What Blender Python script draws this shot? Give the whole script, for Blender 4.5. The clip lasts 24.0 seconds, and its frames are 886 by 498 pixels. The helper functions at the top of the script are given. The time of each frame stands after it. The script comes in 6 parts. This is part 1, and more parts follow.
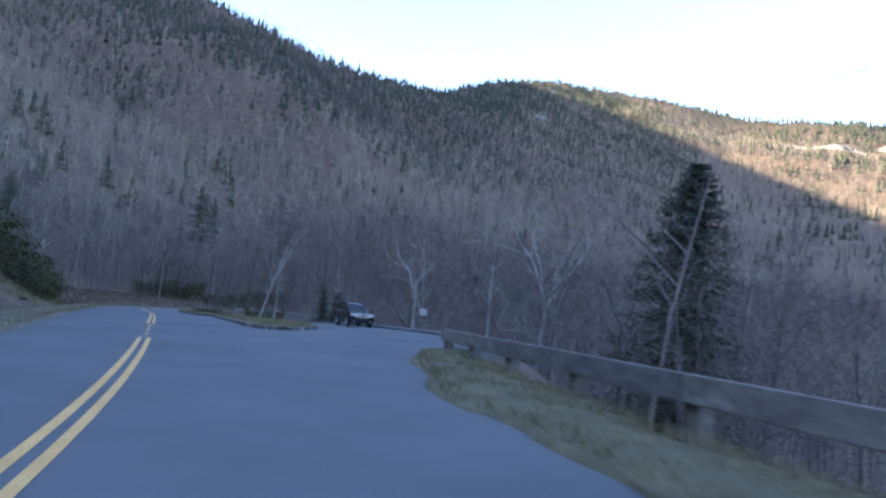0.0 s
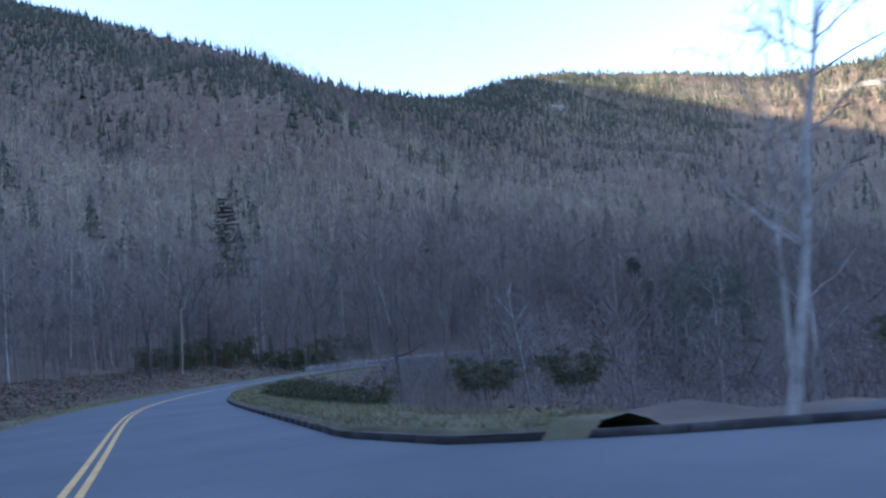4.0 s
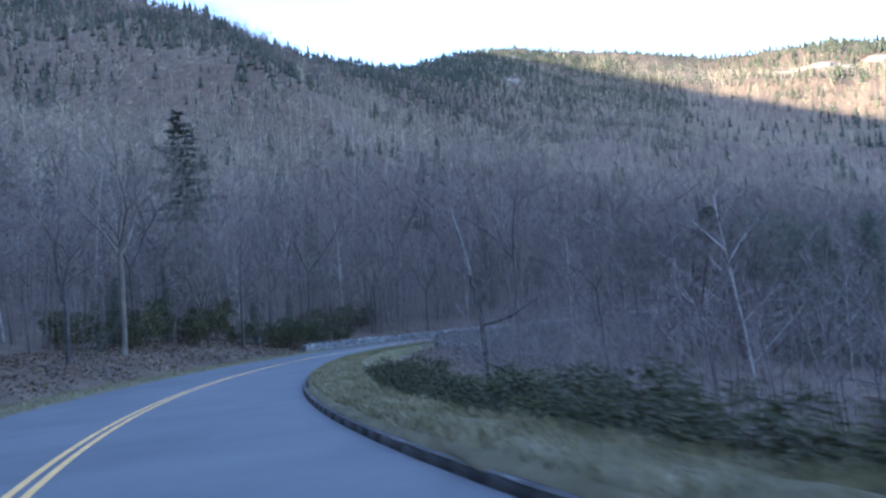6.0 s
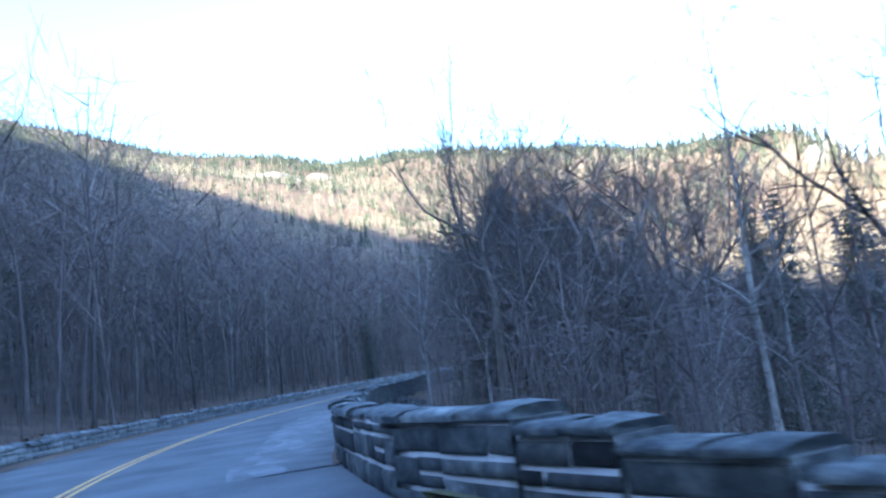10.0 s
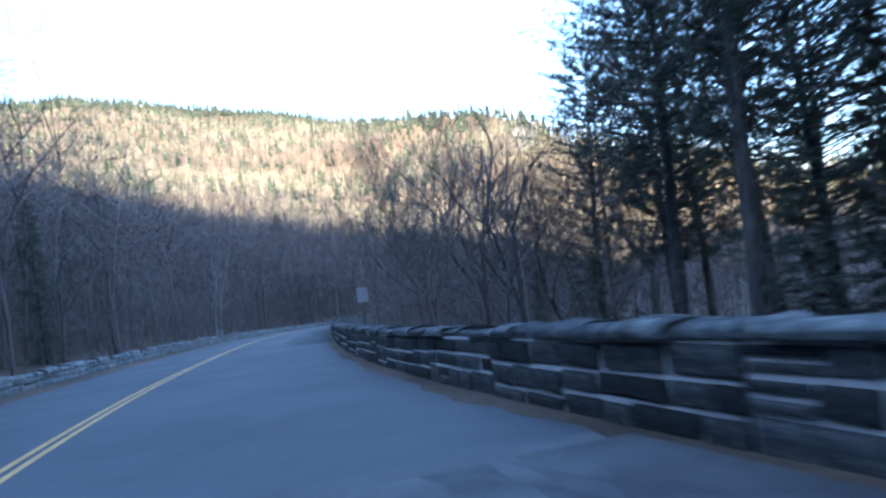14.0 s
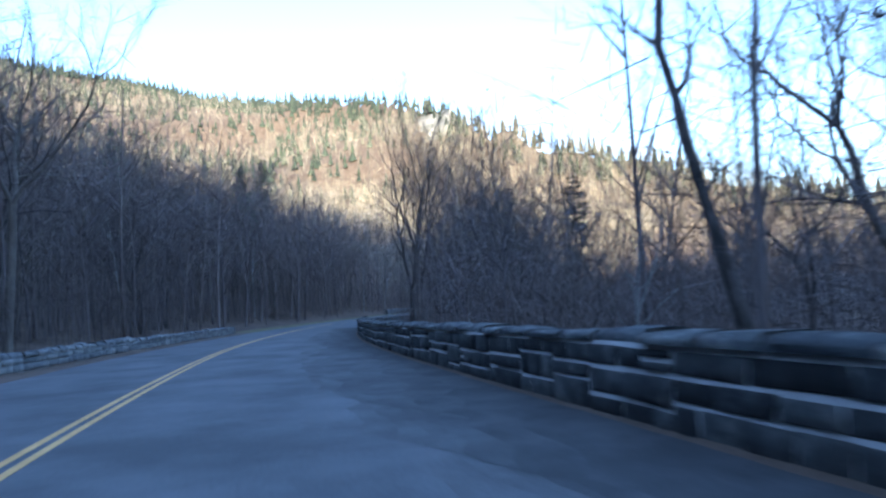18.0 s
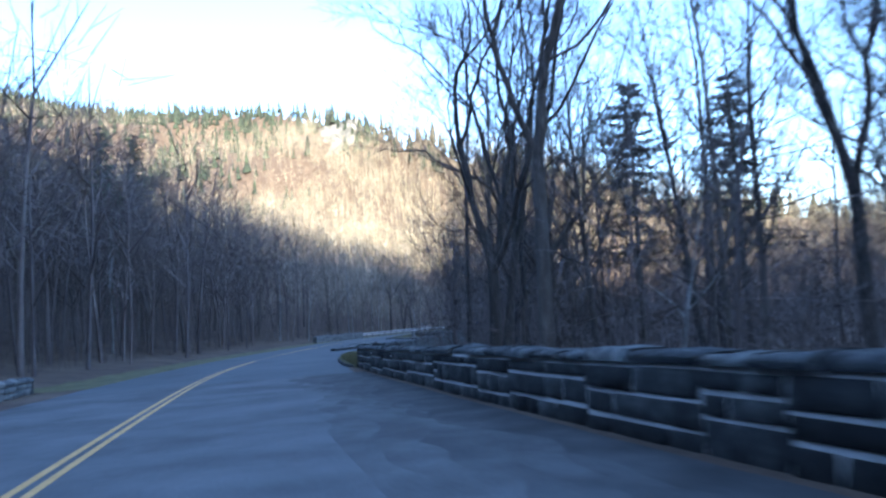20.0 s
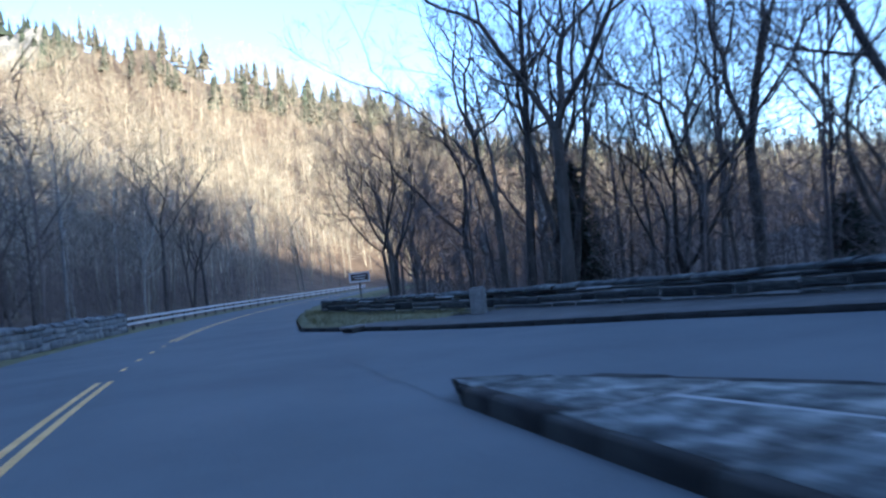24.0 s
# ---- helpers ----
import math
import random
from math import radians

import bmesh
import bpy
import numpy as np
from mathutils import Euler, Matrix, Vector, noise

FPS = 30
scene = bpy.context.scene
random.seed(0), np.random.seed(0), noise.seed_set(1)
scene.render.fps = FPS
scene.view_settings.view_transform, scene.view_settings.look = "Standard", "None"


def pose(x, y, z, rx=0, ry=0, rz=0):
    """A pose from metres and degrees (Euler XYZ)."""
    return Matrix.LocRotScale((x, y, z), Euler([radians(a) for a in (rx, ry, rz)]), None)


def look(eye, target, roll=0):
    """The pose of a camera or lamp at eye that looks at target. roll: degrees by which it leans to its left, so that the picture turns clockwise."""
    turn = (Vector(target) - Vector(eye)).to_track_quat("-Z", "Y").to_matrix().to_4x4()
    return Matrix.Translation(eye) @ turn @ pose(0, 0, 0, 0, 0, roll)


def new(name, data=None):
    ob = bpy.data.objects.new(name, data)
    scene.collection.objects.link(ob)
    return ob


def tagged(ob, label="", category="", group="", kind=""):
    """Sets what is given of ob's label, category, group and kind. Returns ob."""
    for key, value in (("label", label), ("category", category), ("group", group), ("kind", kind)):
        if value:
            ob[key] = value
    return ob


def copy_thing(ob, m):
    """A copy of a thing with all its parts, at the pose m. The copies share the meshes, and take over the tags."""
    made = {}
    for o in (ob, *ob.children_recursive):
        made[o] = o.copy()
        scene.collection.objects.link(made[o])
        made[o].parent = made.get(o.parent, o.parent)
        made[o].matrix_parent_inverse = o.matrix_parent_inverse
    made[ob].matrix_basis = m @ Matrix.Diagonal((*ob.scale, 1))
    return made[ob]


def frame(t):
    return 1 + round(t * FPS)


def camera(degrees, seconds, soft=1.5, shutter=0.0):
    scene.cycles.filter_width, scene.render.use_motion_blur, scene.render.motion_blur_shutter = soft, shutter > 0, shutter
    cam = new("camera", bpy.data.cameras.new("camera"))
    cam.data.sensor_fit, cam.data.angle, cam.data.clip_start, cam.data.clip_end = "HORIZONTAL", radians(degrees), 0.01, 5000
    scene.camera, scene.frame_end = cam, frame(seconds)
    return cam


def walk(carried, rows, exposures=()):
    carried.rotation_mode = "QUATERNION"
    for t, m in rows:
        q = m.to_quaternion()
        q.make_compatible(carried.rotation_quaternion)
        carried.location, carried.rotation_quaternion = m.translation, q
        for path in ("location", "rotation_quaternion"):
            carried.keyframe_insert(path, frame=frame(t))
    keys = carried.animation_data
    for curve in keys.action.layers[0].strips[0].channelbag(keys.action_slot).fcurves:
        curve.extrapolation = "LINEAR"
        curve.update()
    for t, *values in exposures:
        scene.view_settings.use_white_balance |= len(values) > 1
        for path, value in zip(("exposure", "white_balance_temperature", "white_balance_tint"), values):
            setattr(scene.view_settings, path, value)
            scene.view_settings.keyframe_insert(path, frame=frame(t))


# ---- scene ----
cam = camera(61.19, 24.0, soft=2.35, shutter=0.25)
# seconds, eye x y z, yaw, pitch, lean to the right (degrees)
ROWS = [
    (0.0, 1.39, 0.00, 1.35, -12.38, 3.33, -5.33),
    (0.5, 0.99, 8.38, 1.16, -8.66, 5.35, -3.58),
    (1.0, 0.13, 16.48, 0.92, -5.81, 4.87, -0.95),
    (1.5, -0.91, 24.34, 0.65, -4.47, 7.87, -0.15),
    (2.0, -1.99, 31.98, 0.34, -5.69, 6.45, 2.44),
    (2.5, -3.04, 39.43, 0.02, -7.20, 6.22, 4.39),
    (3.0, -4.13, 46.89, -0.30, -8.51, 5.93, 5.29),
    (3.5, -5.29, 54.54, -0.64, -9.74, 5.70, 5.25),
    (4.0, -6.54, 62.38, -1.00, -11.24, 5.18, 4.94),
    (4.5, -7.84, 70.41, -1.37, -13.20, 4.01, 5.00),
    (5.0, -9.29, 78.61, -1.76, -15.81, 2.13, 5.56),
    (5.5, -10.83, 86.97, -2.17, -14.07, 2.09, 5.58),
    (6.0, -12.27, 95.51, -2.59, -15.80, 3.53, 4.93),
    (6.5, -13.24, 104.23, -3.00, -18.05, 5.92, 4.58),
    (7.0, -13.40, 113.15, -3.40, -21.61, 4.35, 6.69),
    (7.5, -12.69, 122.24, -3.80, -30.98, 6.12, 9.20),
    (8.0, -11.20, 131.03, -4.16, -38.90, 2.46, 9.94),
    (8.5, -9.14, 139.04, -4.48, -44.45, 3.84, 9.75),
    (9.0, -6.64, 146.23, -4.76, -49.57, 4.01, 9.97),
    (9.5, -3.75, 152.56, -5.01, -54.24, 6.73, 8.18),
    (10.0, -0.60, 158.04, -5.23, -58.19, 7.24, 6.92),
    (10.5, 2.96, 163.14, -5.45, -61.70, 5.79, 6.17),
    (11.0, 7.24, 168.26, -5.68, -64.80, 4.13, 5.82),
    (11.5, 12.22, 173.35, -5.92, -67.49, 3.95, 5.78),
    (12.0, 17.91, 178.37, -6.16, -69.74, 5.55, 6.03),
    (12.5, 24.22, 183.37, -6.42, -72.66, 5.43, 6.35),
    (13.0, 31.21, 188.29, -6.69, -75.55, 5.13, 5.83),
    (13.5, 38.90, 193.12, -6.97, -78.35, 4.49, 5.36),
    (14.0, 47.29, 197.79, -7.23, -81.90, 3.02, 6.91),
    (14.5, 56.39, 202.23, -7.47, -85.69, 3.03, 6.98),
    (15.0, 66.21, 206.40, -7.69, -85.29, 4.42, 4.32),
    (15.5, 76.43, 210.19, -7.88, -87.60, 2.82, 2.66),
    (16.0, 86.73, 213.63, -8.02, -90.18, 0.28, 3.70),
    (16.5, 96.99, 216.97, -8.16, -89.88, 4.98, 1.52),
    (17.0, 107.19, 220.11, -8.32, -92.82, 3.58, 4.66),
    (17.5, 117.37, 222.94, -8.51, -91.86, 3.35, 3.62),
    (18.0, 127.66, 225.47, -8.72, -92.44, 3.18, 3.02),
    (18.5, 138.22, 227.72, -8.95, -94.21, 3.10, 2.87),
    (19.0, 149.01, 229.74, -9.22, -96.30, 3.27, 3.02),
    (19.5, 160.00, 231.47, -9.49, -98.69, 3.84, 3.35),
    (20.0, 171.23, 232.81, -9.77, -100.88, 4.85, 3.84),
    (20.5, 182.57, 233.76, -10.04, -103.70, 1.37, 5.02),
    (21.0, 193.89, 234.47, -10.31, -106.27, 3.17, 5.85),
    (21.5, 205.12, 234.94, -10.57, -110.37, 2.07, 5.00),
    (22.0, 216.27, 234.94, -10.82, -112.13, 1.13, 6.43),
    (22.5, 227.30, 234.41, -11.03, -115.05, 4.45, 4.72),
    (23.0, 238.13, 233.38, -11.21, -114.90, 3.72, 2.88),
    (23.5, 248.75, 231.88, -11.37, -117.33, 2.61, 4.32),
    (24.0, 259.14, 229.92, -11.49, -122.53, 1.44, 6.03),
]
walk(cam, [(t, pose(x, y, z, 90 + p, 0, yaw) @ pose(0, 0, 0, 0, 0, -r)) for t, x, y, z, yaw, p, r in ROWS],
     exposures=[(0.0, 2.6, 6750, 25), (2.5, 2.6, 6700, 25), (5.0, 2.45, 6460, 26), (6.0, 2.95, 6420, 24), (7.0, 3.0, 6330, 22), (8.0, 3.0, 5640, 17), (9.0, 3.1, 5620, 16), (12.0, 3.05, 6020, 16), (14.0, 2.8, 6050, 16), (16.0, 2.55, 5950, 16), (17.0, 2.3, 5820, 15), (20.0, 2.45, 5850, 16), (21.0, 2.6, 5880, 15), (22.0, 2.8, 5900, 14), (23.0, 2.25, 5720, 16), (24.0, 2.1, 5620, 16)])
# ---- world and sun ----
SUN_EL, SUN_AZ = 13.2, 182.0          # degrees; azimuth counted from +x towards +y
world = bpy.data.worlds.new("sky")
scene.world = world
world.use_nodes = True
wn = world.node_tree
sky = wn.nodes.new("ShaderNodeTexSky")
sky.sky_type, sky.sun_disc = "NISHITA", False
sky.sun_elevation, sky.sun_rotation = radians(SUN_EL), radians(90 - SUN_AZ)
sky.altitude, sky.air_density, sky.dust_density, sky.ozone_density = 900, 1.1, 0.6, 3.0
wn.links.new(sky.outputs[0], wn.nodes["Background"].inputs[0])
wn.nodes["Background"].inputs[1].default_value = 0.15
sun = new("sun", bpy.data.lights.new("sun", "SUN"))
sun.data.energy, sun.data.angle, sun.data.color = 5.0, radians(0.5), (1.0, 0.91, 0.6)
sun_from = Vector((math.cos(radians(SUN_EL)) * math.cos(radians(SUN_AZ)), math.cos(radians(SUN_EL)) * math.sin(radians(SUN_AZ)), math.sin(radians(SUN_EL))))
sun.matrix_world = look(sun_from * 200, (0, 0, 0))


# ---- materials ----
def ramp(nt, fac, stops):
    n = nt.nodes.new("ShaderNodeValToRGB")
    while len(n.color_ramp.elements) < len(stops):
        n.color_ramp.elements.new(0.5)
    for e, (pos, c) in zip(n.color_ramp.elements, stops):
        e.position, e.color = pos, (*c, 1)
    nt.links.new(fac, n.inputs[0])
    return n.outputs[0]


def mixed(nt, kind, fac, a, b):
    n = nt.nodes.new("ShaderNodeMix")
    n.data_type, n.blend_type = "RGBA", kind
    for sock, v in ((n.inputs[0], fac), (n.inputs[6], a), (n.inputs[7], b)):
        if isinstance(v, bpy.types.NodeSocket):
            nt.links.new(v, sock)
        else:
            sock.default_value = v if isinstance(v, float) else (*v, 1)
    return n.outputs[2]


def noise_tex(nt, scale, detail=6.0, rough=0.6, stretch=None):
    n = nt.nodes.new("ShaderNodeTexNoise")
    n.inputs["Scale"].default_value, n.inputs["Detail"].default_value, n.inputs["Roughness"].default_value = scale, detail, rough
    co = nt.nodes.new("ShaderNodeTexCoord").outputs["Object"]
    if stretch:
        m = nt.nodes.new("ShaderNodeMapping")
        m.inputs["Scale"].default_value = stretch
        nt.links.new(co, m.inputs[0])
        co = m.outputs[0]
    nt.links.new(co, n.inputs["Vector"])
    return n.outputs["Fac"]


def material(name, stops, scale=4.0, rough=0.85, fine=40.0, bump=0.3, size=0.01, vary="", amount=0.35, metal=0.0, stretch=None, spec=0.4):
    """Colour from a coarse noise through stops, darkened by a fine noise, with relief; vary: 'object' or 'island' changes each piece's tone."""
    m = bpy.data.materials.new(name)
    m.use_nodes = True
    nt = m.node_tree
    b = nt.nodes["Principled BSDF"]
    col = ramp(nt, noise_tex(nt, scale, stretch=stretch), stops)
    f = noise_tex(nt, fine, 4.0, 0.7, stretch=stretch)
    col = mixed(nt, "MULTIPLY", 0.6, col, ramp(nt, f, ((0.25, (0.55, 0.55, 0.55)), (0.75, (1.25, 1.25, 1.25)))))
    if vary:
        src = nt.nodes.new("ShaderNodeObjectInfo").outputs["Random"] if vary == "object" else nt.nodes.new("ShaderNodeNewGeometry").outputs["Random Per Island"]
        lo, hi = 1 - amount, 1 + amount
        col = mixed(nt, "MULTIPLY", 1.0, col, ramp(nt, src, ((0.0, (lo, lo * 1.02, lo * 1.05)), (0.5, (1, 1, 1)), (1.0, (hi, hi * 0.97, hi * 0.92)))))
    nt.links.new(col, b.inputs["Base Color"])
    b.inputs["Roughness"].default_value, b.inputs["Metallic"].default_value = rough, metal
    b.inputs["Specular IOR Level"].default_value = spec
    if bump:
        n = nt.nodes.new("ShaderNodeBump")
        n.inputs["Strength"].default_value, n.inputs["Distance"].default_value = bump, size
        nt.links.new(f, n.inputs["Height"])
        nt.links.new(n.outputs[0], b.inputs["Normal"])
    return m


ASPHALT = material("asphalt", ((0.3, (0.098, 0.109, 0.118)), (0.5, (0.119, 0.131, 0.14)), (0.7, (0.138, 0.15, 0.159))), 0.3, 0.85, 60, 0.5, 0.006, spec=0.2)
WORN = material("worn_asphalt", ((0.34, (0.105, 0.11, 0.114)), (0.5, (0.142, 0.148, 0.153)), (0.66, (0.18, 0.187, 0.192))), 0.45, 0.9, 30, 0.5, 0.008, spec=0.15)
YELLOW = material("yellow_paint", ((0.3, (0.62, 0.335, 0.11)), (0.7, (0.81, 0.475, 0.18))), 2.0, 0.7, 50, 0.3, 0.004)
LITTER = material("leaf_litter", ((0.25, (0.075, 0.05, 0.038)), (0.5, (0.125, 0.086, 0.063)), (0.75, (0.19, 0.135, 0.098))), 0.25, 0.95, 6, 0.8, 0.08)
GRASS = material("winter_grass", ((0.25, (0.085, 0.077, 0.04)), (0.5, (0.14, 0.124, 0.07)), (0.75, (0.215, 0.182, 0.112))), 1.2, 0.95, 30, 0.8, 0.03)
STRAW = material("straw_bank", ((0.25, (0.06, 0.052, 0.036)), (0.5, (0.13, 0.11, 0.08)), (0.75, (0.25, 0.222, 0.175))), 1.1, 0.95, 14, 0.9, 0.05)
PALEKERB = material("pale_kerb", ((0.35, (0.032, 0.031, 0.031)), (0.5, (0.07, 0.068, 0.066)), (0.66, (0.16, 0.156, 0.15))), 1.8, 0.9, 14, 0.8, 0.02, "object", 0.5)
BLADE = material("grass_blade", ((0.3, (0.12, 0.108, 0.052)), (0.5, (0.18, 0.157, 0.085)), (0.75, (0.28, 0.238, 0.148))), 0.9, 0.9, 5, 0.0, 0.0, "island", 0.4)
GREENBLADE = material("green_blade", ((0.3, (0.09, 0.088, 0.04)), (0.5, (0.15, 0.14, 0.068)), (0.75, (0.24, 0.212, 0.115))), 0.9, 0.9, 5, 0.0, 0.0, "island", 0.4)
GREENGRASS = material("green_grass", ((0.25, (0.085, 0.08, 0.035)), (0.5, (0.14, 0.128, 0.06)), (0.75, (0.22, 0.195, 0.1))), 1.0, 0.95, 30, 0.8, 0.03)
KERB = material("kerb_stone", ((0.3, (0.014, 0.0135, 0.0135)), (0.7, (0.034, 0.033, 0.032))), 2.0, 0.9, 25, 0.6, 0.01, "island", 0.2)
PAVING = material("paving", ((0.3, (0.06, 0.059, 0.059)), (0.7, (0.108, 0.106, 0.105))), 1.2, 0.9, 30, 0.5, 0.008)
DARKMORTAR = material("dark_mortar", ((0.3, (0.12, 0.12, 0.115)), (0.7, (0.24, 0.235, 0.225))), 3.0, 0.95, 40, 0.7, 0.01)
DEADLEAF = material("dead_leaves", ((0.3, (0.055, 0.034, 0.024)), (0.5, (0.115, 0.075, 0.05)), (0.72, (0.22, 0.16, 0.11))), 1.5, 0.9, 5, 0.0, 0.0, "island", 0.5)
SNAGBARK = material("snag_bark", ((0.35, (0.02, 0.019, 0.019)), (0.5, (0.05, 0.047, 0.046)), (0.66, (0.12, 0.115, 0.11))), 4.0, 0.95, 14, 1.0, 0.04, stretch=(1, 1, 0.4))
SNAGTOP = material("bleached_wood", ((0.3, (0.05, 0.047, 0.044)), (0.5, (0.13, 0.123, 0.115)), (0.72, (0.25, 0.24, 0.225))), 3.0, 0.9, 12, 0.9, 0.02, stretch=(1, 1, 0.4))
SLAB = material("flagstone", ((0.34, (0.03, 0.034, 0.035)), (0.5, (0.115, 0.125, 0.126)), (0.64, (0.27, 0.28, 0.275))), 3.6, 0.9, 12, 0.9, 0.02, "object", 0.3)
MORTAR = material("mortar", ((0.3, (0.4, 0.395, 0.38)), (0.7, (0.6, 0.59, 0.57))), 3.0, 0.95, 40, 0.7, 0.01)
ISLAND_MORTAR = material("island_mortar", ((0.3, (0.26, 0.26, 0.255)), (0.7, (0.42, 0.415, 0.405))), 3.0, 0.95, 40, 0.7, 0.01)
ROUGH_BACK = material("rubble_masonry", ((0.35, (0.03, 0.033, 0.036)), (0.5, (0.09, 0.096, 0.098)), (0.65, (0.2, 0.21, 0.205))), 4.5, 0.95, 14, 1.0, 0.05)
STONE = material("wall_stone", ((0.28, (0.02, 0.0215, 0.023)), (0.5, (0.04, 0.0425, 0.044)), (0.75, (0.105, 0.11, 0.108))), 3.2, 0.92, 16, 0.9, 0.025, "object", 0.72)
STONE_J = material("wall_stone_joined", ((0.28, (0.02, 0.0215, 0.023)), (0.5, (0.04, 0.0425, 0.044)), (0.75, (0.105, 0.11, 0.108))), 3.2, 0.92, 16, 0.9, 0.025, "island", 0.72)
LICHEN = material("lichened_stone", ((0.28, (0.028, 0.031, 0.034)), (0.5, (0.062, 0.068, 0.071)), (0.75, (0.16, 0.172, 0.172))), 3.0, 0.92, 16, 0.9, 0.025, "object", 0.7)
LICHEN_J = material("lichened_stone_joined", ((0.28, (0.028, 0.031, 0.034)), (0.5, (0.062, 0.068, 0.071)), (0.75, (0.16, 0.172, 0.172))), 3.0, 0.92, 16, 0.9, 0.025, "island", 0.7)
PALECAP = material("lichened_coping", ((0.3, (0.06, 0.068, 0.074)), (0.5, (0.15, 0.165, 0.17)), (0.7, (0.29, 0.305, 0.3))), 4.0, 0.92, 22, 1.0, 0.03, "island", 0.4)
CAP = material("coping_stone", ((0.3, (0.035, 0.04, 0.044)), (0.5, (0.09, 0.099, 0.103)), (0.7, (0.22, 0.23, 0.228))), 4.0, 0.92, 22, 1.0, 0.03, "island", 0.45)
PALESTONE = material("pale_stone", ((0.25, (0.11, 0.118, 0.122)), (0.55, (0.19, 0.2, 0.205)), (0.8, (0.29, 0.3, 0.295))), 2.0, 0.92, 16, 0.9, 0.02, "island", 0.35)
BARK = material("bark", ((0.25, (0.05, 0.042, 0.038)), (0.5, (0.1, 0.087, 0.078)), (0.8, (0.19, 0.172, 0.155))), 3.0, 0.95, 14, 0.8, 0.02, "object", 0.4, stretch=(1, 1, 0.25))
PALEBARK = material("pale_bark", ((0.3, (0.13, 0.124, 0.117)), (0.5, (0.28, 0.27, 0.255)), (0.8, (0.44, 0.43, 0.405))), 2.0, 0.9, 10, 0.6, 0.01, "object", 0.2, stretch=(1, 1, 0.6))
DARKBARK = material("dark_bark", ((0.3, (0.04, 0.037, 0.036)), (0.5, (0.08, 0.074, 0.071)), (0.75, (0.155, 0.146, 0.14))), 3.0, 0.95, 12, 0.8, 0.02, "object", 0.3, stretch=(1, 1, 0.25))
TWIG = material("twigs", ((0.3, (0.105, 0.086, 0.081)), (0.7, (0.195, 0.163, 0.153))), 0.4, 0.95, 3, 0.0, 0.0, "object", 0.35)
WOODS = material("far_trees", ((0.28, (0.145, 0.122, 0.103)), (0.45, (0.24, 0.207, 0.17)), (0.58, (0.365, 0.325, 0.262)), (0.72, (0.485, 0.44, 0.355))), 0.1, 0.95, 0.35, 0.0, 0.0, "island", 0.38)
# darker copy of WOODS, with the shade of the near woods in its colour
SHADEWOODS = material("shaded_trees", ((0.28, (0.088, 0.069, 0.068)), (0.48, (0.14, 0.115, 0.112)), (0.75, (0.225, 0.196, 0.188))), 0.3, 0.95, 0.9, 0.0, 0.0, "island", 0.32)
NEEDLE = material("needles", ((0.3, (0.06, 0.086, 0.068)), (0.7, (0.125, 0.162, 0.12))), 0.6, 0.85, 6, 0.0, 0.0, "island", 0.4)
DARKNEEDLE = material("dark_needles", ((0.3, (0.022, 0.034, 0.026)), (0.7, (0.05, 0.068, 0.048))), 0.6, 0.85, 6, 0.0, 0.0, "island", 0.4)
FARNEEDLE = material("far_conifers", ((0.3, (0.022, 0.033, 0.025)), (0.7, (0.048, 0.062, 0.042))), 0.03, 0.9, 0.5, 0.0, 0.0, "island", 0.4)
LEAF = material("evergreen_leaf", ((0.3, (0.026, 0.032, 0.013)), (0.52, (0.055, 0.06, 0.024)), (0.75, (0.125, 0.118, 0.048))), 0.9, 0.7, 5, 0.0, 0.0, "island", 0.4)
CLIFF = material("cliff_rock", ((0.3, (0.1, 0.097, 0.093)), (0.5, (0.19, 0.182, 0.172)), (0.7, (0.36, 0.34, 0.315))), 0.09, 0.9, 0.5, 0.8, 0.5, stretch=(1, 1, 0.4))


# ---- mesh helpers ----
def mesh_np(name, V, F, mat, parent=None, label="", smooth=False):
    """One mesh object from arrays of points and of triangles or quads."""
    V, F = np.asarray(V, np.float32), np.asarray(F, np.int32)
    me = bpy.data.meshes.new(name)
    k = F.shape[1]
    me.vertices.add(len(V))
    me.vertices.foreach_set("co", V.ravel())
    me.loops.add(F.size)
    me.loops.foreach_set("vertex_index", F.ravel())
    me.polygons.add(len(F))
    me.polygons.foreach_set("loop_start", np.arange(0, F.size, k, dtype=np.int32))
    if smooth:
        me.polygons.foreach_set("use_smooth", np.ones(len(F), bool))
    me.update(calc_edges=True)
    me.materials.append(mat)
    ob = new(name, me)
    ob.parent = parent
    if label:
        ob["label"] = label
    return ob


def part(name, bm, mat, parent, label=""):
    me = bpy.data.meshes.new(name)
    bm.to_mesh(me)
    bm.free()
    me.materials.append(mat)
    ob = new(name, me)
    ob.parent = parent
    if label:
        ob["label"] = label
    return ob


def box(bm, sx, sy, sz, m=Matrix(), bevel=0.0):
    r = bmesh.ops.create_cube(bm, size=1.0, matrix=m @ Matrix.Diagonal((sx, sy, sz, 1)))
    if bevel:
        e = list({e for v in r["verts"] for e in v.link_edges})
        bmesh.ops.bevel(bm, geom=e, offset=bevel, segments=2, affect="EDGES")


def empty(name, m=Matrix()):
    ob = new(name)
    ob.matrix_world = m
    return ob


def joined(pieces):
    """Joins (V, F) pairs."""
    Vs, Fs, n = [], [], 0
    for V, F in pieces:
        Vs.append(V)
        Fs.append(F + n)
        n += len(V)
    return np.concatenate(Vs), np.concatenate(Fs)


def smooth01(x):
    x = np.clip(x, 0, 1)
    return x * x * (3 - 2 * x)


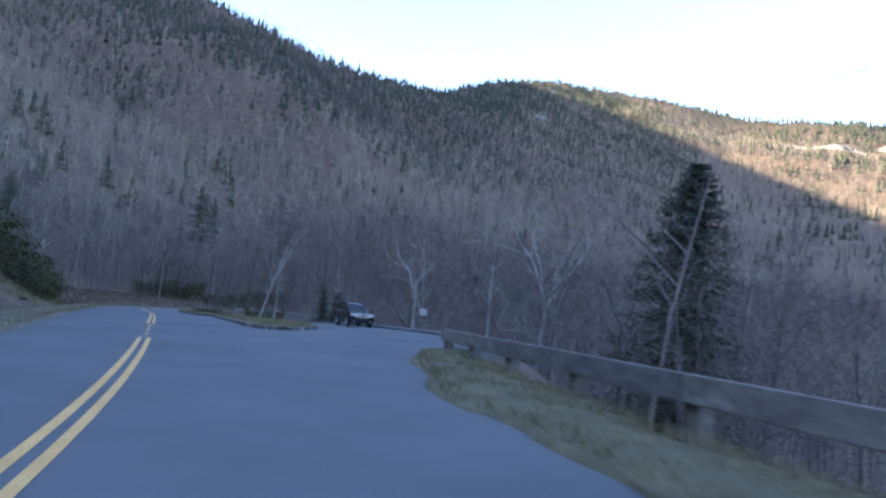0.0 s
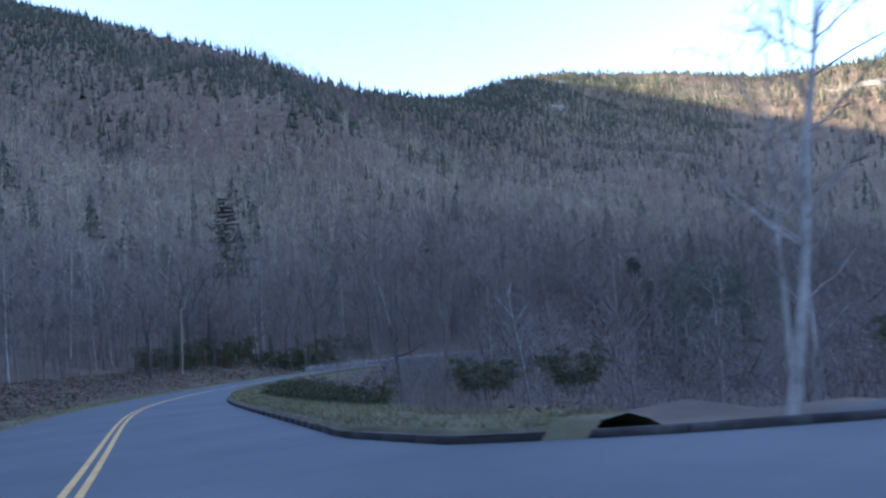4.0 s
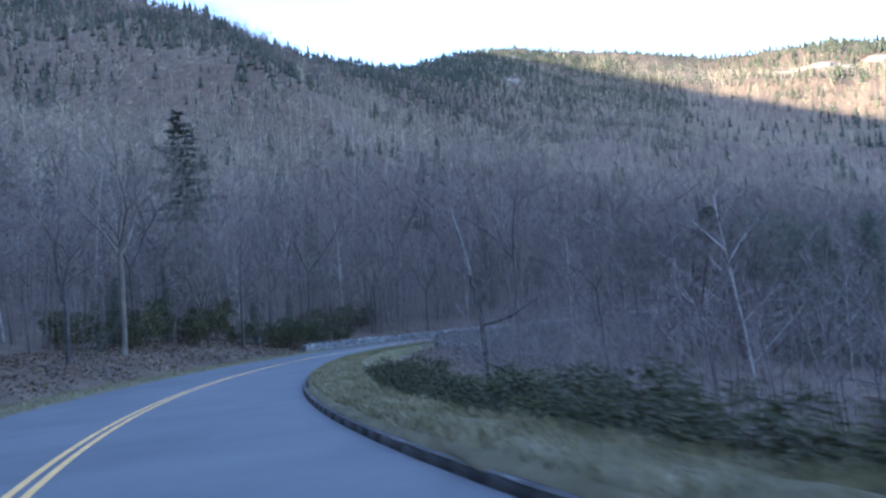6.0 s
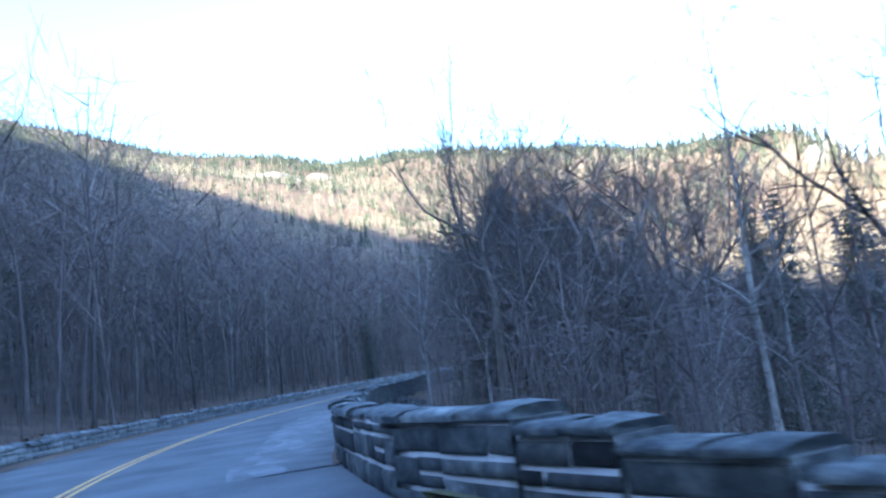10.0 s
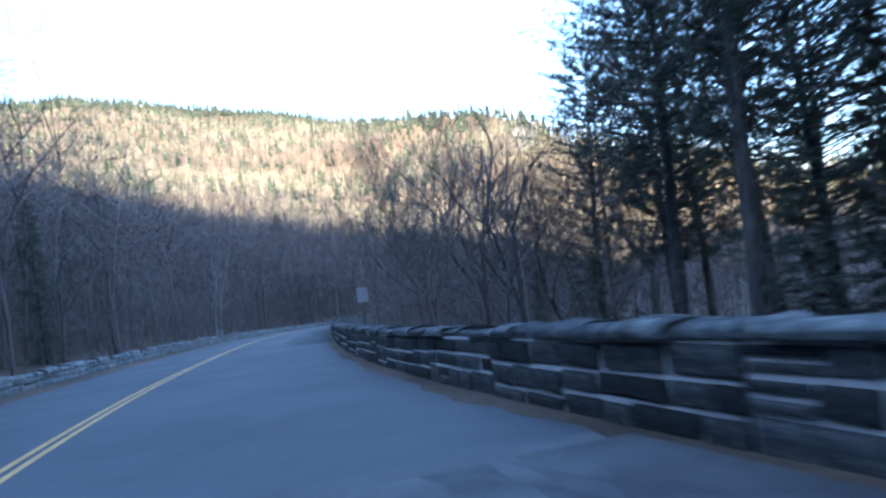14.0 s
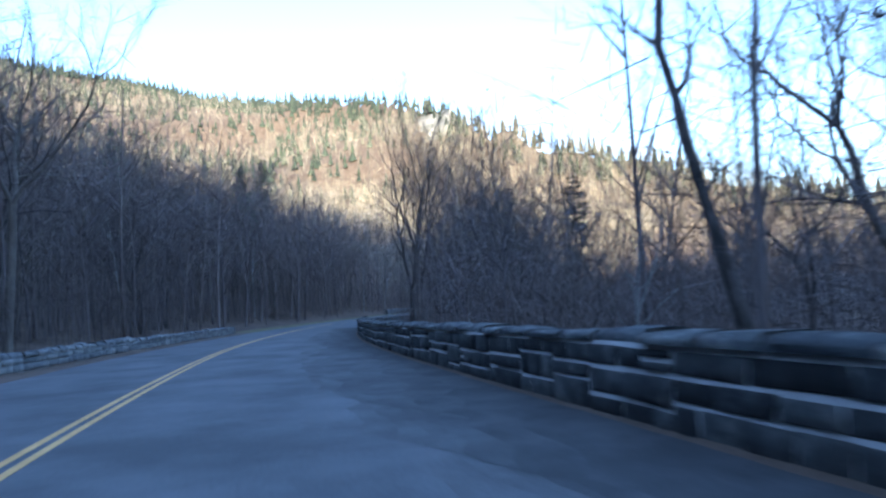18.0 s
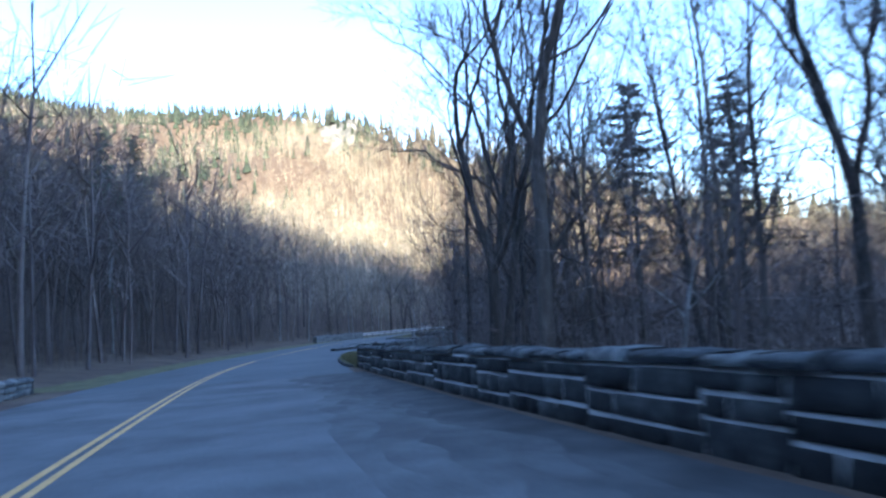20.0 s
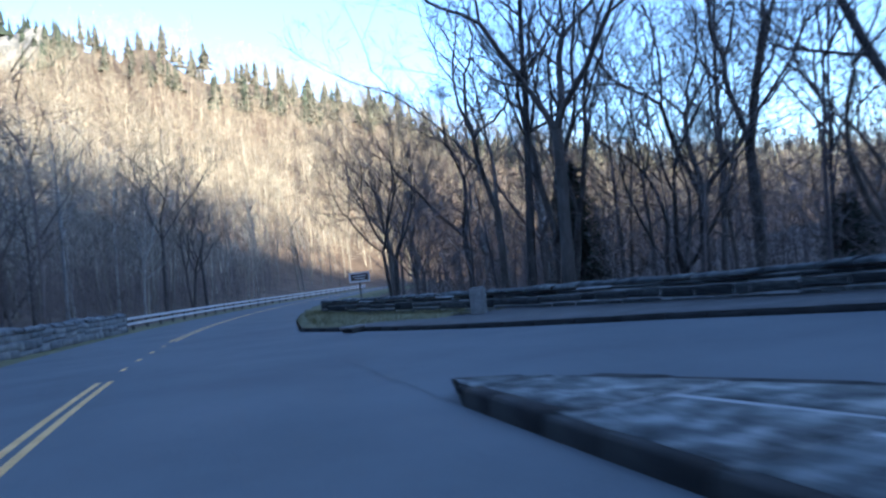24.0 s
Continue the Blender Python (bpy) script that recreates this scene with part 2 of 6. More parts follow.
# ---- the road's line: bend (1/km) every 15 m and grade (%) every 60 m ----
BEND = [27.75, 20.22, 12.26, 3.11, -0.22, 0.82, 1.18, 2.11, -2.37, -11.4, -10.06, -8.41, -13.0, -14.04, -10.31, -6.99, -5.65, -5.55, -4.78, -3.87, -0.75, -2.09, -3.04, -2.73, -2.04, -3.61, -2.94, -0.79, -3.89, -4.44, -4.15, -4.29, -4.09, -4.88, -5.19, -4.88, -4.24, -3.43, -2.58, -1.77, -1.01, -0.3, 0.37, 1.02]
GRADE = [0.03, -4.14, -4.88, -3.51, -3.04, -1.16, -2.46, -2.32, -0.96, -0.77, -0.53, -0.43]
RS = np.arange(-30, 600, 1.0)
bend = np.interp(RS, np.arange(-30, 620, 15.0), BEND) * 1e-3
RH = np.concatenate([[0], np.cumsum((bend[1:] + bend[:-1]) / 2)])
RH -= RH[30]
mid = (RH[1:] + RH[:-1]) / 2
RX, RY = np.concatenate([[0], np.cumsum(-np.sin(mid))]), np.concatenate([[0], np.cumsum(np.cos(mid))])
grade = np.interp(RS, np.arange(-30, 640, 60.0), GRADE) * 1e-2
RZ = np.concatenate([[0], np.cumsum((grade[1:] + grade[:-1]) / 2)])
RX, RY, RZ = RX - RX[30], RY - RY[30], RZ - RZ[30]


def rise(s, o):
    """The pull-offs climb gently away from the carriageway."""
    k = np.interp(s, (20, 32, 62, 72, 416, 428, 450, 466), (0, 0.025, 0.025, 0, 0, 0.027, 0.027, 0))
    return k * np.maximum(o - 4.5, 0)


def on(s, o, up=0.0):
    """World points at s metres along the road and o metres to its right."""
    s, o = np.asarray(s, float), np.asarray(o, float)
    h = np.interp(s, RS, RH)
    up = up + rise(s, o)
    return np.stack([np.interp(s, RS, RX) + o * np.cos(h), np.interp(s, RS, RY) + o * np.sin(h), np.interp(s, RS, RZ) + up + 0 * o], -1)


def heading(s):
    return float(np.interp(s, RS, RH))


def line(s, knots):
    return np.interp(s, [k[0] for k in knots], [k[1] for k in knots])


LOT_A = ((11, 4.75), (18, 6.6), (22, 7.9), (23.4, 8.9), (27.4, 11.7), (29.4, 12.8), (32.4, 13.8), (38, 15.1), (44, 15.8), (52, 15.6), (58, 15.0), (62, 14.2), (66, 12.4), (68.7, 9.8), (71, 6.8), (73.2, 4.9), (76, 4.05))
LOT_B = ((412, 6.45), (414.5, 7.0), (417, 7.75), (424, 10.9), (431, 13.2), (438, 14.0), (446, 13.5), (452, 12.2), (458, 10.2), (463, 7.8), (471, 4.3))
WALL = ((161, 6.9), (163.3, 6.2), (166.2, 5.42), (171, 4.55), (177, 4.75), (184, 5.6), (192, 6.1), (240, 6.15), (391, 6.3))
WALL_B = ((388.8, 6.75), (400, 7.3), (410, 8.9), (417, 11.0), (424, 13.9), (431, 16.1), (438, 16.7), (446, 16.0), (452, 14.4), (458, 12.6), (464, 11.4), (471, 9.6), (478, 7.2), (484, 5.6))
RIGHT_FLAT = ((-30, 7.2), (8, 7.3), (14, 8.2), (18, 9.5), (30, 15.5), (44, 18.8), (60, 18.2), (69, 17.6), (75, 14.0), (80, 8.5), (86, 5.9), (110, 5.9), (126, 6.4), (140, 5.9), (150, 6.1), (158, 7.2), (166, 7.0), (391, 7.2), (410, 10), (424, 15), (438, 18), (452, 16), (471, 11), (484, 8), (600, 7.5))

# ---- land: rises from the road to a ring of ridges ----
RING = (60.0, 180.0)
AZ = (-180, -150, -130, -114, -103, -99.5, -94, -90.4, -88, -85, -78, -74, -70, -66, -60, -55, -49, -45, -36.5, -31.7, -25.5, -21, -15.3, -8.5, -3, 6, 12, 16, 20, 24, 28, 33, 52, 73, 81, 99, 128, 160, 180)
CR = (600, 500, 460, 438, 466, 465, 463, 482, 593, 752, 915, 999, 1082, 1102, 1124, 1117, 1108, 1100, 1080, 1070, 1050, 938, 792, 600, 540, 447, 383, 474, 560, 677, 794, 940, 612, 503, 486, 487, 520, 600, 600)
CZ = (60, 30, 24, 27, 49, 57, 67, 81, 119, 171, 210, 234, 270, 285, 306, 309, 299, 312, 320, 339, 359, 334, 290, 214, 203, 190, 179, 222, 264, 318, 376, 438, 332, 235, 217, 182, 142, 82, 60)


def wave(x, y, size, seed):
    """Smooth noise of wavelength about size, -1 to 1."""
    k = 2 * math.pi / size
    a = seed * 1.7
    return (np.sin(k * x + a + 1.3 * np.sin(0.63 * k * y + a)) + np.sin(0.87 * k * y - 2.1 * a + 1.1 * np.sin(0.71 * k * x)) + np.sin(0.6 * k * (x + y) + 3 * a)) / 3


def locate(x, y):
    """Nearest place on the road: s, offset to the right, and distance."""
    x, y = np.ravel(x), np.ravel(y)
    best, arg = np.full(len(x), 1e18), np.zeros(len(x), int)
    for i in range(0, len(RS), 3):
        d = (x - RX[i]) ** 2 + (y - RY[i]) ** 2
        c = d < best
        best[c], arg[c] = d[c], i
    dx, dy, h = x - RX[arg], y - RY[arg], RH[arg]
    return RS[arg] - dx * np.sin(h) + dy * np.cos(h), dx * np.cos(h) + dy * np.sin(h), np.sqrt(best), RZ[arg]


def land(x, y):
    shape = np.shape(x)
    x, y = np.ravel(x).astype(float), np.ravel(y).astype(float)
    s, o, dist, zr = locate(x, y)
    rx, ry = x - RING[0], y - RING[1]
    r, az = np.hypot(rx, ry), np.degrees(np.arctan2(-rx, ry))
    rc, zc = np.interp(az, AZ, CR), np.interp(az, AZ, CZ)
    zc = zc + 1.5 * wave(az * 10, az * 3, 40, 1)
    right = smooth01(0.5 + 1.2 * o / np.maximum(dist, 1))
    dl, dr = np.maximum(dist - 6.6 - 0.8 * smooth01((s - 70) / 30), 0), np.maximum(dist - line(s, RIGHT_FLAT), 0)
    to = np.maximum(rc - r, 0)
    zl = zr + (zc - zr) * (dl / (dl + to + 0.01)) ** 1.25 + 2.2 * smooth01(dl / 4) * smooth01((75 - s) / 25) + 1.0 * smooth01(dl / 5) * smooth01((s - 105) / 20) * smooth01((168 - s) / 8)
    zl = zl + 10.0 * smooth01((dl - 6) / 45) * smooth01((s - 190) / 60) * smooth01(to / 200)
    zd = zr - (7.0 + 2.5 * smooth01((175 - s) / 30)) * (1 - np.exp(-(dr / 10) ** 1.1)) + (zc - zr) * (dr / (dr + to + 0.01)) ** 1.5
    z = zl * (1 - right) + zd * right
    d = dl * (1 - right) + dr * right
    z = z + (wave(x, y, 23, 2) * 0.7 * smooth01(d / 20) + wave(x, y, 90, 3) * 4 * smooth01(d / 120) + wave(x, y, 260, 4) * 9 * smooth01((d - 60) / 260)) * smooth01(to / 120 + 0.25)
    # out-of-sight land behind the crest is raised to shade the far slopes
    back = smooth01((az - 1) / 8) * smooth01((66 - az) / 10)
    z = np.where(r > rc, np.maximum(z + ((0.76 + 0.12 * smooth01((az - 16) / 10)) * back - 0.45) * np.minimum(r - rc, 600), np.minimum(z, -30)), z)
    z = np.where(d <= 0, zr - 0.3, z - 0.3 * (1 - smooth01(d / 2)))
    return z.reshape(shape)


def steps(lo, hi, near_lo, near_hi, fine, grow=1.12):
    v, st = list(np.arange(near_lo, near_hi, fine)), fine
    a, b = near_lo, v[-1]
    while b < hi:
        st *= grow
        b += min(st, 24 if b < 1450 else 180)
        v.append(b)
    st = fine
    while a > lo:
        st *= grow
        a -= min(st, 24 if a > -620 else 180)
        v.append(a)
    return np.array(sorted(v))


gx, gy = steps(-2600, 3000, -60, 360, 2.2), steps(-2400, 3200, -50, 300, 2.2)
GX, GY = np.meshgrid(gx, gy)
GZ = land(GX, GY)
nx, ny = len(gx), len(gy)
idx = np.arange(nx * ny).reshape(ny, nx)
F = np.stack([idx[:-1, :-1], idx[:-1, 1:], idx[1:, 1:], idx[1:, :-1]], -1).reshape(-1, 4)
ground = tagged(mesh_np("ground", np.stack([GX, GY, GZ], -1).reshape(-1, 3), F, LITTER, smooth=True), "brown leaf-littered ground of a wooded mountain valley", "ground", kind="structure")


def grid_faces(n, m):
    i = np.arange(n * m).reshape(n, m)
    return np.stack([i[:-1, :-1], i[:-1, 1:], i[1:, 1:], i[1:, :-1]], -1).reshape(-1, 4)


def strip(name, s, rows, mat, parent=None, label=""):
    """A band along the road through rows of (offset, height), each a number or an array over s."""
    P = np.stack([on(s, np.broadcast_to(o, s.shape), 0) + np.stack([0 * s, 0 * s, np.broadcast_to(u, s.shape)], -1) for o, u in rows], 1)
    return mesh_np(name, P.reshape(-1, 3), grid_faces(len(s), len(rows)), mat, parent, label, smooth=False)


LEFT_EDGE = ((-30, -3.0), (19, -3.1), (32, -3.55), (42, -4.15), (60, -4.5), (100, -4.7), (600, -4.7))


def right_edge(s):
    a = line(s, ((-30, 4.75), (11, 4.75)) + LOT_A[1:] + ((166, 4.05), (171, 4.6), (180, 5.6), (192, 6.2), (391, 6.2), (396, 6.0), (404, 6.0), (408, 6.15)) + LOT_B + ((600, 4.4),))
    return a


# the carriageway, in stretches of newer and older asphalt
road = empty("road")
tagged(road, "two-lane asphalt mountain road in shade", "road", kind="structure")
for s0, s1, mat, name in ((-30, 172, ASPHALT, "asphalt"), (172, 233, WORN, "worn_asphalt"), (233, 268.5, ASPHALT, "asphalt"), (268.5, 386, WORN, "worn_asphalt"), (386, 598, ASPHALT, "asphalt")):
    s = np.arange(s0, s1 + 0.01, (s1 - s0) / max(2, round((s1 - s0) / 1.5)))
    r = right_edge(s)
    le = line(s, LEFT_EDGE)
    cols = [(le - 0.1 + 0.06 * np.sin(s * 0.9), -0.04), (le + 0.15, 0.0), (-2.0, 0.012), (0.0, 0.02), (2.0, 0.012), (4.0, 0.0), (r * 0.5 + 2.0, -0.0), (r + 0.05, -0.01)]
    strip(name, s, cols, mat, road)
# centre lines: solid pairs, dashed at the entries of the pull-offs
def paint(s0, s1, o):
    s = np.arange(s0, s1 + 0.01, max(0.5, (s1 - s0) / max(1, round((s1 - s0) / 1.5))))
    return strip("yellow_line", s, ((o - 0.055, 0.026), (o + 0.055, 0.026)), YELLOW, road)


for s0, s1 in ((-30, 21.4), (33.7, 63), (73, 413.7), (427, 461.3), (474, 598)):
    for o in (-0.11, 0.11):
        paint(s0, s1, o)
for a, b, st in ((23.28, 31.78, 1.95), (64.8, 72.5, 2.6), (415.0, 426, 2.5), (463.5, 473.5, 2.6)):
    for k, s0 in enumerate(np.arange(a, b, st)):
        paint(s0, s0 + 0.75, 0.0)

# asphalt tone stepped towards the foot of the wall, and a drift of litter
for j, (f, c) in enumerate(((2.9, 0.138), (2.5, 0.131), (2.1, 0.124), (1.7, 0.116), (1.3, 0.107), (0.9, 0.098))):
    toned = lambda c: material("toned_asphalt", ((0.35, (c * 0.74, c * 0.765, c * 0.785)), (0.5, (c, c * 1.03, c * 1.05)), (0.64, (c * 1.28, c * 1.32, c * 1.35))), 0.6 + 0.07 * j, 0.9, 25, 0.5, 0.008, spec=0.15)
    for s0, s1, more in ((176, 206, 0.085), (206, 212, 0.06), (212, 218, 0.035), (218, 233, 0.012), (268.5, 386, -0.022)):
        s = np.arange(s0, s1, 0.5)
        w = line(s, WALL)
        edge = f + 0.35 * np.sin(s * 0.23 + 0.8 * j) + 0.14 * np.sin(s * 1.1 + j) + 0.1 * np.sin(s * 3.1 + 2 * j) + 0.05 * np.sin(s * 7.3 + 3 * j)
        strip("toned_edge", s, ((w - np.maximum(edge, 0.3), 0.004 + 0.003 * j), (w - 0.2, 0.005 + 0.003 * j), (w - 0.02, 0.005 + 0.003 * j)), toned(c + more * min(1, 0.4 + 0.2 * j)), road)
s = np.arange(176, 391, 0.7)
w = line(s, WALL)
strip("litter", s, ((w - (0.16 + 0.17 * smooth01((s - 226) / 6)) - 0.09 * np.sin(s * 0.8) - 0.07 * np.sin(s * 2.9), -0.004), (w - 0.1, 0.024), (w, 0.04)), LITTER, road)

# cracks in the asphalt
CRACK = material("crack_filler", ((0.3, (0.075, 0.081, 0.087)), (0.7, (0.105, 0.114, 0.121))), 2.0, 0.8, 30, 0.4, 0.004)


def crack(s0, o0, s1, o1, seed, width=0.05):
    r = np.random.RandomState(seed)
    n = max(6, int(math.hypot(s1 - s0, o1 - o0) / 0.35))
    u = np.linspace(0, 1, n)
    s, o = s0 + (s1 - s0) * u, o0 + (o1 - o0) * u
    s, o = s + np.cumsum(0.04 * r.randn(n)), o + np.cumsum(0.04 * r.randn(n))
    wd = 0.32 * width * (0.25 + r.rand(n))
    if abs(s1 - s0) > abs(o1 - o0):
        P = np.stack([on(s, o - wd / 2, 0.018), on(s, o + wd / 2, 0.018)], 1)
    else:
        P = np.stack([on(s - wd / 2, o, 0.018), on(s + wd / 2, o, 0.018)], 1)
    mesh_np("crack", P.reshape(-1, 3), grid_faces(n, 2), CRACK, road)


for k, c in enumerate(((31.2, 6.6, 15.0, 5.6, 0.06), (31.5, 6.5, 33, 12.5, 0.05), (30.9, 8.4, 24.0, 7.0, 0.06), (22, 3.2, 21, 6.8, 0.05), (472, 4.2, 452, 4.2, 0.07), (463, -4.2, 462, 3.9, 0.05), (417, 5.1, 409, 5.2, 0.08), (428, -4, 427, 4.0, 0.05),
                       (233, -4.5, 233.4, 6, 0.07), (268.3, -4.5, 268.5, 6, 0.07), (310, -4.3, 311, 5.9, 0.06), (338, -4.3, 336, 5.9, 0.06), (376, 4.4, 369, 4.9, 0.08), (205, -4.3, 206, 5.9, 0.06), (300, 3.8, 312, 4.4, 0.1), (246, 3.4, 258, 3.9, 0.06))):
    crack(*c[:4], 90 + k, c[4])

# verges
verge = empty("verge")
tagged(verge, "mown winter grass verge beside the asphalt", "verge", kind="structure")


def wobble(s, k):
    return 0.12 * np.sin(s * 0.9 + k) + 0.1 * np.sin(s * 2.3 + 2 * k)


def band(s0, s1, o_in, o_out, mat, name="grass", lift=0.02, drop=-0.5, crown=0.1):
    s = np.arange(s0, s1 + 0.01, 0.8)
    a, b = line(s, o_in), line(s, o_out)
    rows = []
    for f, u in ((0, -0.06), (0.05, lift + 0.02), (0.3, lift + crown), (0.6, lift + crown), (0.85, lift + crown * 0.3), (1.0, lift - 0.1), (1.15, drop)):
        rows.append((a + (b - a) * f + (wobble(s, 5 * f) if f > 0.02 else 0.25 * wobble(s, 1)), u + (0.03 * np.sin(s * 1.1 + 9 * f) + 0.02 * np.sin(s * 2.7 + 4 * f) if 0 < f < 1 else 0 * s)))
    return strip(name, s, rows, mat, verge)


band(-30, 23.6, ((-30, 4.6), (11, 4.6), (18, 6.4), (22, 7.7), (23.6, 8.8)), ((-30, 6.75), (8, 7.0), (14, 7.9), (20, 9.3), (23.6, 10.6)), GRASS)
band(71.5, 142, ((71.5, 6.2), (73, 5.2), (76, 4.2), (142, 4.2)), ((71.5, 7.6), (76, 6.3), (84, 5.5), (110, 5.55), (120, 5.9), (127, 6.3), (134, 5.95), (142, 5.7)), GRASS, lift=0.12)
band(141, 161, ((141, 4.2), (161, 4.2)), ((141, 5.7), (150, 5.9), (156, 6.3), (161, 6.8)), GREENGRASS, lift=0.125)
band(160, 170, ((160, 4.2), (170, 4.3)), ((160, 7), (163, 6.6), (170, 4.9)), GREENGRASS, lift=0.12)
band(389, 417, ((389, 6.3), (391.3, 6.28), (394, 6.14), (404, 6.15), (408, 6.3), (412, 6.6), (414.5, 7.15), (417, 7.95)), ((389, 6.85), (400, 7.5), (410, 9.0), (417, 11.1)), GREENGRASS, lift=0.13)
band(-30, 104, ((-30, -2.95), (19, -3.05), (32, -3.5), (42, -4.1), (60, -4.45), (104, -4.65)), ((-30, -6.8), (60, -7.2), (104, -7.6)), STRAW, lift=-0.01, crown=0.14)
band(103, 166, ((103, -4.65), (166, -4.65)), ((103, -7.4), (166, -7.6)), GRASS, lift=-0.02, crown=0.06)
band(165, 392, ((165, -4.65), (392, -4.65)), ((165, -7.0), (392, -7.0)), LITTER, "gravel_verge", lift=-0.03, crown=0.02)
band(390, 598, ((390, -4.65), (598, -4.65)), ((390, -8.6), (470, -8.2), (598, -7.2)), GREENGRASS, lift=-0.02, crown=0.06)
band(467, 598, ((467, 7.6), (471, 4.6), (474, 4.5), (598, 4.5)), ((467, 10.4), (471, 9.5), (478, 7.1), (484, 5.7), (486, 6.5), (598, 7.0)), GREENGRASS, lift=0.06)


def kerb(s0, s1, knots, h=0.105, w=0.13, mat=None):
    """A kerb of separate stones along the road."""
    s, n = s0, 0
    P = []
    rnd = np.random.RandomState(int(s0 * 7) % 1000)
    while s < s1:
        ln = 0.7 + 0.4 * rnd.rand()
        e = min(s + ln - 0.006, s1)
        a, b = line(s, knots), line(e, knots)
        dz = 0.004 * rnd.randn()
        q = [on(s, a, -0.05), on(s, a + 0.02, h - 0.03 + dz), on(s, a + 0.06, h + dz), on(s, a + w, h + dz), on(s, a + w, -0.05)]
        r = [on(e, b, -0.05), on(e, b + 0.02, h - 0.03 + dz), on(e, b + 0.06, h + dz), on(e, b + w, h + dz), on(e, b + w, -0.05)]
        V = np.array(q + r)
        F = [(i, i + 1, i + 6, i + 5) for i in range(4)] + [(0, 5, 9, 4), (0, 4, 3, 1), (1, 3, 2, 2), (5, 6, 8, 9), (6, 7, 8, 8)]
        P.append((V, np.array([f for f in F if len(set(f)) == 4])))
        s += ln
    V, F = joined(P)
    ob = mesh_np("kerb", V, F, mat or KERB)
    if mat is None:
        # paler band along the top of the dark stones
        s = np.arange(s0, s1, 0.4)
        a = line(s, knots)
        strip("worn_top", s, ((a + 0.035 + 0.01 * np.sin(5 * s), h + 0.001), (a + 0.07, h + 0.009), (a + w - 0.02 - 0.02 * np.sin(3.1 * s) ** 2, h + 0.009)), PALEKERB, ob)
    return tagged(ob, "dark weathered stone kerb along the asphalt edge", "kerb", kind="structure")


kerb(72, 166, ((72, 5.85), (73, 4.9), (76, 4.05), (166, 4.05)))
kerb(388.5, 471, ((388.5, 6.4), (391, 6.1), (394, 5.98), (404, 6.0), (408, 6.15)) + LOT_B)
kerb(23.2, 71.5, LOT_A, mat=PALEKERB)

# pavement behind the first pull-off and the second
for s0, s1, knots, back in ((23.8, 70, LOT_A, None), (415, 470, LOT_B, WALL_B)):
    s = np.arange(s0, s1, 1.0)
    a = line(s, knots)
    w = line(s, back) - a + 0.1 if back else 1.5
    ob = strip("pavement", s, ((a + 0.125, 0.098), (a + 0.3, 0.115), (a + w, 0.14), (a + w + 0.05, -0.6)), PAVING)
    tagged(ob, "grey paved strip behind the kerb of the pull-off", "pavement", kind="structure")


def island(name, s0, s1, inner, outer, top_mat, h, label):
    """A raised island: kerb stones round it and a top."""
    root = tagged(empty(name), label, "traffic island", kind="structure")
    n = 60
    u = np.linspace(0, 1, n)
    s = s0 + (s1 - s0) * u
    a, b = line(s, inner), line(s, outer)
    ring = np.concatenate([np.stack([s, a], 1), np.stack([s, b], 1)[::-1]])
    c = ring.mean(0)
    m = len(ring)

    def rim(k, up):
        q = ring.copy()
        mid_o = (line(q[:, 0], inner) + line(q[:, 0], outer)) / 2
        d = mid_o - q[:, 1]
        q[:, 1] += np.sign(d) * np.minimum(np.abs(d), k)
        return on(q[:, 0], q[:, 1], up)
    edge = 0.17 if top_mat is GRASS else 0.22
    rows = [rim(0, -0.05), rim(0.02, h - 0.03), rim(0.05, h), rim(edge, h - 0.005)]
    far = np.concatenate([[0], np.cumsum(np.linalg.norm(np.roll(rows[0], -1, 0) - rows[0], axis=1))])
    rk = np.random.RandomState(m)
    d = 0.0
    while d < far[-1] - 0.3:
        e = d + 0.7 + 0.5 * rk.rand()
        e = far[-1] if far[-1] - e < 0.45 else e
        V, dz = [], 0.012 * rk.randn()
        for q in (d + 0.008, e - 0.008):
            for k, row in enumerate(rows):
                loop = np.concatenate([row, row[:1]])
                V.append([np.interp(q, far, loop[:, c_]) for c_ in range(3)])
                V[-1][2] += dz if k else 0
        mesh_np("kerb_stone", V, [(0, 1, 5, 4), (1, 2, 6, 5), (2, 3, 7, 6), (0, 3, 2, 1), (4, 5, 6, 7)], PALEKERB if top_mat is GRASS else KERB, root)
        d = e
    a2, b2 = a + edge - 0.02, np.maximum(b - edge + 0.02, a + edge)
    cols = []
    for f in np.linspace(0, 1, 7):
        o = a2 + (b2 - a2) * f
        cols.append(on(s, o, h - 0.01 + (0.07 if top_mat is GRASS else 0.0) * math.sin(math.pi * f)))
    mesh_np("top", np.stack(cols, 1).reshape(-1, 3), grid_faces(n, 7), top_mat, root)
    return root


A_IN = ((36.3, 5.6), (37.2, 4.9), (40, 4.6), (63.5, 4.75))
A_OUT = ((36.3, 6.3), (37.2, 6.9), (39, 7.7), (41, 8.5), (44, 9.2), (48, 9.5), (52, 9.3), (57, 8.6), (61, 6.8), (63.5, 5.0))
island("grass_island", 36.3, 63.5, A_IN, A_OUT, GRASS, 0.16, "low grass traffic island with a stone kerb in the pull-off")
B_IN = ((427.3, 4.6), (428.2, 4.25), (432, 4.35), (453.8, 4.35))
B_OUT = ((427.3, 5.2), (428.5, 6.4), (431, 7.1), (438, 7.6), (446, 7.3), (450, 6.6), (452.8, 5.5), (453.8, 4.7))
stone_island = island("stone_island", 427.3, 453.8, B_IN, B_OUT, ISLAND_MORTAR, 0.18, "raised traffic island paved with pale stone slabs")

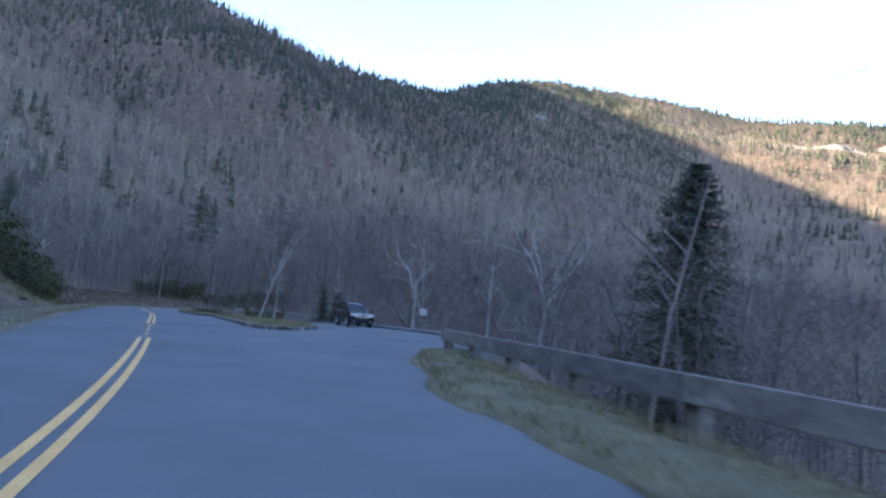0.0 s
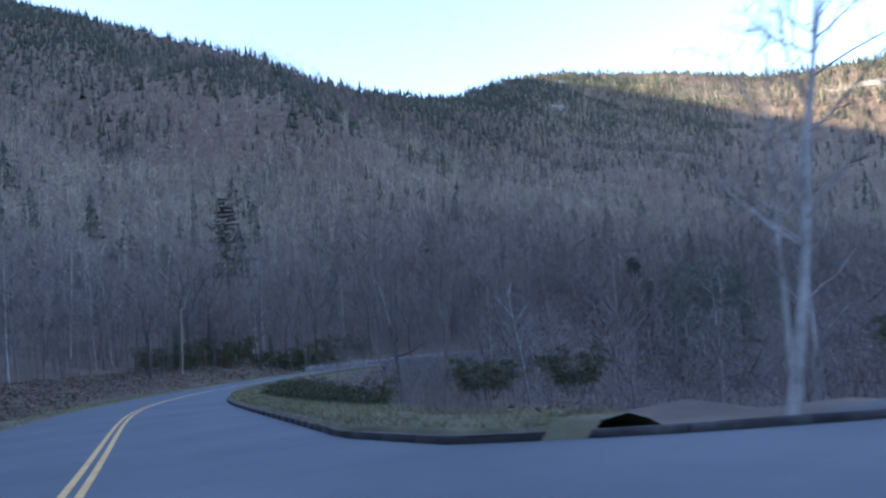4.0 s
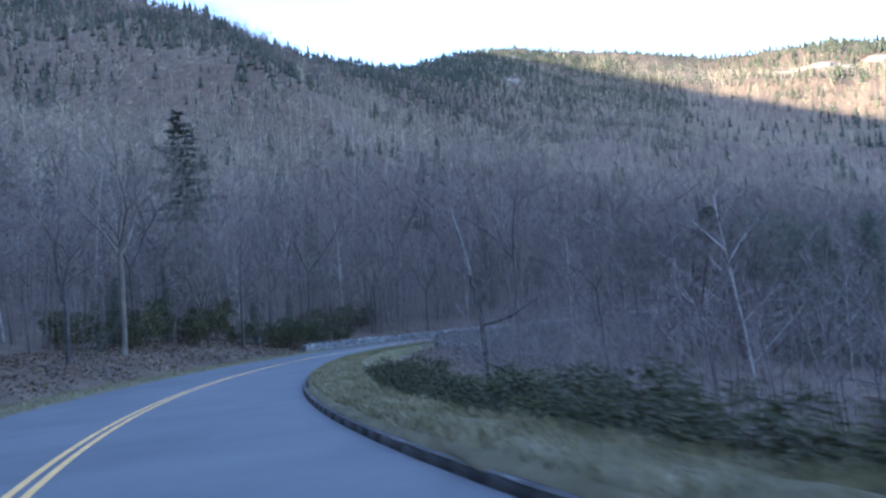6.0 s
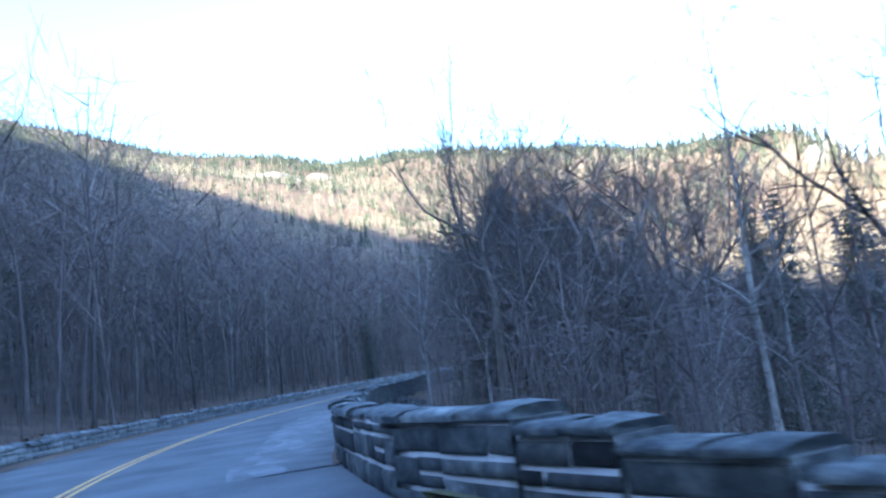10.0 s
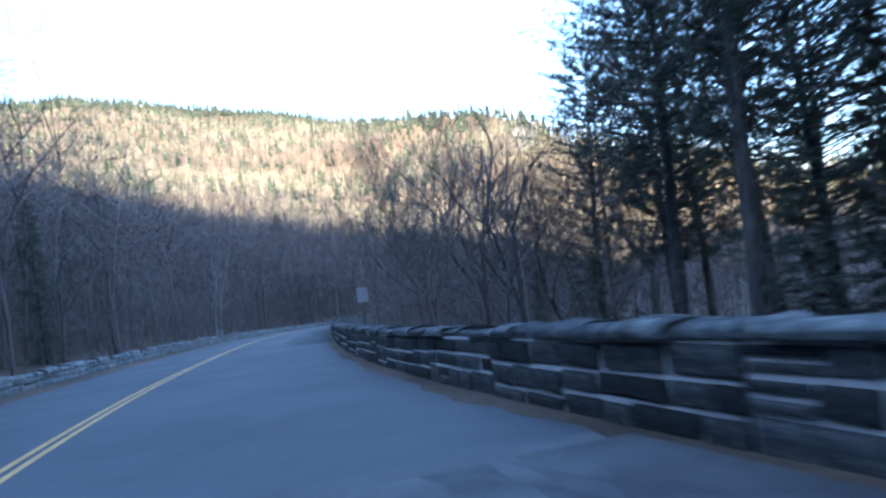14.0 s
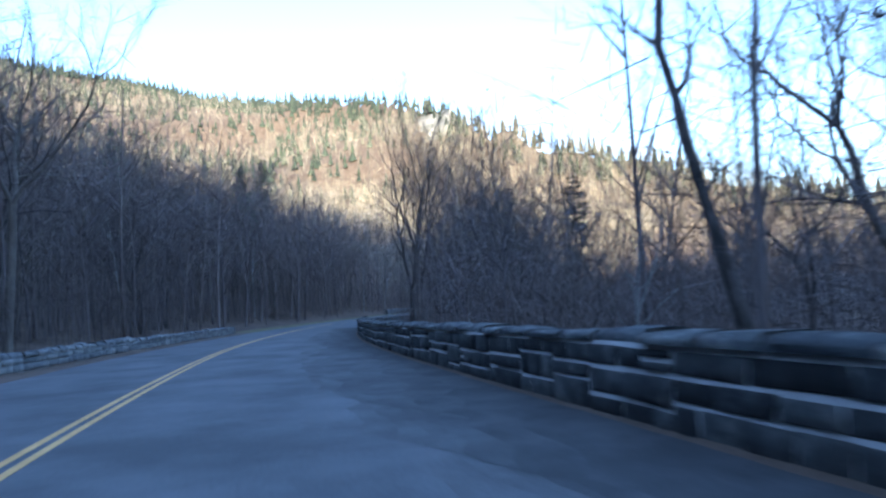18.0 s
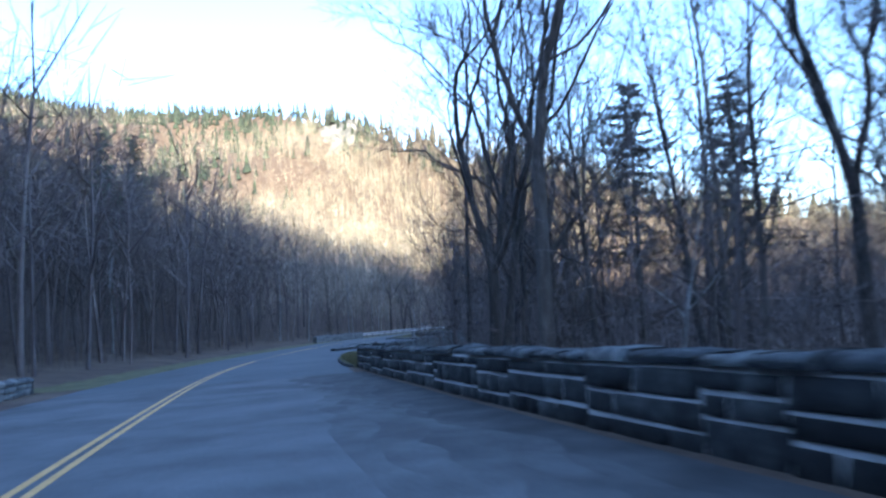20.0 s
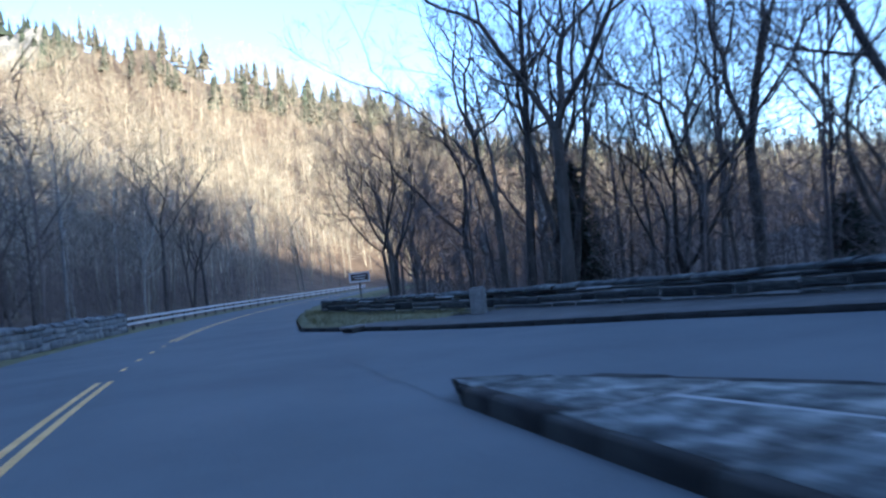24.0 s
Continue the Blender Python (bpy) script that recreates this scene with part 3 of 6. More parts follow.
# ---- plants ----
def tube(P, R, k):
    """A tapering tube of k sides along the points P with radii R; quads."""
    P, R = np.asarray(P, float), np.asarray(R, float)
    T = np.gradient(P, axis=0)
    T /= np.linalg.norm(T, axis=1)[:, None] + 1e-9
    ref = np.array([1.0, 0.2, 0.1]) if abs(T[0][2]) > 0.7 else np.array([0.1, 0.2, 1.0])
    A = np.cross(T, ref)
    A /= np.linalg.norm(A, axis=1)[:, None] + 1e-9
    B = np.cross(T, A)
    w = np.arange(k) * 2 * math.pi / k
    V = P[:, None] + R[:, None, None] * (A[:, None] * np.cos(w)[None, :, None] + B[:, None] * np.sin(w)[None, :, None])
    n = len(P)
    i = np.arange(n * k).reshape(n, k)
    j = np.roll(i, -1, 1)
    return V.reshape(-1, 3), np.stack([i[:-1], j[:-1], j[1:], i[1:]], -1).reshape(-1, 4)


def ribbons(A, B, w, rnd):
    """Thin flat twigs from points A to points B, w wide at the foot."""
    D = B - A
    N = np.cross(D, rnd.randn(len(A), 3))
    N /= np.linalg.norm(N, axis=1)[:, None] + 1e-9
    w = np.broadcast_to(w, (len(A),))[:, None]
    V = np.stack([A - N * w / 2, A + N * w / 2, B + N * w / 6, B - N * w / 6], 1).reshape(-1, 3)
    return V, np.arange(len(A) * 4).reshape(-1, 4)


def bent(p, d, length, n, wander, up, rnd):
    """A wandering path from p in direction d."""
    P, d = [np.array(p, float)], np.array(d, float)
    for i in range(n):
        d = d + wander * rnd.randn(3) + np.array([0, 0, up])
        d /= np.linalg.norm(d)
        P.append(P[-1] + d * length / n)
    return np.array(P)


def bare_tree(seed, H, spread=0.32, limbs=16, first=0.35, fork=0, lean=0.02, r0=None, twigs=3, fine=1.3, forks=4):
    """Trunk with limbs, and a crown of fine twigs: two (V, F)."""
    rnd = np.random.RandomState(seed)
    r0 = r0 or H * 0.0098
    wood, tips = [], []
    stems = [(bent((0, 0, -0.4), (lean * rnd.randn(), lean * rnd.randn(), 1), H, 9, 0.035, 0.02, rnd), r0)]
    for k in range(fork):
        i = rnd.randint(2, 5)
        base, rr = stems[0][0][i], r0 * 0.72
        a = rnd.rand() * 6.28
        stems.append((bent(base, (0.42 * math.cos(a), 0.42 * math.sin(a), 0.85), H * (1 - i / 9) * 0.95, 7, 0.06, 0.1, rnd), rr))
    for P, r in stems:
        n = len(P)
        t = np.linspace(0, 1, n)
        rad = r * (1 - 0.93 * t ** 0.9)
        if P is stems[0][0]:
            rad[0] *= 1.45
        wood.append(tube(P, rad, 6))
        m = max(4, int(limbs * (1.0 if P is stems[0][0] else 0.6)))
        for j in range(m):
            f = first + (0.97 - first) * (j + rnd.rand()) / m
            q = f * (n - 1)
            i = min(int(q), n - 2)
            p = P[i] + (P[i + 1] - P[i]) * (q - i)
            a = j * 2.4 + rnd.rand()
            rise = 0.45 + 0.85 * f + 0.25 * rnd.randn()
            ln = H * spread * (1.15 - 0.85 * f) * (0.7 + 0.6 * rnd.rand())
            L = bent(p, (math.cos(a), math.sin(a), rise), ln, 5, 0.15, 0.1, rnd)
            rl = max(0.016, min(rad[i] * 0.5, ln * 0.018))
            wood.append(tube(L, rl * np.linspace(1, 0.25, 6), 4))
            tips.append((L, rl))
    tw = []
    segA, segB, segw = [], [], []
    for L, rl in tips:
        ln = np.linalg.norm(L[-1] - L[0])
        for b in range(forks + int(2 * rnd.rand())):
            f = 0.25 + 0.75 * rnd.rand()
            q = f * (len(L) - 1)
            i = min(int(q), len(L) - 2)
            p = L[i] + (L[i + 1] - L[i]) * (q - i)
            d = (L[i + 1] - L[i]) / (np.linalg.norm(L[i + 1] - L[i]) + 1e-9) + 0.8 * rnd.randn(3) + np.array([0, 0, 0.35])
            bl = ln * (0.25 + 0.35 * rnd.rand()) * (1.1 - 0.4 * f)
            B = bent(p, d, bl, 3, 0.22, 0.08, rnd)
            tw.append(tube(B, max(0.009, rl * 0.35) * np.linspace(1, 0.35, 4), 3))
            for k in range(twigs):
                g = rnd.rand()
                i2 = min(int(g * 3), 2)
                p2 = B[i2] + (B[i2 + 1] - B[i2]) * (g * 3 - i2)
                d2 = (B[i2 + 1] - B[i2]) / bl * 3 + 0.7 * rnd.randn(3) + np.array([0, 0, 0.3])
                d2 /= np.linalg.norm(d2)
                l2 = bl * (0.3 + 0.4 * rnd.rand())
                e = p2 + d2 * l2
                segA.append(p2), segB.append(e), segw.append(0.014 * fine)
                for z in range(2):
                    d3 = d2 + 0.7 * rnd.randn(3)
                    d3 /= np.linalg.norm(d3)
                    g2 = 0.4 + 0.6 * rnd.rand()
                    segA.append(p2 + d2 * l2 * g2), segB.append(p2 + d2 * l2 * g2 + d3 * l2 * 0.6), segw.append(0.009 * fine)
    tw.append(ribbons(np.array(segA), np.array(segB), np.array(segw), rnd))
    return joined(wood), joined(tw)


def spreading_tree(seed, H, clear=0.35, levels=6, open_=0.55, lean=0.05, r0=None, stems=1, fine=1.0, upright=0.12):
    """A tree that forks again and again: trunk with limbs, and crown, as two (V, F). clear: the share of H below the first fork."""
    rnd = np.random.RandomState(seed)
    r0 = r0 or H * 0.0125
    trunk, limbs, tw = [], [], []
    A, B, W = [], [], []

    def grow(p, d, length, r, level):
        n = (7, 5, 5, 4, 3, 3, 3)[level]
        P = bent(p, d, length, n, (0.025, 0.11, 0.15, 0.18, 0.2, 0.22, 0.22)[level], upright * (0.4 if level == 0 else 0.5), rnd)
        rr = r * np.linspace(1, 0.72 if level < levels - 1 else 0.4, n + 1)
        if level == 0:
            rr[0] *= 1.4
        (trunk if level == 0 else limbs if level < 4 else tw).append(tube(P, rr, (9, 7, 5, 4, 3, 3, 3)[level]))
        tip = P[-1] - P[-2]
        tip = tip / np.linalg.norm(tip)
        if level >= 3:
            for k in range(6 if level == levels - 1 else 3):
                q = (0.2 + 0.8 * rnd.rand()) * n
                i = min(int(q), n - 1)
                c = P[i] + (P[i + 1] - P[i]) * (q - i)
                v = tip + 0.75 * rnd.randn(3) + np.array([0, 0, 0.25])
                ln = H * 0.035 * (0.5 + rnd.rand())
                e = c + v / np.linalg.norm(v) * ln
                A.append(c), B.append(e), W.append(0.012 * fine)
                for z in range(1):
                    v2 = v + 0.8 * rnd.randn(3)
                    A.append(c + (e - c) * (0.4 + 0.5 * rnd.rand()))
                    B.append(A[-1] + v2 / np.linalg.norm(v2) * ln * 0.65), W.append(0.009 * fine)
        if level == levels - 1:
            return
        side = np.cross(tip, rnd.randn(3))
        side /= np.linalg.norm(side)
        other = np.cross(tip, side)
        kids = 2 if level and rnd.rand() < 0.6 else 3
        for k in range(kids):
            a = k * 6.283 / kids + 0.7 * rnd.randn()
            w = open_ * (0.55 + 0.8 * rnd.rand()) * (0.5 if k == 0 else 1.0)
            v = tip + w * (side * math.cos(a) + other * math.sin(a)) * 1.2
            grow(P[-1], v / np.linalg.norm(v), length * (0.62 + 0.22 * rnd.rand()) if level else H * (1 - clear) * (0.3 + 0.1 * rnd.rand()), rr[-1] * (0.86 if k == 0 else 0.66), level + 1)
        if level in (1, 2, 3):
            q = (0.35 + 0.4 * rnd.rand()) * n
            c = P[int(q)]
            v = tip * 0.6 + 0.9 * side
            grow(c, v / np.linalg.norm(v), length * 0.55, rr[-1] * 0.5, level + 1 if level < 3 else levels - 1)

    for k in range(stems):
        a = 2.1 * k + rnd.rand()
        sp = lean if stems == 1 else 0.16
        grow((0.25 * r0 * k, 0.3 * k * r0, -0.4), (sp * math.cos(a), sp * math.sin(a), 1), H * clear * (1 + 0.15 * rnd.randn()), r0 * (1 if k == 0 else 0.75), 0)
    tw.append(ribbons(np.array(A), np.array(B), np.array(W), rnd))
    return joined(trunk + limbs), joined(tw)


def conifer(seed, H, low=0.12, width=0.2, whorls=26, droop=0.25, tuft=0.55, pine=False, even=0.6, loose=0.025, taper=0.75):
    """Trunk and foliage of a spruce, hemlock or pine: two (V, F)."""
    rnd = np.random.RandomState(seed)
    P = bent((0, 0, -0.4), (0.02 * rnd.randn(), 0.02 * rnd.randn(), 1), H, 7, 0.012, 0.02, rnd)
    r0 = H * 0.014
    wood = [tube(P, r0 * np.linspace(1, 0.08, 8), 7)]
    A, B, Wd = [], [], []
    for w in range(whorls):
        f = low + (0.99 - low) * (w + 0.3 * rnd.rand()) / whorls
        q = f * 7
        i = min(int(q), 6)
        p = P[i] + (P[i + 1] - P[i]) * (q - i)
        prof = (1 - (f - low) / (1 - low)) ** taper if not pine else max(0.15, math.sin(math.pi * (0.12 + 0.86 * (f - low) / (1 - low)))) ** 0.6
        for k in range(5 + (w % 2)):
            if rnd.rand() < 0.12:
                continue
            a = k * 1.2 + w * 0.9 + 0.5 * rnd.rand()
            ln = H * width * prof * (0.95 - even / 2 + even * rnd.rand()) + 0.25
            L = bent(p, (math.cos(a), math.sin(a), (0.25 if pine else 0.12) - droop * (1 - f)), ln, 4, 0.08, -0.02 if not pine else 0.05, rnd)
            wood.append(tube(L, max(0.012, ln * 0.012) * np.linspace(1, 0.3, 5), 3))
            side = np.array([-math.sin(a), math.cos(a), 0])
            for t in np.arange(0.12 if not pine else 0.35, 1.02, 0.0125):
                q2 = min(t * 4, 3.999)
                i2 = int(q2)
                c = L[i2] + (L[i2 + 1] - L[i2]) * (q2 - i2)
                for sg in (-1, 1):
                    c = c + ln * loose * rnd.randn(3)
                    d = (L[i2 + 1] - L[i2]) / ln * 4 * 0.7 + sg * side * (0.8 + 0.3 * rnd.rand()) + np.array([0, 0, (0.35 if pine else -0.15) + 0.5 * rnd.randn()])
                    l2 = 0.7 * tuft * (0.4 + 0.9 * rnd.rand()) * (1.15 - 0.5 * t) * min(1, 0.4 + ln / 2.5)
                    A.append(c), B.append(c + d / np.linalg.norm(d) * l2), Wd.append(l2 * 0.26)
    A, B, Wd = np.array(A), np.array(B), np.array(Wd)
    D = B - A
    N = np.cross(D, np.array([0, 0, 0.6]) + 0.9 * rnd.randn(len(A), 3))
    N /= np.linalg.norm(N, axis=1)[:, None] + 1e-9
    M = A + D * 0.45
    V = np.stack([A, M + N * Wd[:, None] / 2, B, M - N * Wd[:, None] / 2], 1).reshape(-1, 3)
    return joined(wood), (V, np.arange(len(V)).reshape(-1, 4))


def shrub(seed, R, Hh, n=650):
    """A broad-leaved evergreen bush: stems and leaves."""
    rnd = np.random.RandomState(seed)
    wood, C = [], []
    for k in range(14):
        a = rnd.rand() * 6.28
        L = bent((0.25 * R * math.cos(a), 0.25 * R * math.sin(a), -0.1), (math.cos(a) * 0.8, math.sin(a) * 0.8, 0.9 + 0.5 * rnd.rand()), (R + Hh) * 0.55 * (0.6 + 0.5 * rnd.rand()), 5, 0.18, 0.05, rnd)
        wood.append(tube(L, 0.022 * np.linspace(1, 0.3, 6), 3))
        C += [L[2], L[3], L[4], L[5], L[5]]
    C = np.array(C)
    lump = 1 + 0.3 * rnd.randn(len(C))
    i = rnd.randint(0, len(C), n)
    U = rnd.randn(n, 3)
    U /= np.linalg.norm(U, axis=1)[:, None]
    U[:, 2] = np.abs(U[:, 2]) * 0.8 - 0.15
    c = C[i] + U * (0.28 * R * lump[i] * rnd.rand(n) ** 0.4)[:, None]
    D = U + 0.5 * rnd.randn(n, 3) + np.array([0, 0, -0.2])
    D /= np.linalg.norm(D, axis=1)[:, None]
    ln = 0.075 + 0.055 * rnd.rand(n)
    N = np.cross(D, rnd.randn(n, 3))
    N /= np.linalg.norm(N, axis=1)[:, None] + 1e-9
    A, B = c, c + D * ln[:, None]
    M = (A + B) / 2 + np.array([0, 0, 0.015])
    V = np.stack([A, M + N * 0.023, B, M - N * 0.023], 1).reshape(-1, 3)
    return joined(wood), (V, np.arange(len(V)).reshape(-1, 4))


def plant(name, arrays, mats, names, label, category, group):
    """The first of a kind: an Empty with its wood and its foliage."""
    root = tagged(empty(name), label, category, group)
    for (V, F), mat, n in zip(arrays, mats, names):
        mesh_np(n, V, F, mat, root)
    return root


def at_ground(x, y):
    return float(land(np.array([x]), np.array([y]))[0])


used = set()


def put(ob, x, y, turn=0.0, scale=1.0, z=None, tilt=0.0):
    """Sets the first of a kind at a place, and copies of it after that."""
    z = at_ground(x, y) if z is None else z
    m = pose(x, y, z, tilt, 0, turn) @ Matrix.Scale(scale, 4)
    if ob.name in used:
        made = copy_thing(ob, m)
        made.scale = (scale,) * 3
        return made
    used.add(ob.name)
    ob.matrix_world = m
    return ob


def place(ob, s, o, turn=0.0, scale=1.0, z=None, tilt=0.0):
    p = on(s, o)
    return put(ob, float(p[0]), float(p[1]), turn, scale, z, tilt)


rnd = np.random.RandomState(11)
BARE = []
WORDS = {PALEBARK: "pale-barked", DARKBARK: "dark-barked", BARK: "grey-barked"}
for k, (H, sp, li, fi, fo, mat) in enumerate(((15, 0.3, 22, 0.3, 0, BARK), (18, 0.4, 6, 0.62, 1, BARK), (13, 0.3, 6, 0.6, 2, BARK), (16, 0.24, 16, 0.4, 0, PALEBARK), (20, 0.25, 26, 0.36, 0, BARK), (11, 0.25, 6, 0.7, 1, DARKBARK), (14, 0.28, 16, 0.3, 1, PALEBARK), (17, 0.36, 6, 0.55, 1, DARKBARK))):
    about = WORDS[mat] + " leafless deciduous tree on the wooded slope", "tree", "leafless roadside trees"
    if k in (1, 2, 5, 7):
        BARE.append(plant("bare_tree", spreading_tree(600 + k, H, sp, li, fi, 0.05, stems=fo, fine=1.3), (mat, TWIG), ("trunk", "crown"), *about))
    else:
        BARE.append(plant("bare_tree", bare_tree(100 + k, H, sp, li, fi, fo, twigs=4 if k == 4 else 3, fine=1.7, forks=6 if k == 4 else 4), (mat, TWIG), ("trunk", "crown"), *about))
# tall trees that stand out beside the wall and the pull-off
TALL = []
for k, (H, cl, op, le, st, up, mat) in enumerate(((18, 0.5, 0.55, 0.0, 1, 0.1, DARKBARK), (17, 0.34, 0.6, 0.04, 1, 0.14, BARK), (21, 0.42, 0.42, 0.03, 1, 0.2, BARK), (13, 0.36, 0.72, 0.1, 1, 0.1, PALEBARK), (20, 0.3, 0.5, 0.05, 2, 0.18, BARK), (22, 0.3, 0.7, 0.04, 1, 0.1, DARKBARK))):
    TALL.append(plant("bare_tree", spreading_tree(640 + k, H, cl, 6, op, le, {0: 0.18, 3: 0.14}.get(k), st, 1.3, up), (mat, TWIG), ("trunk", "crown"), "tall " + WORDS[mat] + " leafless tree with forked spreading limbs", "tree", "leafless roadside trees"))
SPRUCE = plant("spruce", conifer(31, 5.0, 0.03, 0.25, 30, 0.2, 0.24, loose=0.04), (DARKBARK, DARKNEEDLE), ("trunk", "crown"), "small dark green spruce beside the pull-off", "tree", "conifers")
HEMLOCK = plant("hemlock", conifer(32, 15.0, 0.05, 0.19, 50, 0.3, 0.34), (DARKBARK, NEEDLE), ("trunk", "crown"), "tall dark green hemlock on the slope", "tree", "conifers")
PINE = plant("pine", conifer(33, 18.0, 0.38, 0.19, 34, 0.05, 0.34, True), (DARKBARK, NEEDLE), ("trunk", "crown"), "tall pine with a bare lower trunk and dark needles", "tree", "conifers")
BROADFIR = plant("hemlock", conifer(37, 17.0, 0.02, 0.33, 70, 0.22, 0.46, even=0.2, loose=0.04), (DARKBARK, DARKNEEDLE), ("trunk", "crown"), "broad dark green hemlock below the guardrail", "tree", "conifers")
SPIRE = plant("spruce", conifer(38, 19.0, 0.04, 0.2, 84, 0.3, 0.46, even=0.3, loose=0.045, taper=0.48), (DARKBARK, DARKNEEDLE), ("trunk", "crown"), "dense dark blue-green spruce below the guard wall", "tree", "conifers")
FIR = plant("pine", conifer(34, 23.0, 0.48, 0.18, 19, 0.22, 0.5), (BARK, DARKNEEDLE), ("trunk", "crown"), "solitary dark pine above the bare trees", "tree", "conifers")
BUSH = plant("rhododendron", shrub(35, 1.5, 1.6, 4600), (BARK, LEAF), ("wood", "foliage"), "olive-green broad-leaved evergreen bush at the wood's edge", "shrub", "evergreen bushes")
BUSH2 = plant("rhododendron", shrub(36, 1.1, 1.3, 3800), (BARK, LEAF), ("wood", "foliage"), "low olive-green evergreen bush on the bank", "shrub", "evergreen bushes")

STRAIGHT = [plant("bare_tree", bare_tree(120 + k, H, 0.19, 15, 0.5, f, twigs=3, fine=1.1, forks=4, r0=H * 0.0085), (BARK, TWIG), ("trunk", "crown"), "tall straight grey-barked leafless tree with high thin limbs", "tree", "leafless roadside trees") for k, (H, f) in enumerate(((20, 0), (18, 1), (22, 0)))]

# marked trees
place(TALL[3], 43.0, 23.1, 20, 1.2, tilt=3)
place(TALL[3], 53.0, 27.5, 140, 1.0)
place(TALL[3], 60.9, 21.0, 70, 1.0, tilt=2)
place(BARE[6], 61.1, 22.3, 170, 0.7)
place(BROADFIR, 31.5, 25.0, 0, 0.95)
put(BARE[6], 0.2, 72.1, 90, 0.7, tilt=16)
put(BARE[3], 1.7, 74.1, 40, 0.42)
place(SPRUCE, 66.5, 14.4, 0, 0.8)
place(SPRUCE, 69, 16.2, 80, 0.75)
place(HEMLOCK, 74, -12.2, 40, 0.76)
place(HEMLOCK, 66, -16, 40, 0.6)
place(HEMLOCK, 47, -12.5, 140, 0.55)
place(HEMLOCK, 41, -14, 10, 0.6)
place(HEMLOCK, 57, -15, 70, 0.5)
place(BARE[3], 45.5, 20.8, 120, 0.62)
for s, o in ((72.5, 17.9), (74, 18.6), (75.5, 18.3), (70.5, 18.9), (83, 13.2), (86, 11.5)):
    place(BUSH, s, o, 40 * s, 0.8, z=float(on(s, o)[2]) - 0.35)
put(FIR, -16.6, 183.3, 0, 1.08)
place(HEMLOCK, 279, -12, 30, 0.75)
place(SPIRE, 223, 15.8, 25, 1.02)
place(SPIRE, 227.5, 17, 140, 0.82)
for s, o, sc in ((44, -13.2, 0.42), (49, -13.8, 0.55), (55, -14.2, 0.6), (61, -13.8, 0.5)):
    place(HEMLOCK, s, o, 60 * s, sc)
place(FIR, 395, 22, 40, 0.87)
place(FIR, 397.5, 30, 110, 0.95)
place(STRAIGHT[2], 309, 12, 100, 1.0)
# scaled spruce stands in for the dark vines round the trunks
place(SPIRE, 476.6, 16.8, 75, 0.48)
place(BROADFIR, 466.5, 22.5, 75, 0.42)
place(BARE[3], 374, 12.3, 30, 0.62, tilt=20)
for s, o, sc in ((147, -13, 0.26), (151, -14.5, 0.34), (157, -14.5, 0.3), (166, -12.5, 0.3), (171, -12.5, 0.34)):
    place(HEMLOCK, s, o, 50 * s, sc)
# trees inside the bend and below the wall
for s, o, k, sc, turn in ((170, 11.9, 0, 1.0, 110), (203.5, 13.7, 2, 0.9, 60), (210, 15, 1, 0.9, 200), (216.5, 13.4, 3, 1.0, 0), (281, 12.8, 1, 1.0, 80), (284, 21, 5, 0.95, 30), (303.4, 14.7, 2, 0.95, 110), (309.6, 13, 1, 0.75, 250),
                          (380, 11.6, 2, 1.05, 140), (385, 11.2, 4, 1.12, 120), (390, 15.5, 1, 1.15, 60), (372, 17, 2, 0.9, 30), (400, 17, 2, 0.95, 280), (395, 17.6, 4, 1.1, 220), (463.2, 24.3, 5, 1.2, 10), (475.7, 15.4, 4, 1.0, 75), (484.2, 15.2, 1, 1.25, 300), (470, 21, 2, 1.0, 190)):
    place(TALL[k], s, o, turn, sc)
for s, o, k, sc in ((138, 15, 2, 0.55), (202, 18, 2, 1.3), (206, 16.5, 2, 1.35), (209, 20, 2, 1.4), (213, 17.5, 2, 1.25), (206, 25, 1, 1.05), (204, 26, 4, 0.9), (209, 24, 1, 1.0), (213, 21, 4, 0.9), (216, 25, 7, 1.05), (212, 30, 1, 1.1), (194, 12, 1, 0.9), (205, 9.6, 6, 0.8), (262, 11, 2, 1.0), (264, 14, 7, 0.9), (269, 18, 7, 0.9), (275, 12.5, 0, 0.85), (278, 17, 1, 0.9), (289, 10, 0, 0.6), (298.6, 14, 0, 0.75)):
    place(BARE[k], s, o, 37 * s % 360, sc)
# trees below the wall before the second pull-off
for s, o, k, sc in ((320.4, 12.2, 5, 0.8), (329, 11, 6, 0.5), (365, 13, 7, 0.75), (366, 18, 1, 0.9), (370, 22, 1, 1.0), (375, 22, 7, 1.0), (378, 25, 1, 1.0), (374, 15, 4, 0.85), (398, 18.5, 4, 0.9)):
    place(BARE[k], s, o, 37 * s % 360, sc)
for j, (s, o) in enumerate(((368, 14), (369, 18), (374, 20), (378, 17), (383, 19.5), (386, 22), (391, 14), (392, 19), (396, 14.5), (398, 13), (399, 20), (402, 16.5), (407, 19))):
    place(STRAIGHT[j % 3], s, o, 53 * s % 360, 0.85 + 0.07 * (j % 5))
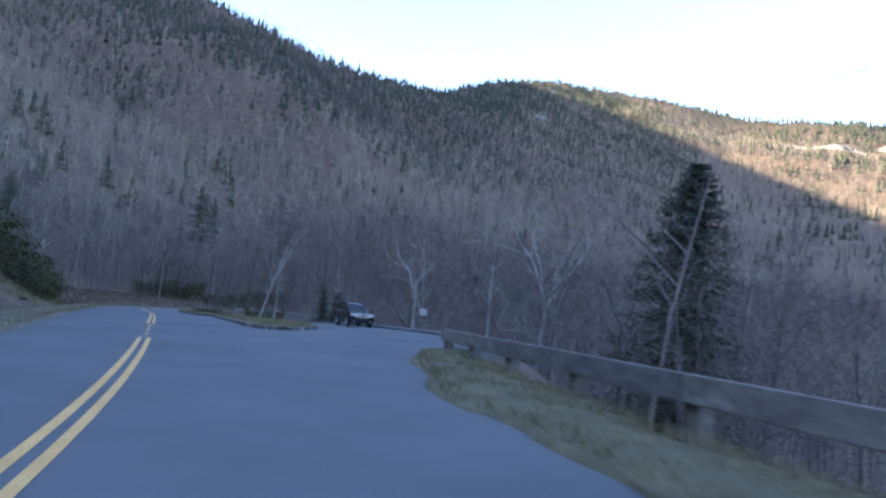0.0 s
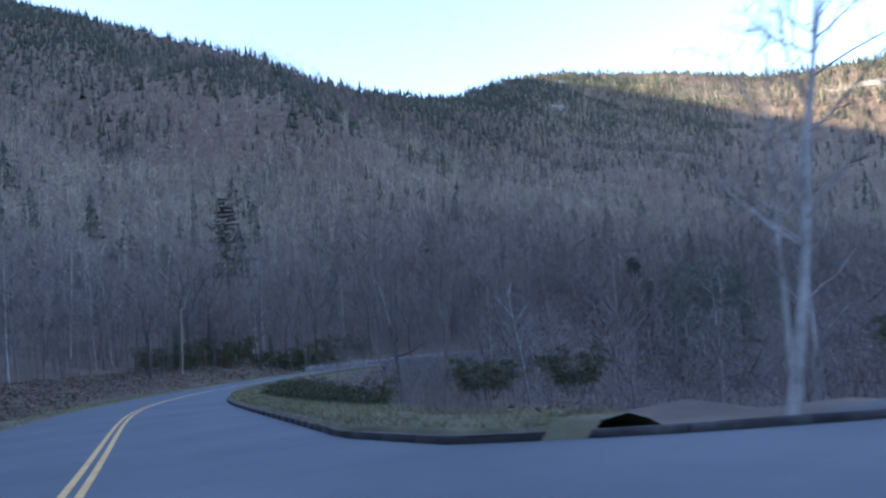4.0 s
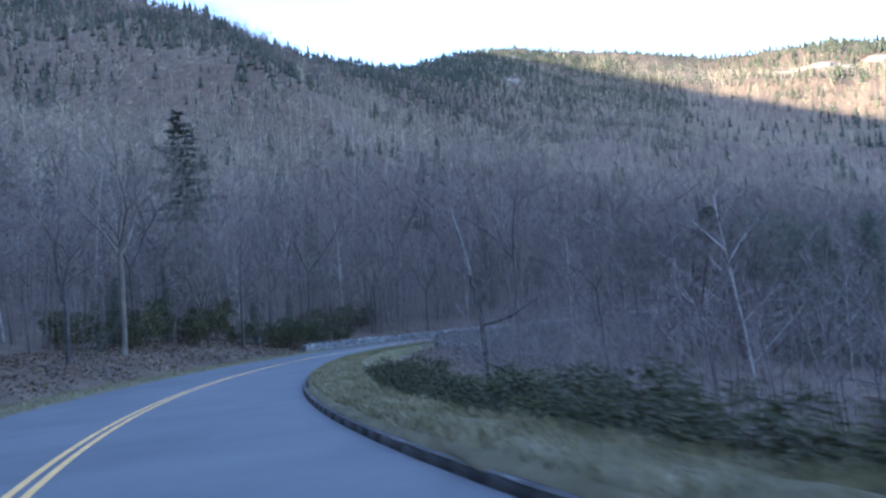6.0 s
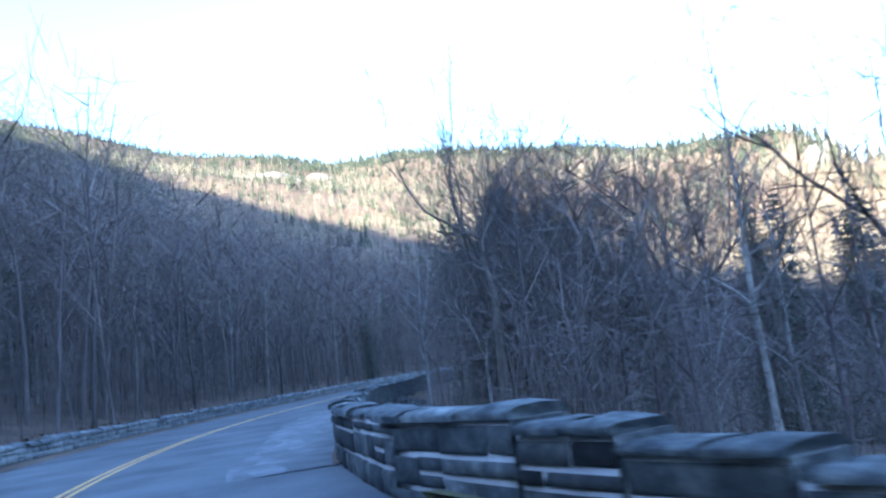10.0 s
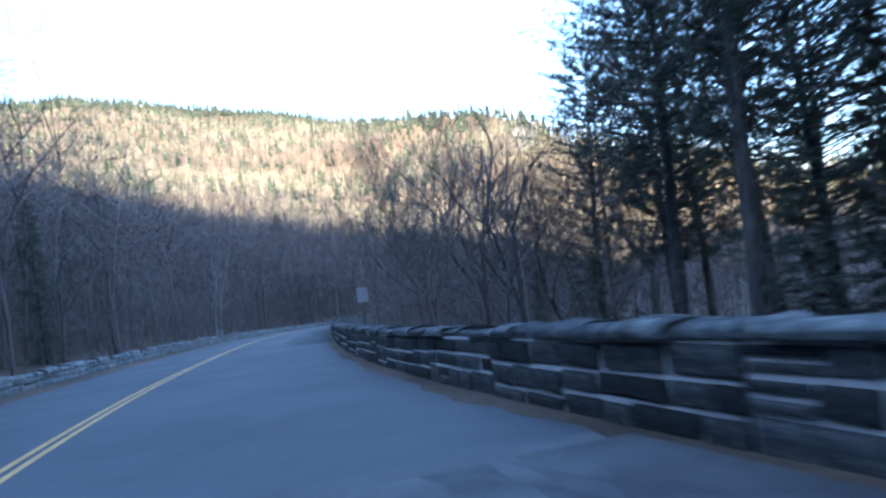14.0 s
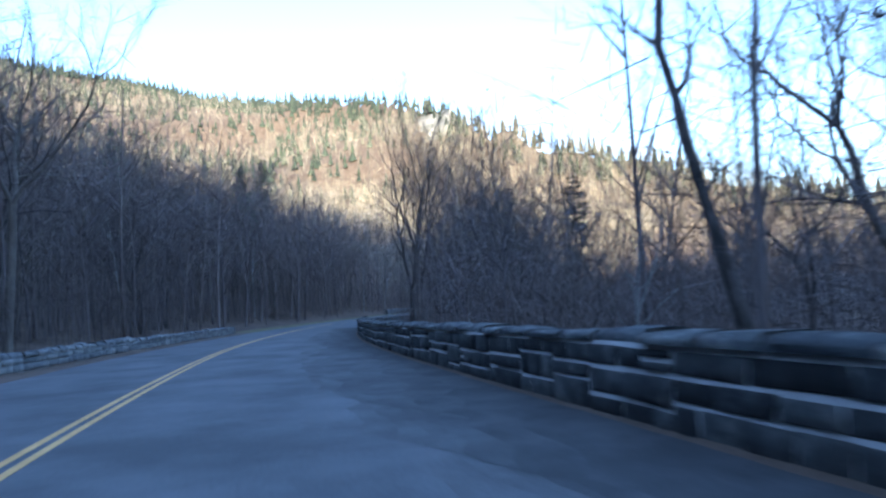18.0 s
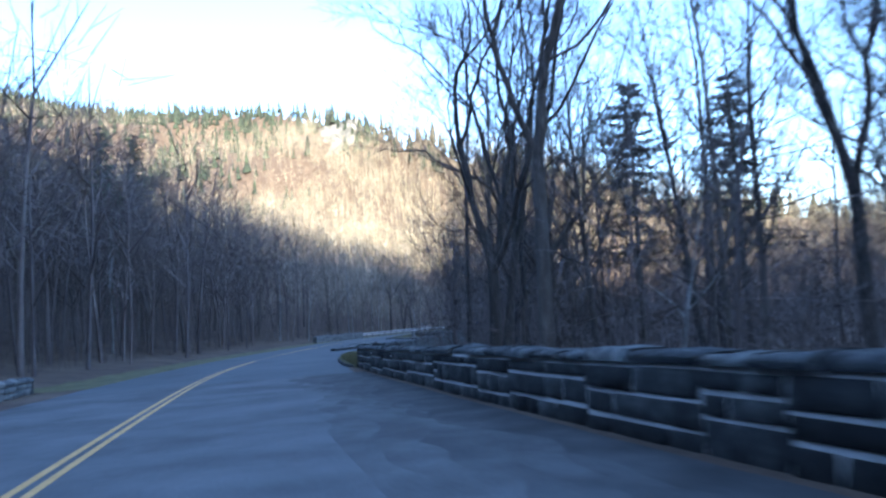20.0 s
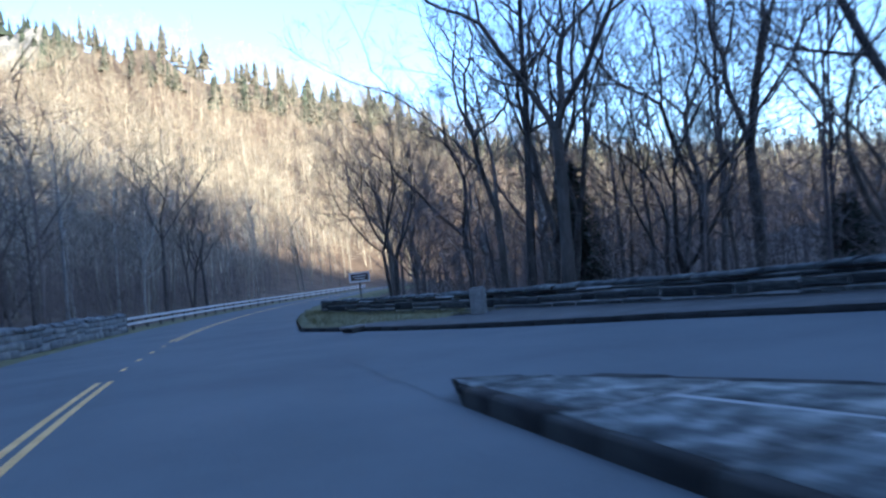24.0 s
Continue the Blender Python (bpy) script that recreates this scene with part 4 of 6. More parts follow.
# trees behind the second pull-off
for s, o, k, sc in ((420, 17, 7, 1.0), (428, 21, 1, 1.1), (434, 23, 2, 1.1), (440, 21, 4, 1.1), (446, 24, 7, 1.1), (450, 28, 7, 1.1), (455, 25, 2, 1.2), (474, 21, 1, 1.1)):
    place(BARE[k], s, o, 37 * s % 360, sc)
for s, o, k, sc in ((480, 25, 4, 1.2), (490, 19, 1, 1.0)):
    place(BARE[k], s, o, 37 * s % 360, sc)
# those from o = 30 stand in for massed bare trees, hiding the slope
for s, o, sc in ((232, 15, 0.8), (238, 15, 0.7), (222, 26, 1.0), (230, 21, 1.0), (209, 30, 0.9), (216, 33, 1.1), (204, 34, 0.9), (212, 38, 1.1), (221, 36, 1.2), (206, 42, 1.1)):
    place(HEMLOCK, s, o, 60 * s, sc)
for s, o, sc in ((229, 12, 0.9), (234, 15, 1.0), (239, 12.5, 0.95), (244.5, 14, 0.95), (247.8, 16, 0.85), (232, 19, 1.05), (252, 15, 0.75), (238, 20, 1.05), (241, 16.5, 0.9), (246, 20, 1.0), (236, 17, 0.95), (250, 18.5, 0.95), (257, 25.5, 1.1), (288, 15.5, 0.55)):
    place(PINE, s, o, 50 * s, sc)
for s, o, sc in ((231, 12.5, 0.4), (238, 13, 0.45), (246, 12.5, 0.35), (250, 12, 0.3), (225, 12.5, 0.42), (221, 11.5, 0.35), (448, 22, 0.25)):
    place(HEMLOCK, s, o, 70 * s, sc)
for x, y, sc in ((276, 258, 1.75), (311, 262, 1.8), (268, 254, 1.2), (244, 270, 1.6), (150, 262, 1.2), (120, 248, 1.0), (30, 216, 0.9), (58, 238, 0.95)):
    put(HEMLOCK, x, y, 3 * x, sc)
for s, o, sc in ((84.5, 7.6, 0.8), (87, 7.9, 0.95), (89.5, 7.7, 1.0), (92, 8.0, 1.1), (94.5, 7.8, 1.05), (97, 8.1, 1.15), (99.5, 7.9, 1.1), (102, 8.2, 1.2), (105, 8.0, 1.1), (108, 8.2, 1.15), (111, 8.0, 1.1), (114, 8.2, 1.1), (117, 8.0, 1.2), (120, 8.3, 1.2), (122.5, 8.0, 1.0), (125, 8.2, 1.2), (128, 8.6, 1.3), (131, 8.3, 1.0), (134, 8.8, 1.1), (127, 10, 1.4), (123, 9.8, 1.4), (93, 9.6, 1.2), (99, 9.8, 1.3), (105, 9.9, 1.3), (111, 10.0, 1.2)):
    place(BUSH, s, o - 0.85, 90 * s, (0.8 if s < 112 else 0.66) * sc)
for s, o, sc in ((24, -9.2, 1.0), (27, -8.8, 1.2), (30, -9.0, 1.3), (33, -8.9, 1.25), (36.5, -9.2, 1.4), (40, -9.4, 1.2), (43, -9.3, 1.35), (47, -9.6, 1.3), (51, -9.5, 1.2), (55, -9.7, 1.3), (59, -9.9, 1.2), (64, -8.0, 1.1), (68, -7.9, 1.2), (72, -8.0, 1.3), (76, -8.1, 1.2), (80, -8.2, 1.3), (85, -8.4, 1.2), (30, -10.5, 1.6), (35, -11, 1.8), (40, -11.5, 2.0), (45, -10.8, 1.9), (49, -12, 2.2), (53, -11, 2.0), (57, -12.5, 2.3), (61, -11.2, 2.0), (65, -12, 2.1), (70, -11.5, 1.9), (73, -10.2, 1.8), (76, -10.4, 2.0), (78, -12, 2.3), (80, -10.6, 1.7), (83, -11.5, 2.1), (86, -10.8, 1.6), (89, -12, 1.8), (93, -11.5, 1.4), (72, -13, 2.4), (76, -14, 2.5), (82, -14, 2.3)):
    place(BUSH2, s, o - 1.2, 90 * s, 1.45 * sc)
for s, o, sc in ((152, -13.5, 1.9), (156, -12, 1.5), (160, -13, 1.9), (146, -14, 1.6), (167, -10.2, 1.6), (170, -10.5, 1.7), (173, -10.4, 1.2), (181, -14.5, 2.0), (177, -13.5, 1.8), (185, -15, 1.9), (177, -10.5, 1.0), (163, -12, 1.1), (150, -12.5, 1.0)):
    place(BUSH, s, o, 90 * s, sc)

# a broken leaning snag inside the bend
snag = tagged(empty("dead_tree"), "leaning dead tree with a pale broken top and long limb", "tree")
SP = np.array([(3.7, 143.6, -10.6), (3.65, 143.5, -8.0), (3.4, 142.9, -4.7), (3.25, 143.0, -3.3), (2.95, 143.15, -1.4), (2.7, 143.4, 0.3), (2.4, 143.7, 2.0), (2.1, 144.0, 3.8)])
rk = np.random.RandomState(50)
q = np.linspace(0, 4, 26)
path = np.stack([np.interp(q, np.arange(5), SP[:5, c_]) for c_ in range(3)], 1)
path[1:-1, :2] += 0.025 * rk.randn(24, 2)
V, F = tube(path, np.interp(q, np.arange(5), (0.26, 0.16, 0.2, 0.17, 0.13)) * (1 + 0.13 * rk.randn(26)), 8)
mesh_np("lower_trunk", V, F, SNAGBARK, snag)
q = np.linspace(0, 3, 20)
path = np.stack([np.interp(q, np.arange(4), SP[4:, c_]) for c_ in range(3)], 1)
path[1:, :2] += 0.02 * rk.randn(19, 2)
twist = [tube(path, np.interp(q, np.arange(4), (0.13, 0.12, 0.1, 0.04)) * (1 + 0.12 * rk.randn(20)), 8)]
for z in range(7):
    c = SP[4] + (SP[7] - SP[4]) * (0.2 + 0.11 * z)
    a = 2.3 * z
    twist.append(tube(np.array([c, c + (0.35 * math.cos(a), 0.35 * math.sin(a), 0.2), c + (0.6 * math.cos(a), 0.6 * math.sin(a), 0.15)]), np.array((0.03, 0.02, 0.008)), 4))
V, F = joined(twist)
mesh_np("upper_trunk", V, F, SNAGTOP, snag, "pale barkless broken top")
V, F = joined([tube(np.array([(3.4, 142.9, -4.75), (4.1, 142.2, -4.6), (4.9, 141.4, -4.3), (5.6, 140.8, -3.8), (6.3, 140.1, -3.3)]), np.array((0.14, 0.1, 0.09, 0.06, 0.02)), 6),
               tube(np.array([(4.9, 141.4, -4.3), (5.1, 141.3, -3.8), (5.4, 141.2, -3.4)]), np.array((0.04, 0.03, 0.01)), 5),
               tube(np.array([(3.25, 143.0, -3.4), (3.6, 142.8, -3.0), (3.65, 142.8, -2.4)]), np.array((0.13, 0.12, 0.03)), 6),
               tube(np.array([(3.6, 143.4, -7.6), (2.6, 143.9, -6.6), (1.6, 144.2, -6.1)]), np.array((0.06, 0.04, 0.015)), 5)])
mesh_np("limb", V, F, SNAGBARK, snag)

# a crooked thin-crowned tree beside the wall
def crooked_tree(seed, H):
    """A trunk that leans and bends back, with a few twisted limbs."""
    r = np.random.RandomState(seed)
    q = np.linspace(0, 1, 15)
    P = np.stack([-2.4 * np.sin(2.6 * q) * q ** 0.8 + 0.08 * r.randn(15), 0.3 * q + 0.06 * r.randn(15), H * q - 0.4], 1)
    wood = [tube(P, 0.17 * (1 - 0.75 * q) * (1 + 0.08 * r.randn(15)), 8)]
    A, B, W = [], [], []
    for j, (i, ln) in enumerate(((8, 1.8), (9, 1.6), (10, 2.6), (11, 2.2), (12, 2.2), (13, 2.0), (14, 1.9), (14, 1.7), (6, 1.0))):
        a = 2.4 * j
        L = bent(P[i], (math.cos(a), 0.7 * math.sin(a), 0.5), ln, 6, 0.3, 0.12, r)
        wood.append(tube(L, 0.055 * np.linspace(1, 0.25, 7), 5))
        for k in range(7):
            m = 1 + r.randint(6)
            M = bent(L[m], (r.randn(), r.randn(), 0.7), 0.7 + 0.5 * r.rand(), 3, 0.3, 0.1, r)
            wood.append(tube(M, 0.018 * np.linspace(1, 0.35, 4), 3))
            for z in range(4):
                v = r.randn(3) + (0, 0, 0.4)
                A.append(M[1 + z % 3]), B.append(M[1 + z % 3] + v / np.linalg.norm(v) * (0.25 + 0.3 * r.rand())), W.append(0.016)
    return joined(wood), ribbons(np.array(A), np.array(B), np.array(W), r)


CROOKED = plant("bare_tree", crooked_tree(55, 12.8), (DARKBARK, TWIG), ("trunk", "crown"), "crooked leafless tree with a bent trunk and few twisted limbs", "tree", "leafless roadside trees")
place(CROOKED, 324, 11.2, math.degrees(heading(324)))
place(CROOKED, 412, 19, math.degrees(heading(412)) + 160, 0.9)

# roadside trees, each its own
count = 0
grid_s, grid_o = np.meshgrid(np.arange(2, 540, 5.2), (1.5, 6.5, 12.0))
cells = [(s, o, sd) for s, o in zip(grid_s.ravel(), grid_o.ravel()) for sd in (-1, 1)]
rnd.shuffle(cells)
spots = []
for s, o, sd in cells:
    if count >= 255:
        break
    s, o = s + 4.5 * (rnd.rand() - 0.5), o + 4 * rnd.rand()
    if sd > 0 and (165 < s < 400 and o < 6.4 or 400 < s < 470 and o < 5):
        continue
    if sd > 0:
        off = float(line(s, RIGHT_FLAT)) + 0.6 + o * 0.9
        if (s < 72 and o < 9) or (72 <= s < 168 and (o < 10 or rnd.rand() < 0.5)) or 84 < s < 128:
            continue
    else:
        off = -(8.4 + o)
        if (s < 70 or 385 < s < 480) and o < 5:
            continue
    p = on(s, off)
    if abs(locate(p[:1], p[1:2])[1][0] - off) > 1.0:
        continue
    if any((p[0] - q[0]) ** 2 + (p[1] - q[1]) ** 2 < 9 for q in spots):
        continue
    spots.append(p)
    pick = rnd.choice(8, p=(0.18, 0.16, 0.14, 0.12, 0.14, 0.08, 0.06, 0.12))
    put(BARE[pick], float(p[0]), float(p[1]), 360 * rnd.rand(), (0.6 if s < 350 else 0.8) + 0.4 * rnd.rand(), tilt=6 * (rnd.rand() - 0.5))
    count += 1


# bare rock faces on the slopes: x, y, width, height
ROCK_SITES = ((680, 817, 90, 22), (751, 798, 60, 18), (640, 845, 44, 15), (300, 985, 30, 14), (345, 960, 22, 10), (270, 780, 18, 10), (622, 203, 34, 30), (646, 210, 22, 16), (-250, 590, 85, 60))


def off_rock(x, y):
    keep = np.ones(len(x), bool)
    for rx, ry, w, h in ROCK_SITES:
        keep &= (x - rx) ** 2 + (y - ry) ** 2 > (0.42 * w) ** 2
    return keep


# ---- woods beyond, as joined stuff ----
def simple_bare(seed, H, nl, ntw, sides, wood_w, tw_w, low=0.3):
    r = np.random.RandomState(seed)
    P = bent((0, 0, -0.5), (0.05 * r.randn(), 0.05 * r.randn(), 1), H, 4, 0.04, 0.02, r)
    out = [tube(P, H * 0.009 * wood_w * np.linspace(1, 0.15, 5), sides)]
    A, B, w = [], [], []
    for k in range(nl):
        f = low + (0.98 - low) * (k + r.rand()) / nl
        q = f * 4
        i = min(int(q), 3)
        p = P[i] + (P[i + 1] - P[i]) * (q - i)
        a = k * 2.4 + r.rand()
        ln = H * 0.3 * (1.15 - 0.8 * f) * (0.7 + 0.6 * r.rand())
        d = np.array([math.cos(a), math.sin(a), 0.6 + 0.6 * f])
        e = p + d / np.linalg.norm(d) * ln
        A.append(p), B.append(e), w.append(0.012 * H * 0.5 * wood_w)
        for z in range(ntw):
            g = 0.25 + 0.75 * r.rand()
            d2 = d + 0.9 * r.randn(3) + np.array([0, 0, 0.5])
            c = p + (e - p) * g
            A.append(c), B.append(c + d2 / np.linalg.norm(d2) * ln * (0.35 + 0.4 * r.rand())), w.append(tw_w)
    out.append(ribbons(np.array(A), np.array(B), np.array(w), r))
    return joined(out)


def crowned(seed, H, nl, ntw, sides, girth, tw_w, mid_h=0.64, broad=0.23):
    """A simple leafless tree with a rounded crown of short twigs."""
    r = np.random.RandomState(seed)
    P = bent((0, 0, -0.5), (0.06 * r.randn(), 0.06 * r.randn(), 1), H * 0.92, 4, 0.06, 0.02, r)
    out = [tube(P, H * girth * np.linspace(1, 0.2, 5), sides)]
    U = r.randn(nl + ntw, 3)
    U /= np.linalg.norm(U, axis=1)[:, None]
    U *= (0.3 + 0.7 * r.rand(len(U)) ** 0.5)[:, None]
    C = U * np.array([broad, broad, 1.02 - mid_h]) * H + np.array([0, 0, mid_h * H])
    C[:, :2] *= (0.75 + 0.5 * r.rand(len(C)))[:, None]
    f = np.clip((C[:nl, 2] - np.hypot(C[:nl, 0], C[:nl, 1]) * 0.9) / (H * 0.92) * 4, 0.4, 3.9)
    i = f.astype(int)
    foot = P[i] + (P[np.minimum(i + 1, 4)] - P[i]) * (f - i)[:, None]
    T = C[nl:]
    D = U[nl:] + 0.8 * r.randn(ntw, 3) + np.array([0, 0, 0.35])
    D /= np.linalg.norm(D, axis=1)[:, None]
    ln = H * (0.07 + 0.08 * r.rand(ntw))
    out.append(ribbons(np.concatenate([foot, T]), np.concatenate([C[:nl], T + D * ln[:, None]]), np.concatenate([np.full(nl, H * girth * 0.8), np.full(ntw, tw_w)]), r))
    return joined(out)


def simple_conifer(seed, H, tiers):
    r = np.random.RandomState(seed)
    out = []
    for k in range(tiers):
        z0, R = H * (0.03 + 0.82 * k / tiers), H * (0.19 if tiers < 3 else 0.24) * (1 - k / tiers) ** (1.15 if tiers < 3 else 0.8) + 0.2
        m = 6
        a = np.arange(m) * 6.283 / m + r.rand()
        base = np.stack([np.cos(a) * R * (0.7 + 0.6 * r.rand(m)), np.sin(a) * R * (0.6 + 0.7 * r.rand(m)), z0 + 0.12 * H * (r.rand(m) - 0.7)], 1)
        mid_ = base * np.array([0.68, 0.68, 1]) + np.array([0, 0, H * 0.3 / tiers])
        top = np.array([[0.05 * r.randn(), 0.05 * r.randn(), z0 + H * (0.9 / tiers + 0.08)]])
        V = np.concatenate([base, mid_, top])
        i = np.arange(m)
        j = (i + 1) % m
        F = np.concatenate([np.stack([i, j, m + j, m + i], 1)[::1], np.stack([m + i, m + j, np.full(m, 2 * m), np.full(m, 2 * m)], 1)])
        out.append((V, F))
    V, F = joined(out)
    tri = np.concatenate([F[:, [0, 1, 2]], F[:, [0, 2, 3]]])
    return V, tri[(tri[:, 0] != tri[:, 2]) & (tri[:, 1] != tri[:, 2])]


def forest(name, variants, X, Y, Z, scale, mat, label, category):
    """Many copies of simple trees joined into one mesh."""
    r = np.random.RandomState(len(X))
    which = r.randint(0, len(variants), len(X))
    ang = r.rand(len(X)) * 6.283
    Vs, Fs, n = [], [], 0
    for k, (V, F) in enumerate(variants):
        m = np.where(which == k)[0]
        if not len(m):
            continue
        c, s = np.cos(ang[m])[:, None], np.sin(ang[m])[:, None]
        sc = scale[m][:, None]
        wv = np.stack([(V[:, 0] * c - V[:, 1] * s) * sc + X[m][:, None], (V[:, 0] * s + V[:, 1] * c) * sc + Y[m][:, None], V[:, 2] * sc + Z[m][:, None]], -1).reshape(-1, 3)
        f = (F[None] + (np.arange(len(m)) * len(V))[:, None, None]).reshape(-1, F.shape[1]) + n
        Vs.append(wv), Fs.append(f)
        n += len(wv)
    ob = mesh_np(name, np.concatenate(Vs), np.concatenate(Fs), mat)
    return tagged(ob, label, category, kind="stuff")


def scatter(x0, x1, y0, y1, gap, seed):
    r = np.random.RandomState(seed)
    X, Y = np.meshgrid(np.arange(x0, x1, gap), np.arange(y0, y1, gap))
    return (X + gap * (r.rand(*X.shape) - 0.5) * 1.1).ravel(), (Y + gap * (r.rand(*X.shape) - 0.5) * 1.1).ravel(), r


def ring_of(X, Y):
    rx, ry = X - RING[0], Y - RING[1]
    az = np.degrees(np.arctan2(-rx, ry))
    return np.hypot(rx, ry) / np.interp(az, AZ, CR), az


MID = [crowned(200 + k, H, 11, 100, 4, 0.0075, 0.04) for k, H in enumerate((13, 16, 11, 18, 14, 12))]
NEARFAR = [crowned(350 + k, H, 7, 42, 3, 0.008, 0.095) for k, H in enumerate((13, 16, 11, 14, 17))]
FAR = [crowned(300 + k, H, 5, 28, 3, 0.008, 0.19) for k, H in enumerate((12, 15, 10, 13, 16, 11, 14))]
STEM = [crowned(400 + k, H, 5, 26, 3, 0.0035, 0.015, 0.6, 0.2) for k, H in enumerate((2.5, 3.5, 4.5, 6.0, 3.0))]
YOUNG = [crowned(450 + k, H, 10, 74, 3, 0.0042, 0.028, 0.58, 0.16) for k, H in enumerate((8, 10, 7, 11, 9))]
CRESTCON = [simple_conifer(520 + k, H, 6) for k, H in enumerate((13, 16, 10, 18))]
FARCON = [simple_conifer(500 + k, H, 2) for k, H in enumerate((13, 16, 10, 18))]

# nearer woods on both sides of the road
X, Y, r_ = scatter(-130, 540, -60, 330, 3.4, 21)
s_, o_, d_, _ = locate(X, Y)
lim = np.where(o_ > 0, line(s_, RIGHT_FLAT) + 2.0, 9.0)
keep = (d_ > lim + 5 * r_.rand(len(X))) & (d_ < 62) & ~((s_ < 75) & (d_ < 14) & (o_ < 0)) & (s_ > -20)
keep &= (r_.rand(len(X)) < np.where(o_ > 0, 0.6, 0.85)) & ~((o_ > 0) & (s_ > 70) & (s_ < 172) & (d_ < 20))
# slope in the sun: keeps the paler of the two tree colours
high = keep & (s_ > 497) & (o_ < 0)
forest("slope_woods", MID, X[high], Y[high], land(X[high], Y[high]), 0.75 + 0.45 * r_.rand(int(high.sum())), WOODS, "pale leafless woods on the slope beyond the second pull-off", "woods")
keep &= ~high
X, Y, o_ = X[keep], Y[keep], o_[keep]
forest("woods", MID, X, Y, land(X, Y), np.where(o_ < 0, np.where(s_[keep] > 400, 1.2, np.where(s_[keep] > 330, 0.95, np.where(s_[keep] > 205, 1.05, np.where(s_[keep] > 110, 0.6, 0.75)))), 0.5) + 0.45 * r_.rand(len(X)), SHADEWOODS, "dense leafless grey-brown winter woods beside the road", "woods")
X, Y, r_ = scatter(-250, 620, -180, 480, 5.4, 25)
s_, o_, d_, _ = locate(X, Y)
rho, az = ring_of(X, Y)
keep = (d_ > 58) & (d_ < 175) & (az > -150) & (az < 110) & (rho < 1.03)
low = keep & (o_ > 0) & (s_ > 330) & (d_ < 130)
# shade over these lower woods is put into their colour
forest("lower_woods", NEARFAR, X[low], Y[low], land(X[low], Y[low]), 0.7 + 0.4 * r_.rand(int(low.sum())), SHADEWOODS, "leafless woods coloured as if in shade on the slope below the second pull-off", "woods")
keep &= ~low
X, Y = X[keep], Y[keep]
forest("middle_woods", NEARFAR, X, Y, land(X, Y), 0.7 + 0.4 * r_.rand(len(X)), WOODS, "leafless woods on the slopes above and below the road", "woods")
# crowded young trees on the uphill side and behind the first pull-off
X, Y, r_ = scatter(-110, 420, -20, 310, 2.6, 29)
s_, o_, d_, _ = locate(X, Y)
keep = ((o_ < 0) & (s_ > 100) & (s_ < 470) & (d_ > 9.5 + 3 * r_.rand(len(X)) + 5 * ((s_ > 385) & (s_ < 480))) & (d_ < 34)) | ((o_ > 0) & (s_ > 172) & (s_ < 500) & (d_ > line(s_, RIGHT_FLAT) + 2 + 2 * r_.rand(len(X))) & (d_ < np.where(s_ > 330, 48, 26)) & ~((s_ > 205) & (s_ < 258))) | ((o_ > 0) & (s_ > 18) & (s_ < 112) & (d_ > 22) & (d_ < 48))
X, Y, tall = X[keep], Y[keep], (smooth01((s_[keep] - 385) / 25) + smooth01((s_[keep] - 208) / 12) * smooth01((268 - s_[keep]) / 14)) * (o_[keep] < 0)
forest("young_woods", YOUNG, X, Y, land(X, Y), (0.7 + 0.5 * r_.rand(len(X))) * (1 + 0.55 * tall), SHADEWOODS, "crowded thin leafless trees at the edge of the woods", "woods")
# pale trunks standing out of the woods
X, Y, r_ = scatter(-110, 400, 0, 330, 9.5, 35)
s_, o_, d_, _ = locate(X, Y)
keep = ((o_ < 0) & (s_ > 60) & (s_ < 380) & (d_ > 12) & (d_ < 60) & (r_.rand(len(X)) < 0.5)) | ((o_ > 0) & (s_ > 46) & (s_ < 170) & (d_ > 25) & (d_ < 60) & (r_.rand(len(X)) < 0.35))
X, Y = X[keep], Y[keep]
PALE = [simple_bare(470 + k, H, 9, 5, 5, 0.85, 0.04, 0.4) for k, H in enumerate((12, 15, 13, 17))]
forest("pale_trunks", PALE, X, Y, land(X, Y), 0.6 + 0.45 * r_.rand(len(X)), PALEBARK, "pale grey-white trunks standing out of the woods", "trees")
# saplings and brush along the edges of the wood
X, Y, r_ = scatter(-60, 360, -40, 300, 1.7, 22)
s_, o_, d_, _ = locate(X, Y)
lim = np.where(o_ > 0, line(s_, RIGHT_FLAT) + 1.0, 9.0)
keep = (d_ > lim + 1.5 * r_.rand(len(X))) & (d_ < lim + 17) & (r_.rand(len(X)) < np.where(s_ > 165, 1.0, 0.55))
keep &= ~((s_ < 75) & (o_ < 0) & (d_ < 13)) & ~((385 < s_) & (s_ < 475) & (o_ < 0) & (d_ < 11.5))
X, Y, o_ = X[keep], Y[keep], o_[keep]
forest("underbrush", STEM, X, Y, land(X, Y), np.where((o_ > 0) | (s_[keep] > 165), 0.9, 0.6) + 0.7 * r_.rand(len(X)), TWIG, "thin grey-brown saplings and brush under the trees", "brush")
# brush that closes the foot of the woods on the uphill side
X, Y, r_ = scatter(0, 400, 150, 300, 1.15, 37)
s_, o_, d_, _ = locate(X, Y)
near = np.where((s_ > 385) & (s_ < 478), 11.8, 8.8)
keep = (o_ < 0) & (s_ > 185) & (s_ < 560) & (d_ > near + 1.2 * r_.rand(len(X))) & (d_ < near + 9) & (r_.rand(len(X)) < 0.92)
X, Y = X[keep], Y[keep]
forest("edge_brush", STEM, X, Y, land(X, Y), 0.75 + 0.85 * r_.rand(len(X)), SHADEWOODS, "dense leafless brush along the foot of the woods", "brush")
